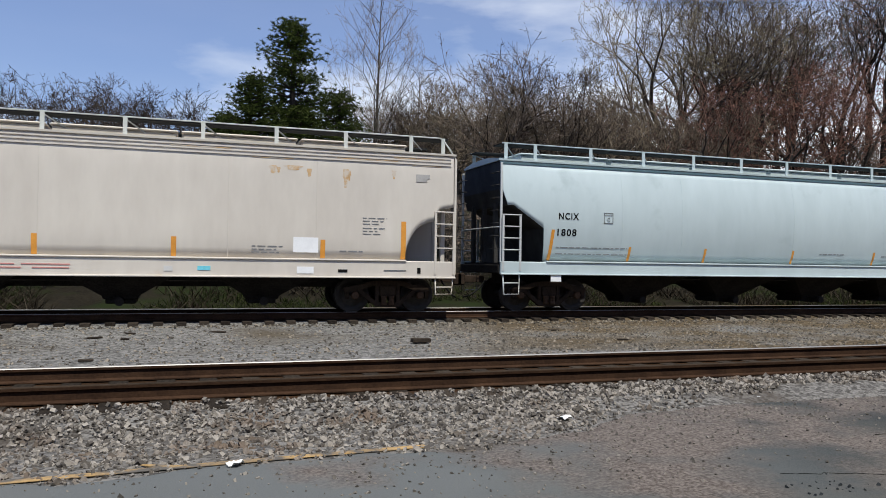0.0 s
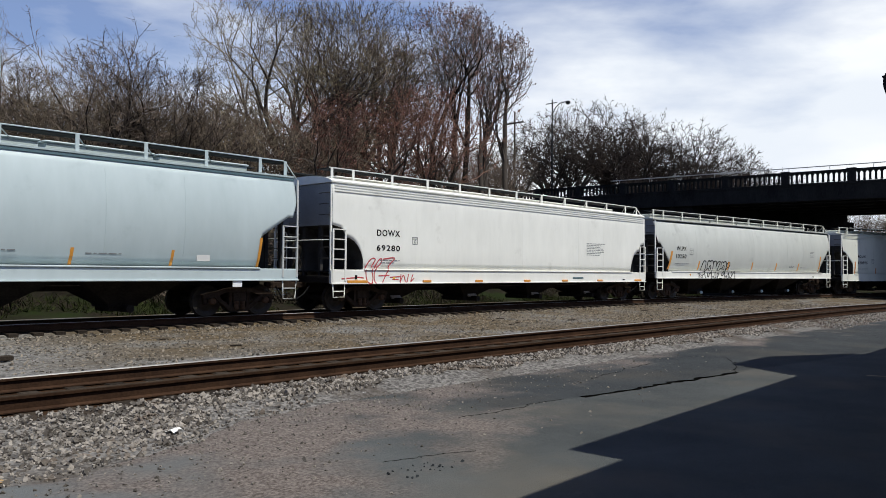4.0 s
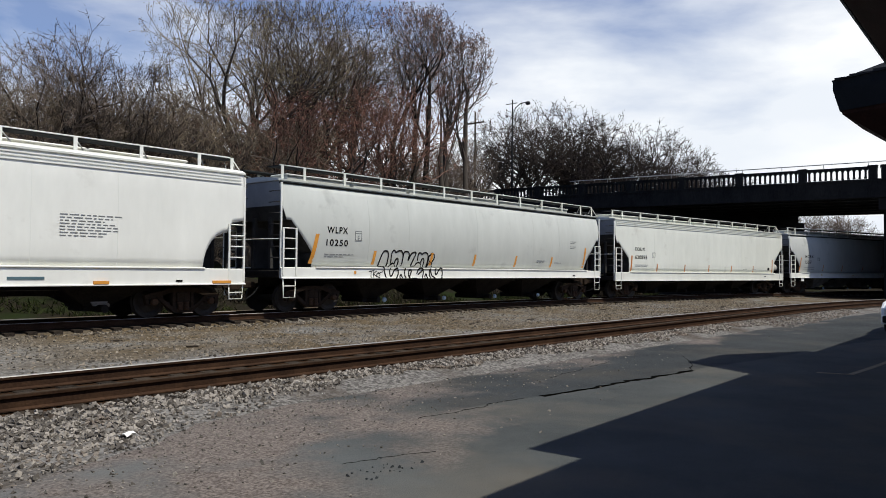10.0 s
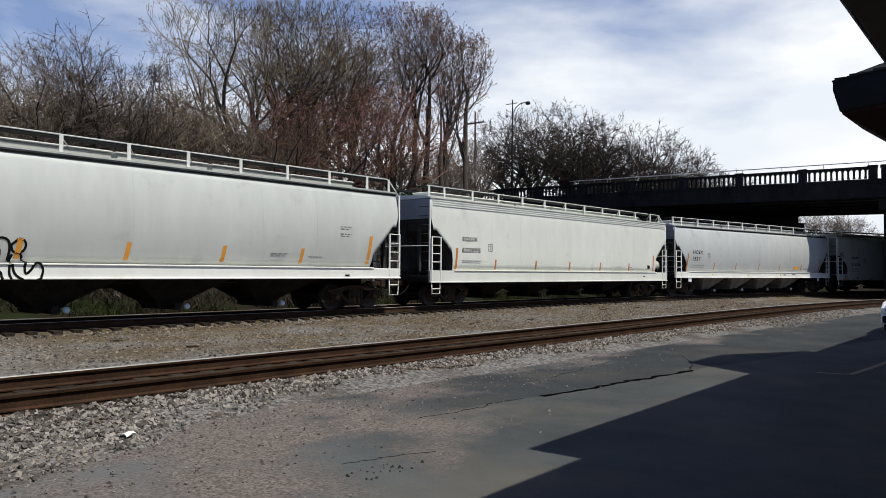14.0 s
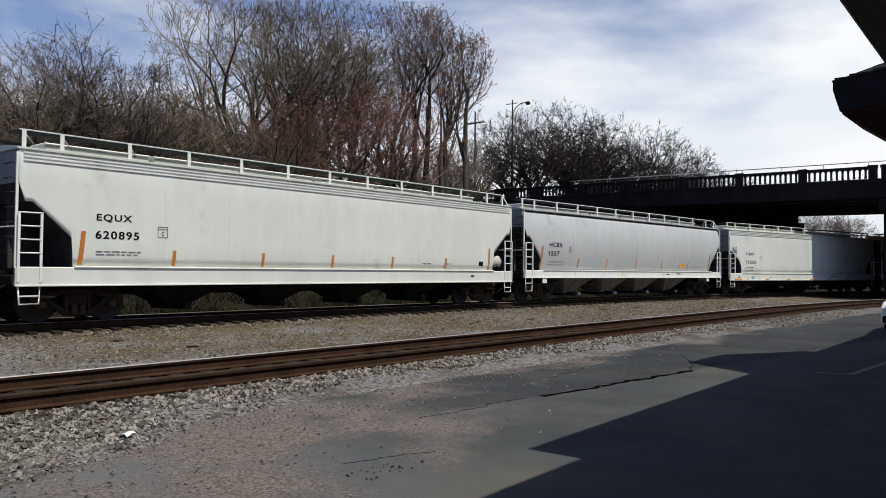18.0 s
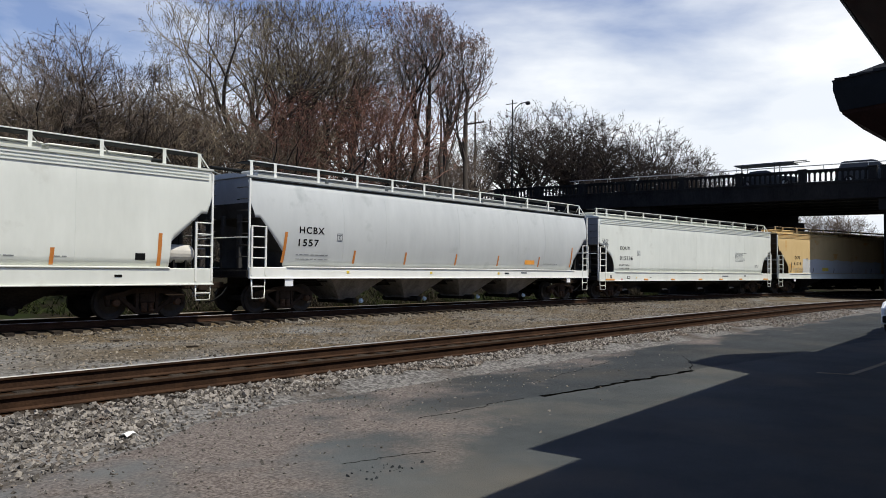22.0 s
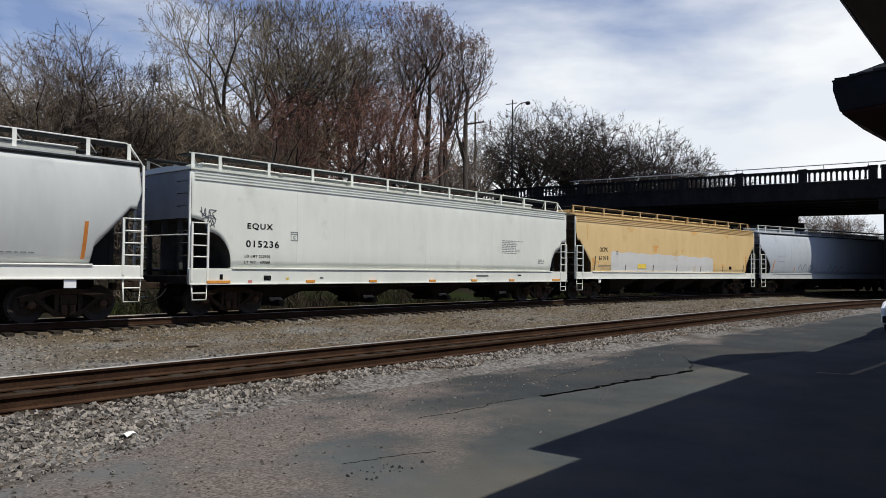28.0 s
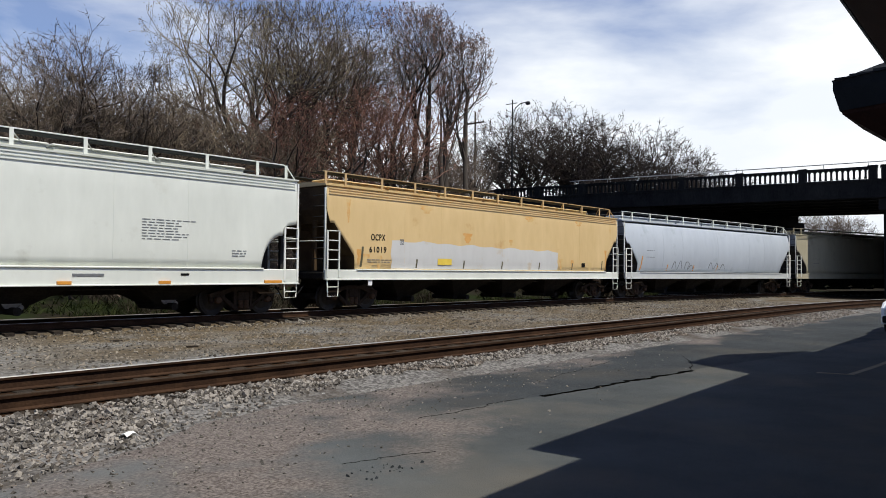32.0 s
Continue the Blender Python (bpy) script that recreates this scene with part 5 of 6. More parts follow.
for k, (x, y, h) in enumerate([(28.4, 40.0, 19.8), (36.6, 42.5, 20.8)]):
    plant("big", x, y, 0, 30 + 80 * k, top=h)
for k, (x, y, h) in enumerate([(32.4, 40.0, 20.4)]):
    plant("wide", x, y, 0, 100 + 120 * k, top=h)
for k, (x, y, h) in enumerate([(28.0, 36.4, 11.8), (31.8, 36.6, 12.6), (35.4, 37.0, 13.8), (38.8, 37.0, 15.2)]):
    plant("red", x, y, 0, 55 * k, top=h)
for k, (x, y, h) in enumerate([(40.6, 37.4, 21.2), (44.6, 36.6, 20.3), (38.6, 41.2, 19.0)]):
    plant("tall", x, y, 0, 47 * k, top=h)
for k, (x, y, h) in enumerate([(9.7, 40, 16.6), (12.4, 41.5, 12.8), (14.6, 44, 12.6)]):
    plant("pale", x, y, 0, 40 * k, top=h)
rng = random.Random(17)
for k in range(11):
    x = 13.5 + 2.75 * k + rng.uniform(-0.6, 0.6)
    plant("brown" if k % 3 == 0 else "round", x, rng.uniform(46, 52), 0, 97 * k, "woods behind the bank", top=rng.uniform(11.2, 13.2) + (1.0 if 25 < x < 47 else 0.0))
for k in range(15):
    x = -6 + 4.1 * k + rng.uniform(-1, 1)
    plant("round", x, rng.uniform(56, 62), 0, 71 * k, "woods behind the bank", top=rng.uniform(12.5, 14.5) if x > 17 else rng.uniform(9.5, 11))
FAR = [(79, 43.5, 21.4), (80, 47, 22.0), (76, 50, 20.8), (83, 41.5, 18.9), (85, 39.6, 17.4), (88, 37.6, 15.8), (84, 46, 21.0), (72, 50.5, 18.6), (67, 51.5, 16.4), (92, 37.0, 14.8), (96, 36.4, 14.4), (100, 35.4, 14.0)]
FAR += [(104, 33.5, 11.6), (93, 41, 16.2), (-2.3, 50, 12.6), (-7, 51, 12.6), (-9.6, 49, 11.8), (0.8, 52, 12.2), (-14, 49, 11.5), (60, 54, 14.5)]
for k, (x, y, h) in enumerate(FAR):
    plant("far", x, y, 0, 53 * k, "far trees", top=h)
rng = random.Random(5)
for k in range(36):
    x = -24 + 2.76 * k + rng.uniform(-0.6, 0.6)
    y = rng.uniform(31.5, 36.5)
    if 57 < x < 84:
        continue
    plant("shrub", x, y, rng.uniform(3.4, 6.4), rng.uniform(0, 360), "thicket on the bank")
for k in range(12):
    plant("shrub", 84 + 4.6 * k + rng.uniform(-1, 1), rng.uniform(27, 33) - max(0, k - 4) * 0.6, rng.uniform(4.5, 7), rng.uniform(0, 360), "thicket on the bank")
for k in range(9):
    plant("far", -75 + 14.0 * k + rng.uniform(-2, 2), rng.uniform(58, 72), rng.uniform(8, 11) if k < 14 else rng.uniform(10, 13), rng.uniform(0, 360), "far trees")

for k in range(14):
    x = 88 + 2.8 * k
    plant("shrub", x, 13.6 - 0.345 * (x - 75) + rng.uniform(10.5, 15), rng.uniform(3, 4.5), rng.uniform(0, 360), "thicket on the bank")


def pine(x, y, height):
    ob = thing("pine_tree", "dark green pine tree with tufted uneven crown", "tree", m=pose(x, y, hill(x, y)))
    rng = random.Random(8)
    wood, leaf = Tree(1), Geo()
    top = Vector((0.2, 0.1, height))
    wood.bar(wood.wood, [Vector((0, 0, -0.3)), Vector((0.1, 0, height * 0.35)), Vector((0.05, 0.1, height * 0.7)), top], [0.25, 0.2, 0.12, 0.03], 8)
    for k in range(110):
        t = 0.34 + 0.65 * (k / 110) ** 0.9
        z = height * t
        reach = (0.22 + 2.5 * (1 - t) ** 0.62) * rng.uniform(0.6, 1.1)
        if 0.52 < t < 0.60:
            reach *= 0.55
        a = rng.uniform(0, 2 * math.pi)
        end = Vector((reach * math.cos(a), reach * math.sin(a), z + reach * rng.uniform(0.05, 0.35)))
        wood.bar(wood.wood, [Vector((0.05, 0.05, z)), Vector((0.05, 0.05, z)).lerp(end, 0.6) + Vector((0, 0, -0.1)), end], [0.06, 0.04, 0.02], 4)
        for j in range(int(13 + reach * 11)):
            c = Vector((0.05, 0.05, z)).lerp(end, rng.uniform(0.35, 1.08)) + Vector((rng.gauss(0, 0.24), rng.gauss(0, 0.24), rng.gauss(0.05, 0.22)))
            for i in range(20):
                d = Vector((rng.gauss(0, 1), rng.gauss(0, 1), rng.gauss(0.35, 0.8))).normalized() * rng.uniform(0.09, 0.20)
                s = d.cross(Vector((rng.gauss(0, 1), rng.gauss(0, 1), rng.gauss(0, 1)))).normalized() * 0.018
                leaf.add([tuple(c + s), tuple(c - s), tuple(c + d)], [(0, 1, 2)])
    part("trunk", wood.wood.mesh("trunk", M["bark"]), None, ob)
    part("crown", leaf.mesh("crown", M["needle"]), None, ob)
    return ob


big_pine = pine(5.2, 40.0, 11.9)
for x, y, turn, wide, tall in ((3.2, 39.0, 130, 0.85, 0.74), (7.5, 39.2, 250, 0.9, 0.70), (5.4, 38.4, 20, 1.0, 0.62), (2.0, 40.5, 300, 0.8, 0.58)):
    small_pine = copy_thing(big_pine, pose(x, y, hill(x, y), 0, 0, turn))
    small_pine.scale = (wide * 1.25, wide * 1.25, tall)
big_pine.scale = (1.2, 1.2, 1.0)

# brush and grass at the foot of the bank
rng = random.Random(9)
for name, mat, count, tall in (("grass_tufts", M["grass"], 7000, 0.45), ("dry_brush", M["dry"], 6000, 0.8)):
    g = Geo()
    for k in range(count):
        x, y = rng.uniform(-26, 60), 27.3 + abs(rng.gauss(0, 2.4))
        if noise.noise((x * 0.2, y * 0.2, 3 if name == "dry_brush" else 7)) < -0.05:
            continue
        z = hill(x, y)
        for j in range(3):
            a, h = rng.uniform(0, 6.28), tall * rng.uniform(0.4, 1.2)
            w = 0.025
            g.add([(x + w * math.cos(a), y + w * math.sin(a), z), (x - w * math.cos(a), y - w * math.sin(a), z), (x + rng.gauss(0, 0.7) * h, y + rng.gauss(0, 0.5) * h, z + h * rng.uniform(0.5, 1.0))], [(0, 1, 2)])
    ob = new(name, g.mesh(name, mat))
    tagged(ob, "rough green grass at the foot of the bank" if name == "grass_tufts" else "dry tan brush at the foot of the bank", "grass" if name == "grass_tufts" else "brush", kind="stuff")

# ---- loose stones ----
def stones(name, label, mat, spots, seed):
    rng = random.Random(seed)
    g = Geo()
    for x, y, z, size in spots:
        a = rng.uniform(0, 6.28)
        ca, sa = math.cos(a), math.sin(a)
        ex, ey, ez = (size * rng.uniform(0.6, 1.25) for _ in range(3))
        ez *= 0.75
        vs = []
        tip, roll = rng.gauss(0, 0.5), rng.gauss(0, 0.5)
        for i in (-1, 1):
            for j in (-1, 1):
                for k in (-1, 1):
                    px, py, pz = (q * (1 + rng.uniform(-0.42, 0.22)) for q in (i * ex, j * ey, k * ez))
                    px, pz = px - tip * pz, pz + tip * px
                    py, pz = py - roll * pz, pz + roll * py
                    vs.append((x + 0.5 * (px * ca - py * sa), y + 0.5 * (px * sa + py * ca), z + 0.5 * pz))
        g.add(vs, [(0, 1, 3, 2), (4, 6, 7, 5), (0, 4, 5, 1), (2, 3, 7, 6), (0, 2, 6, 4), (1, 5, 7, 3)])
    ob = new(name, g.mesh(name, mat))
    return tagged(ob, label, "stones", kind="stuff")


rng = random.Random(31)
near_y = Y_NEAR - 0.7525


def bed_z(y):
    """Height of the siding's ballast at a distance from the track on the straight."""
    d = abs(y - Y_NEAR)
    return -0.19 if d < 1.28 else max(-0.34, -0.19 - (d - 1.28) * 0.2)


spots = []
for k in range(2600):
    s = rng.uniform(25.5, 38)
    lat = LAT_NEAR - 1.0 - rng.uniform(0, 1.0) * (1.5 - 0.06 * (s - 25))
    x, y, _ = along(s, lat)
    d = abs(lat - LAT_NEAR)
    spots.append((x, y, (-0.19 if d < 1.28 else max(-0.34, -0.19 - (d - 1.28) * 0.2)) + rng.uniform(-0.015, 0.012), rng.choice((0.025, 0.03, 0.038))))
for k in range(37000):
    x = rng.uniform(-5, 26)
    edge = lot_edge(x)
    y = rng.uniform(edge - 0.1, near_y - 0.24 + rng.uniform(-0.06, 0.06))
    thick = 1.0 if y > edge + 0.35 else 0.55
    if x > 4.5 and y < near_y - 0.75 and rng.random() < (0.45 if x > 14 else 0.7):
        continue
    if rng.random() < thick:
        tie_near = abs(((x + 17.7) / 0.53 + 0.5) % 1 - 0.5) * 0.53
        z = bed_z(y) + rng.uniform(-0.015, 0.012)
        if tie_near < 0.12 and y > Y_NEAR - 1.28:
            if rng.random() < 0.72:
                continue
            z = -0.168
        spots.append((x, y, z, rng.choice((0.016, 0.02, 0.024, 0.029, 0.035, 0.046))))
for k in range(60):
    x = rng.uniform(-5, 26)
    y = rng.uniform(near_y + 0.09, Y_NEAR + 0.66)
    if abs(((x + 17.7) / 0.53 + 0.5) % 1 - 0.5) * 0.53 > 0.12:
        spots.append((x, y, -0.19 + rng.uniform(-0.02, 0.0), rng.uniform(0.02, 0.035)))
stones("ballast_stones", "loose crushed grey ballast stones beside the siding", M["stone"], spots, 1)
spots = []
for k in range(2000):
    x = rng.gauss(5.5, 4)
    y = lot_edge(x) - abs(rng.gauss(0, 1.1))
    if 0.4 < y and -4 < x < 24:
        spots.append((x, y, GROUND + 0.002, rng.choice((0.01, 0.012, 0.014, 0.018, 0.024))))
stones("pebbles", "small pebbles scattered over the edge of the car park", M["pebble"], spots, 2)
spots = []
for k in range(30):
    spots.append((4.75 + rng.gauss(0, 0.22), 4.58 + rng.gauss(0, 0.13), GROUND + 0.003, rng.choice((0.008, 0.011, 0.015, 0.02))))
stones("asphalt_crumbs", "dark crumbs of broken asphalt on the car park", M["asphalt_patch"], spots, 4)
spots = []
for k in range(22000):
    s = rng.uniform(-12, 50)
    lat = rng.uniform(-9.6, -1.6)
    x, y, _ = along(s, lat)
    if x < 6 and rng.random() < 0.5:
        continue
    z = -0.30 - 0.06 * min(1, max(0, (lat + 9.7) / 3.7)) if lat < -6 else (-0.36 if lat < -3.2 else -0.36 + 0.06 * (lat + 3.2))
    spots.append((x, y, z + 0.002, rng.choice((0.02, 0.024, 0.03, 0.036, 0.045))))
for k in range(5000):
    s = rng.uniform(-16, 55)
    lat = -rng.uniform(1.34, 1.95)
    x, y, _ = along(s, lat)
    spots.append((x, y, max(-0.35, -0.21 - (abs(lat) - 0.96) * 0.18), rng.uniform(0.03, 0.06)))
stones("yard_stones", "loose grey and tan stones between the tracks", M["yard_stone"], spots, 3)

# dark scraps and a tie end between the tracks
tie_end = thing("old_tie", "blackened broken tie end lying on the gravel", "railway tie", m=pose(4.75, 15.4, -0.335, 0, 0, 4))
part("timber", Geo().box(-0.20, 0.20, -0.10, 0.10, 0, 0.09, 0.015), M["tie"], tie_end)
rng = random.Random(77)
scrap = turned_out(Geo().box(-0.16, 0.16, -0.045, 0.045, 0, 0.035, 0.008).mesh("scrap", M["tie"]))
for k in range(34):
    s, lat = rng.uniform(-6, 50), rng.uniform(-8.6, -2.2)
    x, y, _ = along(s, lat)
    ob = new("wood_scrap", scrap)
    ob.matrix_basis = pose(x, y, -0.355 + (0.03 if lat < -7 or lat > -3 else 0), 0, 0, rng.uniform(-30, 30))
    ob.scale = (rng.uniform(0.4, 1.1), rng.uniform(0.6, 1.2), 1)
    tagged(ob, "small dark splinter of old tie on the gravel", "wood scrap", "scraps between the tracks")

# ---- car park marks and litter ----
def flat_strip(name, pts, width, mat, label, category, z=0.004):
    g = Geo()
    vs, n = [], len(pts)
    P = [Vector((*p, 0)) for p in pts]
    for i, p in enumerate(P):
        d = (P[min(i + 1, n - 1)] - P[max(i - 1, 0)]).normalized()
        s = Vector((-d.y, d.x, 0)) * (width if not isinstance(width, (list, tuple)) else width[i]) / 2
        for q, zz in ((p + s, 0), (p - s, 0), (p - s, z), (p + s, z)):
            vs.append((q.x, q.y, GROUND + zz))
    fs = [(4 * i + k, 4 * i + 4 + k, 4 * i + 4 + (k + 1) % 4, 4 * i + (k + 1) % 4) for i in range(n - 1) for k in range(4)]
    fs += [(0, 1, 2, 3), (4 * n - 1, 4 * n - 2, 4 * n - 3, 4 * n - 4)]
    g.add(vs, fs)
    ob = new(name, turned_out(g.mesh(name, mat)))
    return tagged(ob, label, category, "", "structure")


flat_strip("edge_line", [(-4.0, 6.22), (-2.6, 6.32), (-1.3, 6.42), (-0.1, 6.52), (1.0, 6.60), (2.1, 6.67)], 0.10, M["yellow_paint"], "worn yellow painted line at the asphalt's edge", "road marking")
flat_strip("arrow_mark", [(-0.32, 6.66), (-0.20, 6.60), (-0.05, 6.54)], [0.03, 0.07, 0.06], M["yellow_paint"], "worn yellow arrow tip beside the edge line", "road marking", 0.005)
flat_strip("bay_line", [(14.25, 3.62), (14.38, 3.12), (15.7, 3.06), (17.4, 3.02), (19.5, 2.95)], 0.10, M["white_paint"], "faded pale parking bay line", "road marking")


def wander(ax, ay, bx, by, n, amp, seed):
    r = random.Random(seed)
    pts, off = [], 0.0
    for i in range(n + 1):
        t = i / n
        off = off * 0.7 + r.gauss(0, amp)
        pts.append((ax + (bx - ax) * t - off * 0.3, ay + (by - ay) * t + off * math.sin(math.pi * t) ** 0.5))
    return pts


for seed, (ax, ay, bx, by, n, wd) in enumerate([(8.9, 5.72, 13.0, 5.30, 30, 0.085), (6.6, 5.9, 8.6, 5.8, 26, 0.010), (13.0, 5.28, 15.2, 6.4, 24, 0.012), (4.6, 5.0, 5.5, 4.7, 14, 0.006), (10.5, 6.6, 13.2, 7.0, 26, 0.007)]):
    r = random.Random(seed)
    pts = wander(ax, ay, bx, by, n, 0.03, seed)
    flat_strip("asphalt_crack", pts, [wd * r.uniform(0.4, 1.5) for _ in pts], M["crack"], "dark irregular crack in the asphalt", "crack", 0.003)


def litter(x, y, w, d, turn, seed):
    r = random.Random(seed)
    g = Geo()
    n = 4
    vs = [((i / n - 0.5) * w, (j / n - 0.5) * d, 0.012 + r.uniform(0, 0.035)) for i in range(n + 1) for j in range(n + 1)]
    vs += [(a, b, c - 0.004) for a, b, c in vs]
    m = (n + 1) ** 2
    fs = []
    for i in range(n):
        for j in range(n):
            q = (i * (n + 1) + j, (i + 1) * (n + 1) + j, (i + 1) * (n + 1) + j + 1, i * (n + 1) + j + 1)
            fs += [q, tuple(m + k for k in reversed(q))]
    g.add(vs, fs)
    ob = new("paper_scrap", g.mesh("paper_scrap", M["paper"]))
    ob.matrix_basis = pose(x, y, GROUND, 0, 0, turn)
    return tagged(ob, "crumpled white paper scrap on the dirt", "litter", "litter")


litter(3.92, 7.42, 0.15, 0.12, 20, 1)
litter(0.40, 6.44, 0.14, 0.10, 60, 2)
litter(10.4, 8.1, 0.10, 0.06, 10, 3)
litter(6.9, 7.9, 0.06, 0.05, 10, 4)


# ---- road vehicles ----
def road_car(label, paint, kind, m):
    """A car or van: shaped body, windows, wheels and lights."""
    car = thing("parked_suv" if kind == "suv" else "passing_car", label, "car", m=m)
    h = 1.75 if kind == "suv" else 1.45
    L, W = (2.35, 0.93) if kind == "suv" else (2.25, 0.88)
    belt = 1.02 if kind == "suv" else 0.92
    low = [(-L, 0.45), (-L + 0.05, 0.30), (L - 0.05, 0.30), (L, 0.45), (L - 0.03, 0.75), (L - 0.3, belt - 0.12), (0.95, belt), (-L + 0.1, belt + 0.03), (-L, 0.8)]
    g = Geo()
    n = len(low)
    ring = []
    for y, k in ((-W, 0.97), (-W + 0.06, 1.0), (W - 0.06, 1.0), (W, 0.97)):
        ring += [(a * k, y, 0.3 + (b - 0.3) * (0.985 if abs(y) == W else 1)) for a, b in low]
    fs = [(r * n + i, (r + 1) * n + i, (r + 1) * n + (i + 1) % n, r * n + (i + 1) % n) for r in range(3) for i in range(n)]
    fs += [tuple(range(n)), tuple(range(4 * n - 1, 3 * n - 1, -1))]
    g.add(ring, fs)
    part("body", g, paint, car)
    cab = [(-L + 0.12, belt), (-L + 0.38, h - 0.06), (-L + 0.6, h), (0.0, h), (0.35, h - 0.08), (1.0, belt - 0.01)] if kind == "suv" else [(-L + 0.5, belt), (-L + 1.0, h - 0.05), (-0.6, h), (0.0, h - 0.02), (1.0, belt - 0.01)]
    g = Geo()
    n = len(cab)
    ring = []
    for y in (-1, 1):
        ring += [(a, y * (W - 0.05 - 0.2 * (b - belt) / (h - belt)), b) for a, b in cab]
    g.add(ring, [(i, n + i, n + (i + 1) % n, (i + 1) % n) for i in range(n)] + [tuple(range(n)), tuple(range(2 * n - 1, n - 1, -1))])
    c = part("cabin", g, paint, car)
    for y in (-1, 1):
        g = Geo()
        k = 0.90
        mx, mz = sum(a for a, _ in cab) / n, sum(b for _, b in cab) / n
        g.add([(mx + (a - mx) * k, y * (W - 0.042 - 0.2 * (mz + (b - mz) * 0.8 - belt) / (h - belt)), mz + (b - mz) * 0.8) for a, b in cab], [tuple(range(n))])
        part("side_window", g.mesh("side_window", M["glass"]), None, c)
    for (a0, b0), (a1, b1), nm in ((cab[-1], cab[-2], "windscreen"), (cab[0], cab[1], "rear_window")):
        g = Geo()
        sgn = 0.012 if nm == "windscreen" else -0.012
        w0, w1 = W - 0.14, W - 0.30
        e = 0.1
        p0, p1 = (a0 + (a1 - a0) * e, b0 + (b1 - b0) * e), (a0 + (a1 - a0) * (1 - e), b0 + (b1 - b0) * (1 - e))
        g.add([(p0[0] + sgn, -w0, p0[1] + 0.01), (p0[0] + sgn, w0, p0[1] + 0.01), (p1[0] + sgn, w1, p1[1] + 0.01), (p1[0] + sgn, -w1, p1[1] + 0.01)], [(0, 1, 2, 3)])
        part(nm, g.mesh(nm, M["glass"]), None, c)
    for x in (-1.42, 1.42):
        for y in (-1, 1):
            wh = part("wheel", shared("tyre_%s" % kind, M["tyre"], lambda: Geo().lathe([(-0.11, 0.2), (-0.11, 0.31), (-0.07, 0.345), (0.07, 0.345), (0.11, 0.31), (0.11, 0.2)], "y", 24)), None, car, at=(x, y * (W - 0.08), 0.345))
            part("rim", shared("rim", M["steel_trim"], lambda: Geo().lathe([(-0.118, 0.03), (-0.112, 0.19), (-0.10, 0.21), (0.10, 0.21), (0.112, 0.19), (0.118, 0.03)], "y", 16)), None, wh)
    for y in (-1, 1):
        part("tail_light", Geo().box(-L - 0.015, -L + 0.06, min(y * 0.62, y * 0.86), max(y * 0.62, y * 0.86), 0.72, 0.98, 0.015), M["lens_red"], car)
        part("headlight", Geo().box(L - 0.14, L + 0.005, min(y * 0.58, y * 0.84), max(y * 0.58, y * 0.84), 0.60, 0.74, 0.015), M["lens_clear"], car)
    trim = M["tyre"] if kind == "suv" else paint
    part("bumper", Geo().box(-L - 0.05, -L + 0.1, -W + 0.05, W - 0.05, 0.34, 0.56, 0.03), trim, car)
    part("bumper", Geo().box(L - 0.1, L + 0.04, -W + 0.05, W - 0.05, 0.34, 0.54, 0.03), trim, car)
    return car


road_car("silver white SUV parked beside the depot", M["white_car"], "suv", pose(26.75, 3.60, GROUND, 0, 0, 180))
PASSING = [road_car("dark car crossing the road bridge", M["dark_car"], "saloon", pose(63, 120, 7.952 + bridge_z(120), 0, 0, -90)),
           road_car("silver car crossing the road bridge", M["silver_paint"], "suv", pose(63, 120, 7.952 + bridge_z(120), 0, 0, -90)),
           road_car("tall dark van crossing the road bridge", M["dark_car"], "suv", pose(63, 120, 7.952 + bridge_z(120), 0, 0, -90))]
PASSING[0].name, PASSING[1].name, PASSING[2].name = "pickup_truck", "passing_car", "passing_van"
tagged(PASSING[0], "dark pickup truck with a ladder rack crossing the road bridge", "truck")
rack = part("ladder_rack", Geo().box(-2.4, 2.0, -0.75, 0.75, 1.86, 1.93, 0.02).tube([(-2.6, -0.5, 1.99), (2.9, -0.5, 1.99)], 0.04, 6).tube([(-2.6, 0.3, 1.99), (2.9, 0.3, 1.99)], 0.04, 6), M["dark_car"], PASSING[0])
for x in (-1.9, 0.6):
    for y in (-0.7, 0.7):
        part("rack_post", Geo().box(x - 0.03, x + 0.03, y - 0.03, y + 0.03, 0.85, 1.87), M["dark_car"], rack)


def car_paint(name, dark, light, grime, patch=None, patch_scale=0.9, patch_at=(0.6, 0.72), rough=0.5):
    return material(name, dark, light, 0.5, rough, 0, 0.03, 1.6, 0.40, stretch=(1.6, 1.0, 0.5), patch=patch or grime, patch_scale=patch_scale, patch_at=patch_at)


CREAM = car_paint("cream_paint", (0.50, 0.45, 0.39), (0.60, 0.55, 0.48), (0.45, 0.36, 0.27), (0.50, 0.35, 0.20), 0.55, (0.66, 0.80))
ICE = car_paint("pale_blue_paint", (0.40, 0.465, 0.47), (0.47, 0.54, 0.545), (0.37, 0.43, 0.435))
WHITE = car_paint("white_paint", (0.70, 0.695, 0.64), (0.80, 0.795, 0.735), (0.64, 0.63, 0.575))
GREY = car_paint("light_grey_paint", (0.455, 0.465, 0.43), (0.54, 0.55, 0.51), (0.405, 0.41, 0.38))
OFFWHITE = car_paint("off_white_paint", (0.61, 0.615, 0.55), (0.71, 0.715, 0.645), (0.56, 0.555, 0.49))
LILAC = car_paint("cool_white_paint", (0.42, 0.43, 0.42), (0.50, 0.51, 0.495), (0.37, 0.38, 0.37))
BONE = car_paint("bone_paint", (0.60, 0.61, 0.55), (0.70, 0.71, 0.645), (0.56, 0.56, 0.495))
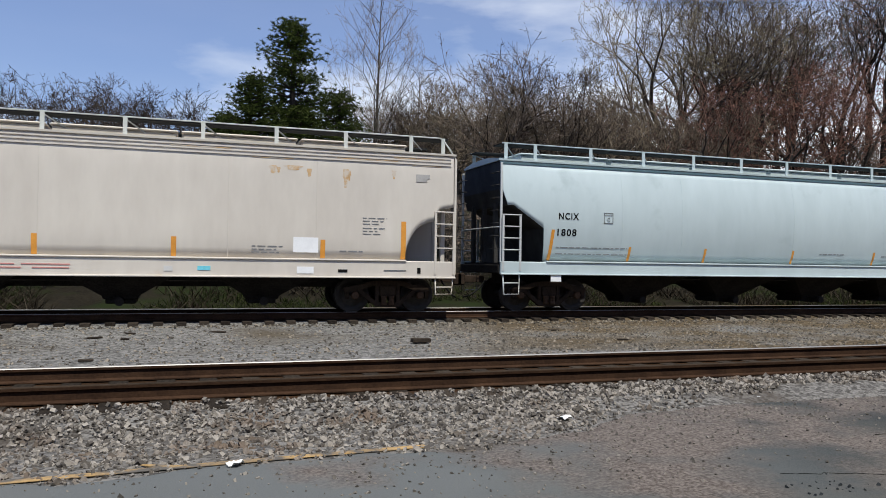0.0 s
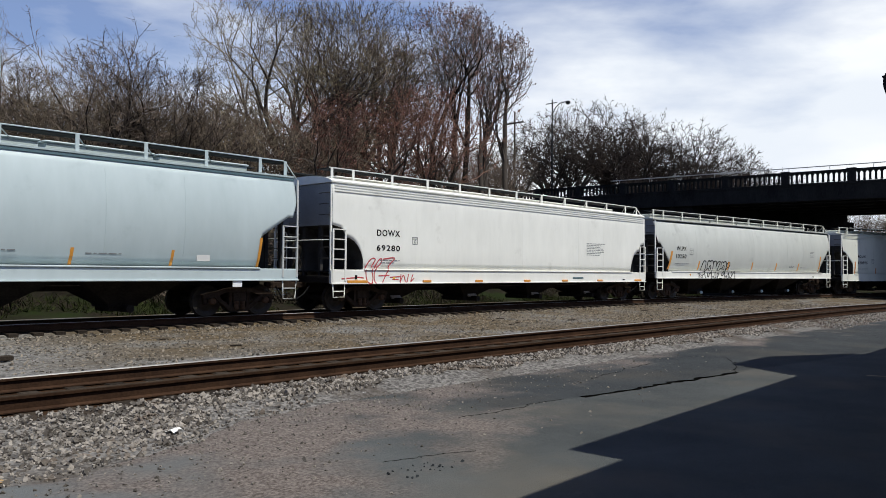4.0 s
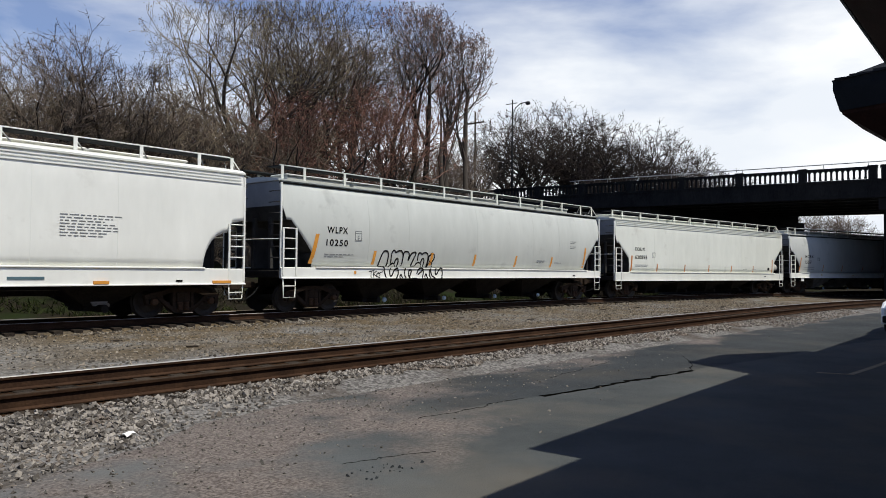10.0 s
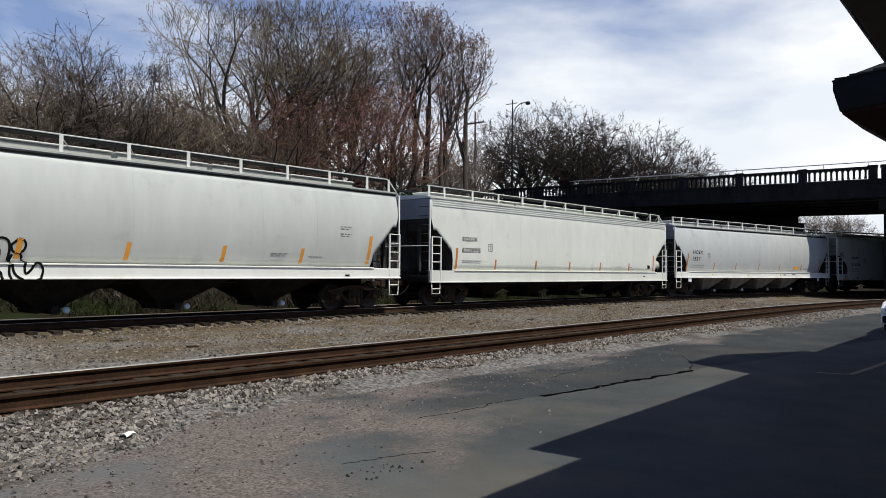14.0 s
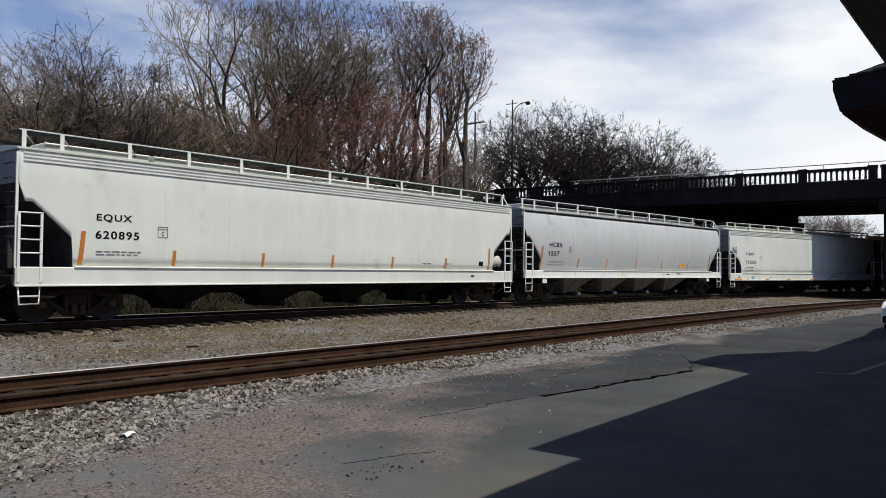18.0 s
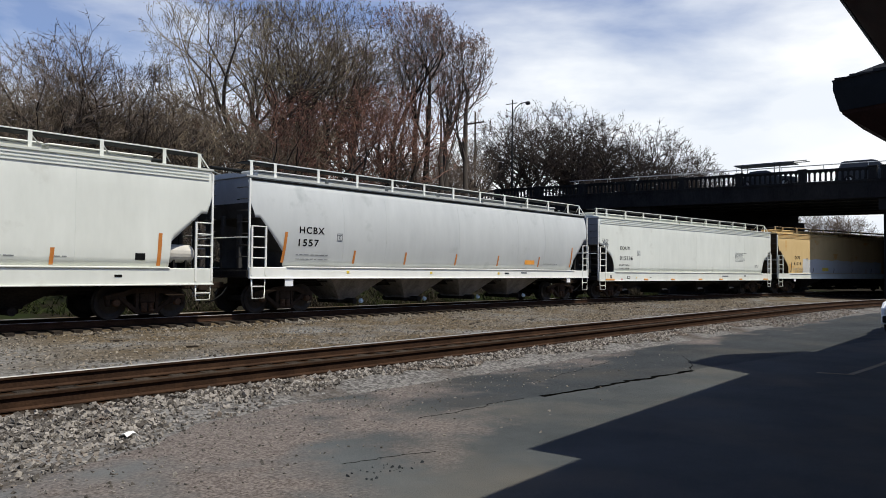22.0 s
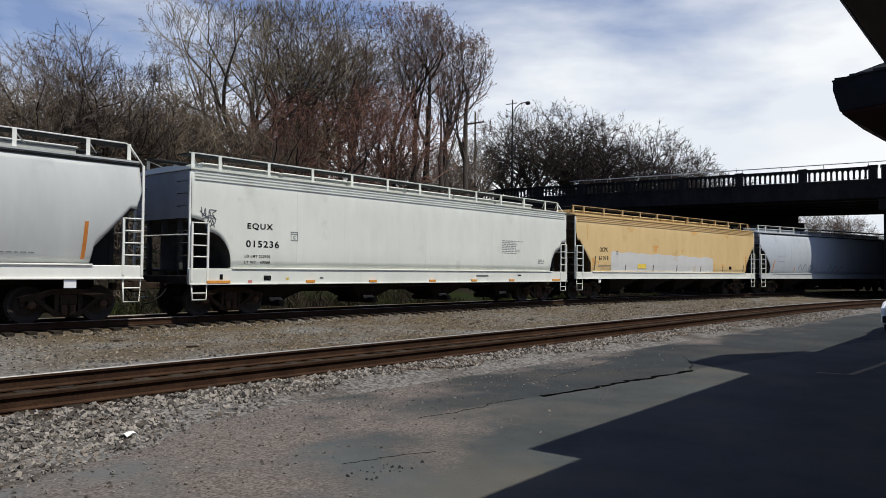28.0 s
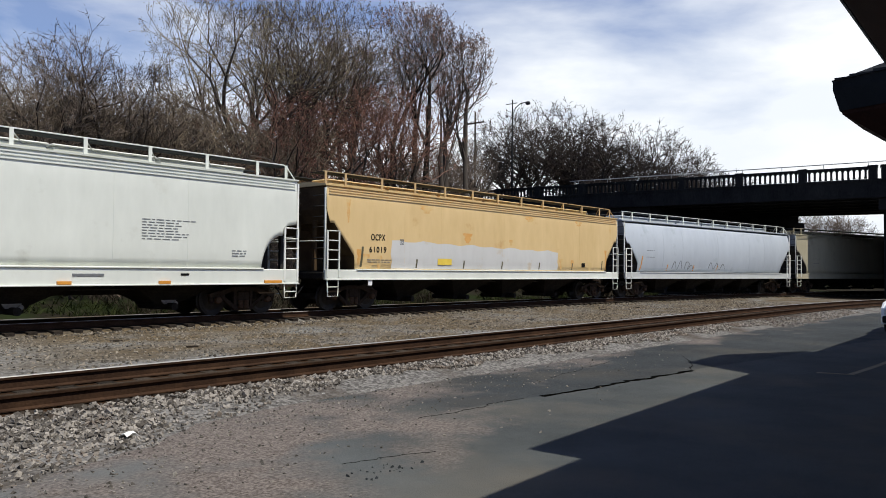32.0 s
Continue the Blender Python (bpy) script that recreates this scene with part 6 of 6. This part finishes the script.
YELLOW = car_paint("faded_yellow_paint", (0.58, 0.40, 0.18), (0.68, 0.49, 0.24), (0.5, 0.3, 0.12), (0.50, 0.28, 0.10), 0.8, (0.62, 0.75))
STEEL = car_paint("steel_blue_paint", (0.40, 0.43, 0.47), (0.47, 0.50, 0.54), (0.36, 0.39, 0.42))
TAN = car_paint("tan_paint", (0.34, 0.30, 0.21), (0.42, 0.37, 0.265), (0.28, 0.245, 0.17))
M["grey_patch"] = car_paint("grey_repaint", (0.50, 0.49, 0.47), (0.58, 0.57, 0.55), (0.50, 0.40, 0.28))
M["yellow_plate"] = material("yellow_plate", (0.65, 0.45, 0.05), (0.75, 0.55, 0.08), 4, 0.5)
M["rust_rail"] = material("rusty_rail_paint", (0.35, 0.22, 0.10), (0.55, 0.42, 0.25), 2, 0.8)
M["grate"] = material("roof_grating", (0.018, 0.02, 0.02), (0.05, 0.052, 0.052), 8, 0.8, 0.2)
# dark tone that holds the shade on slope sheets, braces and grab irons
M["shade_end"] = material("shade_end_sheet", (0.022, 0.021, 0.020), (0.070, 0.067, 0.063), 1.2, 0.8)

M["red_faded"] = material("faded_red", (0.45, 0.16, 0.14), (0.55, 0.25, 0.22), 6, 0.7)
M["gate_steel"] = material("gate_steel", (0.22, 0.21, 0.20), (0.36, 0.34, 0.32), 6, 0.8)
M["olive_tab"] = material("olive_tab", (0.06, 0.05, 0.025), (0.12, 0.10, 0.05), 4, 0.7)
M["rust_end"] = material("rusty_end_sheet", (0.035, 0.022, 0.012), (0.10, 0.065, 0.035), 1.2, 0.85)
# car paint darkened to its shaded tone on the end walls
M["end_sheet"] = material("half_shade_end_sheet", (0.20, 0.205, 0.21), (0.30, 0.305, 0.31), 1.2, 0.7)
M["smudge"] = material("grey_smudge", (0.30, 0.29, 0.28), (0.42, 0.40, 0.38), 5, 0.8)
M["deep_orange"] = material("deep_orange_tab", (0.40, 0.13, 0.02), (0.55, 0.20, 0.035), 4, 0.5)
M["pocket_grey"] = material("dusty_pocket", (0.10, 0.097, 0.092), (0.30, 0.29, 0.275), 1.4, 0.85, 0, 0.2, 12, 0.4)
M["tank_paint"] = material("tank_paint", (0.42, 0.39, 0.34), (0.55, 0.52, 0.46), 2, 0.6)
M["orange_wear"] = material("orange_wear", (0.55, 0.26, 0.06), (0.66, 0.36, 0.11), 2.5, 0.7, patch=(0.62, 0.44, 0.20), patch_scale=1.6, patch_at=(0.45, 0.60))
# near-black tone for the shade on the pale blue car's end wall
M["deep_shade_end"] = material("deep_shade_end_sheet", (0.020, 0.022, 0.026), (0.065, 0.068, 0.075), 1.2, 0.8)
M["rust_stain"] = material("rust_stain", (0.44, 0.27, 0.12), (0.56, 0.39, 0.22), 3, 0.85, patch=(0.52, 0.45, 0.37), patch_scale=5.0, patch_at=(0.46, 0.58))


def tabs(xs, za, zb, wd, first=None, last=None, lean=0.04):
    """Reflector tabs along the lower side, with taller ones at the ends."""
    out = [(x, za, zb, lean * 0.6, wd) for x in xs]
    if first:
        out.append((first[0], za, first[1], lean * 2, wd * 1.2))
    if last:
        out.append((last[0], za, last[1], lean, wd * 1.1))
    return out


def traced(lines, kx, x0, kz, z0):
    """Strokes from a sketch grid to metres on a car's side."""
    return [[(x0 + kx * a, z0 - kz * b) for a, b in pts] for pts in lines]


# bubble letters of the graffiti, sketched on a grid
LETTERS = [[(-5.63, 1.52), (-5.59, 1.71), (-5.52, 1.92), (-5.43, 2.05), (-5.34, 2.08), (-5.23, 2.05), (-5.18, 1.91), (-5.18, 1.72), (-5.2, 1.52)], [(-5.58, 1.5), (-5.52, 1.46), (-5.46, 1.29), (-5.4, 1.12)], [(-5.2, 1.5), (-5.21, 1.34), (-5.18, 1.19), (-5.1, 1.19), (-4.99, 1.37), (-4.87, 1.46), (-4.77, 1.37), (-4.79, 1.2), (-4.92, 1.09)], [(-5.0, 1.65), (-5.02, 1.91), (-4.99, 2.05), (-4.9, 2.11), (-4.8, 2.04), (-4.68, 2.09), (-4.53, 2.1), (-4.43, 2.0), (-4.4, 1.83), (-4.42, 1.54)], [(-4.81, 1.61), (-4.78, 1.75), (-4.69, 1.82), (-4.63, 1.73), (-4.64, 1.51)], [(-5.1, 1.51), (-4.99, 1.6), (-4.9, 1.64), (-4.77, 1.59), (-4.71, 1.51)], [(-4.72, 1.1), (-4.63, 1.23), (-4.59, 1.19), (-4.59, 1.1)], [(-4.42, 1.51), (-4.43, 1.32), (-4.4, 1.09)]]
LETTERS += [[(-4.4, 1.86), (-4.38, 2.02), (-4.28, 2.08), (-4.14, 2.06), (-4.08, 1.96), (-4.1, 1.74), (-4.01, 1.94), (-3.9, 2.04), (-3.72, 2.05), (-3.81, 1.82), (-3.92, 1.57)], [(-4.21, 1.09), (-4.21, 1.3), (-4.18, 1.39), (-4.06, 1.38), (-4.14, 1.19), (-4.19, 1.09)], [(-3.93, 1.56), (-3.7, 1.57), (-3.61, 1.66), (-3.48, 1.68), (-3.36, 1.61), (-3.34, 1.53)], [(-3.77, 1.25), (-3.67, 1.44), (-3.53, 1.48), (-3.45, 1.4), (-3.59, 1.3), (-3.7, 1.23)], [(-3.42, 1.45), (-3.4, 1.26), (-3.51, 1.09)], [(-4.06, 1.09), (-3.8, 1.09)]]
LETTERS += [[(-3.58, 1.75), (-3.59, 1.95), (-3.53, 2.05), (-3.43, 2.03), (-3.37, 1.99), (-3.29, 2.05), (-3.14, 2.06), (-3.03, 1.97), (-3.01, 1.77), (-3.03, 1.53)], [(-3.39, 1.68), (-3.35, 1.81), (-3.28, 1.84), (-3.22, 1.76), (-3.22, 1.53)], [(-3.35, 1.09), (-3.28, 1.23), (-3.23, 1.25), (-3.2, 1.09)], [(-3.03, 1.51), (-3.05, 1.28), (-3.01, 1.09)]]
LETTERS += [[(-2.89, 1.98), (-2.8, 2.05), (-2.69, 2.01), (-2.65, 1.9), (-2.7, 1.77), (-2.83, 1.72), (-2.94, 1.77), (-2.97, 1.9), (-2.89, 1.98)], [(-2.86, 1.75), (-2.76, 1.7), (-2.71, 1.54), (-2.71, 1.36), (-2.68, 1.23), (-2.57, 1.31), (-2.46, 1.48), (-2.34, 1.44), (-2.29, 1.29), (-2.34, 1.13), (-2.43, 1.08)], [(-2.94, 1.68), (-2.99, 1.51), (-2.95, 1.28), (-2.86, 1.15), (-2.74, 1.08)]]
SMALL_TAG = [[(-6.25, 1.33), (-6.02, 1.37)], [(-6.13, 1.34), (-6.15, 1.13)], [(-5.99, 1.42), (-6.04, 1.13)], [(-5.85, 1.36), (-6.0, 1.26), (-5.85, 1.15)], [(-5.79, 1.29), (-5.86, 1.22), (-5.84, 1.15), (-5.75, 1.13), (-5.7, 1.22), (-5.74, 1.29), (-5.79, 1.29)], [(-5.88, 1.24), (-5.57, 1.33)]]
RED_TAG = traced([
    [(37, 105), (65, 55), (95, 28), (120, 35), (100, 70), (85, 110), (95, 160), (80, 195), (55, 190), (40, 150), (37, 105)], [(110, 105), (140, 50), (165, 28), (175, 45), (150, 80), (110, 105), (105, 160), (115, 200)],
    [(185, 32), (280, 22), (240, 70), (200, 140), (170, 195)], [(140, 145), (230, 142)], [(235, 155), (320, 150)], [(255, 170), (310, 170)], [(330, 135), (320, 190), (350, 140), (370, 190)], [(395, 130), (385, 185)], [(435, 135), (415, 185), (445, 160)], [(-150, 165), (-80, 160), (-20, 155), (20, 160)],
], 0.0055, -8.78, 0.0050, 1.92)
GREY_TAG = traced([[(0, 0), (10, 50), (25, 5), (30, 60)], [(20, 30), (45, 60), (50, 15), (62, 62), (35, 95), (55, 70)], [(50, 12), (95, 14), (72, 30), (90, 70), (65, 90), (80, 40)], [(-8, 20), (30, 48), (75, 55)], [(30, 100), (45, 62), (58, 100), (72, 65), (84, 102)], [(5, 62), (60, 40), (95, 60)]], 0.0052, -9.66, 0.0056, 3.14)
SEAMS = [-6.2, -4.15, 0.0, 4.15, 6.3]
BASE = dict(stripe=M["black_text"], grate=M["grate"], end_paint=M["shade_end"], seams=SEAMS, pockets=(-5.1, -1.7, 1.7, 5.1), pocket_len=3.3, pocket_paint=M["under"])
SPECS = [
    dict(BASE, label="cream covered hopper car with rust streaks and a white patch", shape="flat", cut="arc", long=0.0, end_paint=CREAM, sill=(0.93, 1.40), paint=CREAM, rail=GREY, ladder=CREAM,
         tabs=tabs((-6.0, -3.0, -0.06, 2.91, 6.47), 1.41, 1.88, 0.06, None, (8.58, 2.40), 0.0),
         print=[(7.49, 2.46, 3, 0.64), (7.49, 2.2, 3, 0.6), (4.72, 1.69, 3, 0.75), (6.9, 1.6, 1, 0.6)], plates=[(6.04, 1.74, 0.31, 0.19, "white_plate"), (6.03, 1.11, 0.21, 0.085, "white_plate"), (3.61, 1.135, 0.15, 0.05, "cyan"), (6.98, 1.10, 0.12, 0.035, "black_text"), (2.8, 1.12, 0.10, 0.06, "grey_patch"), (-0.85, 1.19, 0.42, 0.012, "red_faded"), (0.2, 1.19, 0.5, 0.012, "red_faded"), (-0.8, 1.11, 0.5, 0.012, "red_faded"), (0.3, 1.11, 0.38, 0.012, "red_faded"), (8.35, 1.12, 0.30, 0.012, "dim_text"), (9.0, 1.12, 0.045, 0.075, "black_text"), (5.2, 3.885, 0.5, 0.010, "rust_stain"), (7.6, 3.975, 0.8, 0.010, "rust_stain"), (8.8, 4.065, 0.5, 0.010, "rust_stain"), (3.5, 4.065, 0.7, 0.010, "rust_stain"), (9.2, 3.885, 0.4, 0.010, "rust_stain"), (9.09, 3.60, 0.19, 0.055, "smudge"), (9.06, 3.50, 0.15, 0.045, "smudge")],
         rust=[(7.03, 3.22, 3.70, 0.09), (7.12, 3.40, 3.66, 0.05), (6.1, 3.45, 3.66, 0.07), (5.2, 3.5, 3.70, 0.10), (5.34, 3.52, 3.66, 0.05), (5.7, 3.6, 3.72, 0.25), (8.3, 3.5, 3.72, 0.06)]),
    dict(BASE, label="pale blue covered hopper car with dark roof stripe", shape="round", long=0.0, cut="diag", sill=(1.05, 1.43), paint=ICE, corner=0.92, end_sheet=M["deep_shade_end"], rail=ICE, ladder=LILAC, stripe=M["teal_stripe"],
         marks=("NCIX", "1808"), mark_boxes=[(-8.26, -7.63, 2.60, 2.79), (-8.29, -7.69, 2.14, 2.34)], tabs=tabs((-5.93, -3.3, 0.01, 3.35, 5.97), 1.45, 1.87, 0.04, (-8.5, 2.31), (8.68, 2.30)),
         print=[(-8.3, 1.82, 1, 2.3), (-8.3, 1.64, 1, 2.3), (1.1, 1.78, 1, 1.0), (3.7, 1.74, 1, 0.9)], squares=[(-6.67, 2.68, 0.15)], plates=[(-8.35, 0.97, 0.16, 0.11, "white_plate"), (7.9, 0.95, 0.15, 0.08, "white_plate"), (6.9, 1.70, 0.2, 0.11, "grey_patch")]),
    dict(BASE, label="white covered hopper car with red spray tags on its sill", shape="flat", rise=1.7, cut="arc", sill=(0.93, 1.42), paint=WHITE, rail=WHITE, ladder=WHITE, marks=("DOWX", "69280"), mark_boxes=[(-8.06, -6.99, 2.54, 2.76), (-8.07, -6.99, 2.04, 2.24)],
         print=[(4.82, 2.7, 8, 1.6), (-7.9, 1.72, 2, 0.9)], squares=[(-6.26, 2.43, 0.13)], sill_tabs=[(-8.95, 0.42), (-5.7, 0.2), (-2.83, 0.2), (0.23, 0.2), (2.97, 0.2), (5.85, 0.2), (9.4, 0.3)], plates=[(4.05, 1.12, 0.42, 0.035, "teal_stripe"), (8.05, 1.04, 0.10, 0.025, "black_text"), (-7.3, 1.12, 0.05, 0.03, "yellow_plate"), (-9.0, 1.15, 0.045, 0.07, "black_text")], pockets=(-6.3, -2.1, 2.1, 6.3), pocket_len=3.6, gate=True, strokes=[(q, 0.019, "red_spray") for q in RED_TAG]),
    dict(BASE, label="light grey covered hopper car with black outlined graffiti", shape="round", cut="diag", sill=(1.10, 1.48), paint=GREY, rail=OFFWHITE, ladder=WHITE, sill_paint=WHITE, marks=("WLPX", "10250"), mark_boxes=[(-8.14, -7.22, 2.60, 2.82), (-8.16, -7.20, 2.18, 2.40)],
         tabs=tabs((-5.92, -2.84, -0.15, 2.78, 5.69), 1.58, 2.06, 0.065, (-8.75, 2.55), (8.66, 2.57), 0.10), print=[(-8.2, 1.9, 2, 1.3), (7.31, 2.84, 2, 0.5), (7.31, 2.6, 2, 0.5), (4.5, 1.88, 2, 0.7), (6.0, 1.8, 1, 0.6)], squares=[(-6.72, 2.56, 0.16)], plates=[(-6.9, 1.3, 0.05, 0.05, "orange"), (7.6, 1.2, 0.1, 0.03, "black_text")], cap=M["cap_blue"],
         strokes=[(q, 0.029, "black_text") for q in LETTERS] + [(q, 0.015, "black_text") for q in SMALL_TAG]),
    dict(BASE, tab_mat=M["deep_orange"], label="off-white covered hopper car with black numbers", shape="flat", cut="diag", sill=(0.93, 1.42), paint=OFFWHITE, corner=0.72, rail=OFFWHITE, ladder=WHITE, marks=("EQUX", "620895"), mark_boxes=[(-8.1, -7.15, 2.55, 2.76), (-8.12, -6.95, 2.12, 2.33)],
         tabs=tabs((-5.93, -2.95, -0.13, 2.74, 5.73), 1.45, 1.87, 0.05, (-8.5, 2.30), (8.55, 2.34)), print=[(-8.1, 1.8, 2, 1.2), (4.4, 1.66, 1, 0.5), (5.2, 1.2, 1, 0.5), (5.8, 1.66, 1, 0.3)], squares=[(-6.27, 2.36, 0.15)], plates=[(8.02, 1.69, 0.14, 0.09, "black_text"), (7.4, 1.18, 0.1, 0.03, "black_text")], tank=True),
    dict(BASE, pocket_paint=M["pocket_grey"], tab_mat=M["deep_orange"], label="cool white covered hopper car with orange reflector tabs", shape="round", cut="diag", sill=(1.10, 1.48), paint=LILAC, rail=WHITE, ladder=WHITE, sill_paint=WHITE, marks=("HCBX", "1557"), mark_boxes=[(-8.12, -7.08, 2.54, 2.76), (-8.14, -7.30, 2.13, 2.36)],
         tabs=tabs((-5.68, -3.1, -0.15, 2.69, 5.85), 1.60, 2.05, 0.045, (-8.72, 2.56), (8.66, 2.55)), print=[(-8.2, 1.86, 1, 1.35), (-8.2, 1.72, 1, 1.35), (6.3, 1.74, 1, 1.2)], squares=[(-6.4, 2.48, 0.12)], plates=[(5.13, 1.82, 0.38, 0.12, "orange"), (-6.05, 1.31, 0.06, 0.045, "yellow_plate"), (-1.75, 1.30, 0.06, 0.045, "yellow_plate"), (2.6, 1.29, 0.06, 0.045, "yellow_plate"), (4.5, 1.33, 0.22, 0.03, "grey_text"), (-8.55, 1.02, 0.16, 0.16, "white_plate"), (8.3, 1.0, 0.15, 0.12, "white_plate"), (3.2, 1.3, 0.15, 0.03, "black_text")], cap=M["cap_blue"]),
    dict(BASE, label="bone white covered hopper car with small orange sill reflectors", shape="flat", cut="arc", sill=(0.93, 1.42), paint=BONE, rail=BONE, ladder=WHITE, marks=("EQUX", "015236", "LD LMT 220700", "LT WT   63300"), mark_boxes=[(-8.09, -7.15, 2.56, 2.77), (-8.13, -6.91, 2.04, 2.25), (-8.17, -7.24, 1.73, 1.81), (-8.17, -7.24, 1.55, 1.63)],
         print=[(4.93, 2.70, 8, 1.6), (7.75, 1.92, 3, 0.55)], squares=[(-6.31, 2.43, 0.14)], sill_tabs=[(-9.1, 0.38), (-5.68, 0.17), (-2.87, 0.17), (0.32, 0.17), (2.9, 0.17), (5.58, 0.17), (9.2, 0.32)], plates=[(-7.37, 1.12, 0.13, 0.07, "black_text"), (-7.37, 1.12, 0.10, 0.045, "white_plate"), (-9.0, 1.15, 0.05, 0.075, "black_text"), (-8.0, 1.01, 0.07, 0.045, "red_faded"), (-6.6, 1.1, 0.05, 0.03, "yellow_plate"), (-5.2, 1.12, 0.07, 0.03, "grey_text"), (3.5, 1.2, 0.4, 0.035, "grey_text"), (6.2, 1.22, 0.13, 0.03, "black_text")], pockets=(-6.3, -2.1, 2.1, 6.3), pocket_len=3.6, gate=True, strokes=[(q, 0.014, "dim_text") for q in GREY_TAG]),
    dict(BASE, tab_mat=M["olive_tab"], label="faded yellow covered hopper car with a grey repainted band", shape="flat", cut="diag", sill=(1.05, 1.42), paint=YELLOW, rail=M["rust_rail"], ladder=BONE, end_paint=M["rust_end"], end_sheet=M["rust_end"], rust_mat=M["orange_wear"], marks=("OCPX", "61019"), mark_boxes=[(-7.93, -7.22, 2.43, 2.66), (-8.01, -7.16, 2.0, 2.22)], sill_paint=BONE,
         tabs=tabs((-5.55, -2.74, -0.14, 2.73, 5.6), 1.48, 1.80, 0.04, (-8.4, 2.2), (8.5, 1.95)), print=[(-8.1, 1.75, 2, 1.2)], squares=[(-6.36, 2.42, 0.10)], band=(-6.9, 4.3, 1.45, 2.47), plates=[(-3.92, 1.73, 0.42, 0.12, "yellow_plate"), (6.66, 1.72, 0.16, 0.10, "black_text"), (-8.0, 0.95, 0.1, 0.1, "white_plate")],
         rust=[(-8.12, 1.44, 1.62, 0.42), (-8.25, 1.44, 1.95, 0.26), (-8.5, 1.5, 2.1, 0.10), (-7.5, 1.44, 1.9, 0.14), (4.6, 1.45, 2.0, 0.16), (-2.5, 2.5, 2.9, 0.3), (0.5, 2.5, 2.75, 0.15), (8.9, 1.5, 2.5, 0.10), (7.3, 1.45, 1.85, 0.22), (5.6, 1.45, 1.95, 0.14), (-9.0, 3.0, 3.8, 0.10), (9.4, 3.1, 3.9, 0.09), (-5.0, 3.55, 3.85, 0.4), (2.0, 3.6, 3.86, 0.5), (6.2, 3.62, 3.86, 0.35)]),
    dict(BASE, label="steel blue covered hopper car with faded graffiti", shape="round", cut="diag", sill=(1.05, 1.42), paint=STEEL, rail=BONE, ladder=WHITE, sill_paint=LILAC, print=[(-7.9, 2.62, 1, 0.8), (-7.9, 2.25, 1, 0.8)], tabs=tabs((-5.7, -2.8, 0.0), 1.5, 1.85, 0.04, (-8.4, 2.3)),
         strokes=[(q, 0.022, "grey_text") for q in traced([[(0, 60), (20, 10), (45, 60), (70, 5), (90, 60)], [(110, 60), (120, 15), (150, 20), (140, 60), (170, 30), (190, 60)], [(330, 60), (350, 10), (380, 55), (410, 15), (440, 60), (470, 20), (500, 60)]], 0.0125, -5.2, 0.0095, 2.15)]),
    dict(BASE, label="tan covered hopper car under the road bridge", shape="flat", cut="diag", sill=(1.05, 1.42), paint=TAN, rail=TAN, ladder=BONE, print=[(-7.9, 2.5, 1, 0.9), (-7.9, 2.15, 1, 0.8)]),
]
CENTRES = [-76.25, -54.90, -33.57, -11.98, 10.05, 31.55, 53.16, 74.55, 95.8, 117.1]
CARS = [hopper_car(s) for s in SPECS]
# metres that the train has run at each time, counted from 20 s
RUN = [(0, -73.12), (1, -69.59), (2, -66.08), (3, -62.56), (3.5, -60.82), (5.5, -53.72), (6.5, -50.0), (7.5, -46.23), (8.5, -42.62), (9.5, -38.97), (11, -33.37), (12.5, -27.79), (14, -22.24), (14.5, -20.4), (16.5, -12.84), (17.5, -9.15), (18.5, -5.48), (19.5, -1.82), (20.5, 1.93), (21.5, 5.72), (22.5, 9.5), (23.5, 13.37), (24.5, 17.25), (25.5, 21.13), (27.5, 29.18), (28.5, 33.29), (29.5, 37.44), (30.5, 41.46), (31, 43.48), (32, 47.6)]


def run_at(t):
    for (a, p), (b, q) in zip(RUN, RUN[1:]):
        if t <= b:
            return p + (q - p) * (t - a) / (b - a)
    return RUN[-1][1]


def car_pose(centre, t):
    s = centre - run_at(t)
    xa, ya, _ = along(s - 8.15)
    xb, yb, _ = along(s + 8.15)
    return pose((xa + xb) / 2, (ya + yb) / 2, 0, 0, 0, math.degrees(math.atan2(yb - ya, xb - xa)))


def motions():
    times = [i * 0.5 for i in range(65)]
    for car, c in zip(CARS, CENTRES):
        walk(car, [(t, car_pose(c, t)) for t in times])
    spin = [(0.16 * i, run_at(0.16 * i)) for i in range(201)]
    for k, ws in enumerate(WHEELSETS):
        x, y, z = ws.location
        walk(ws, [(t, pose(x, y, z) @ Matrix.Rotation(-(d + 73.12) / 0.457, 4, "Y")) for t, d in spin])

    for car, t0 in zip(PASSING, (22.24, 24.74, 21.72)):
        rows = []
        for i in range(65):
            t = 0.5 * i
            y = min(120.0, max(-50.0, 16 - 14.1 * (t - t0)))
            rows.append((t, pose(63, y, 7.952 + bridge_z(y), 0, 0, -90)))
        walk(car, rows)


motions()
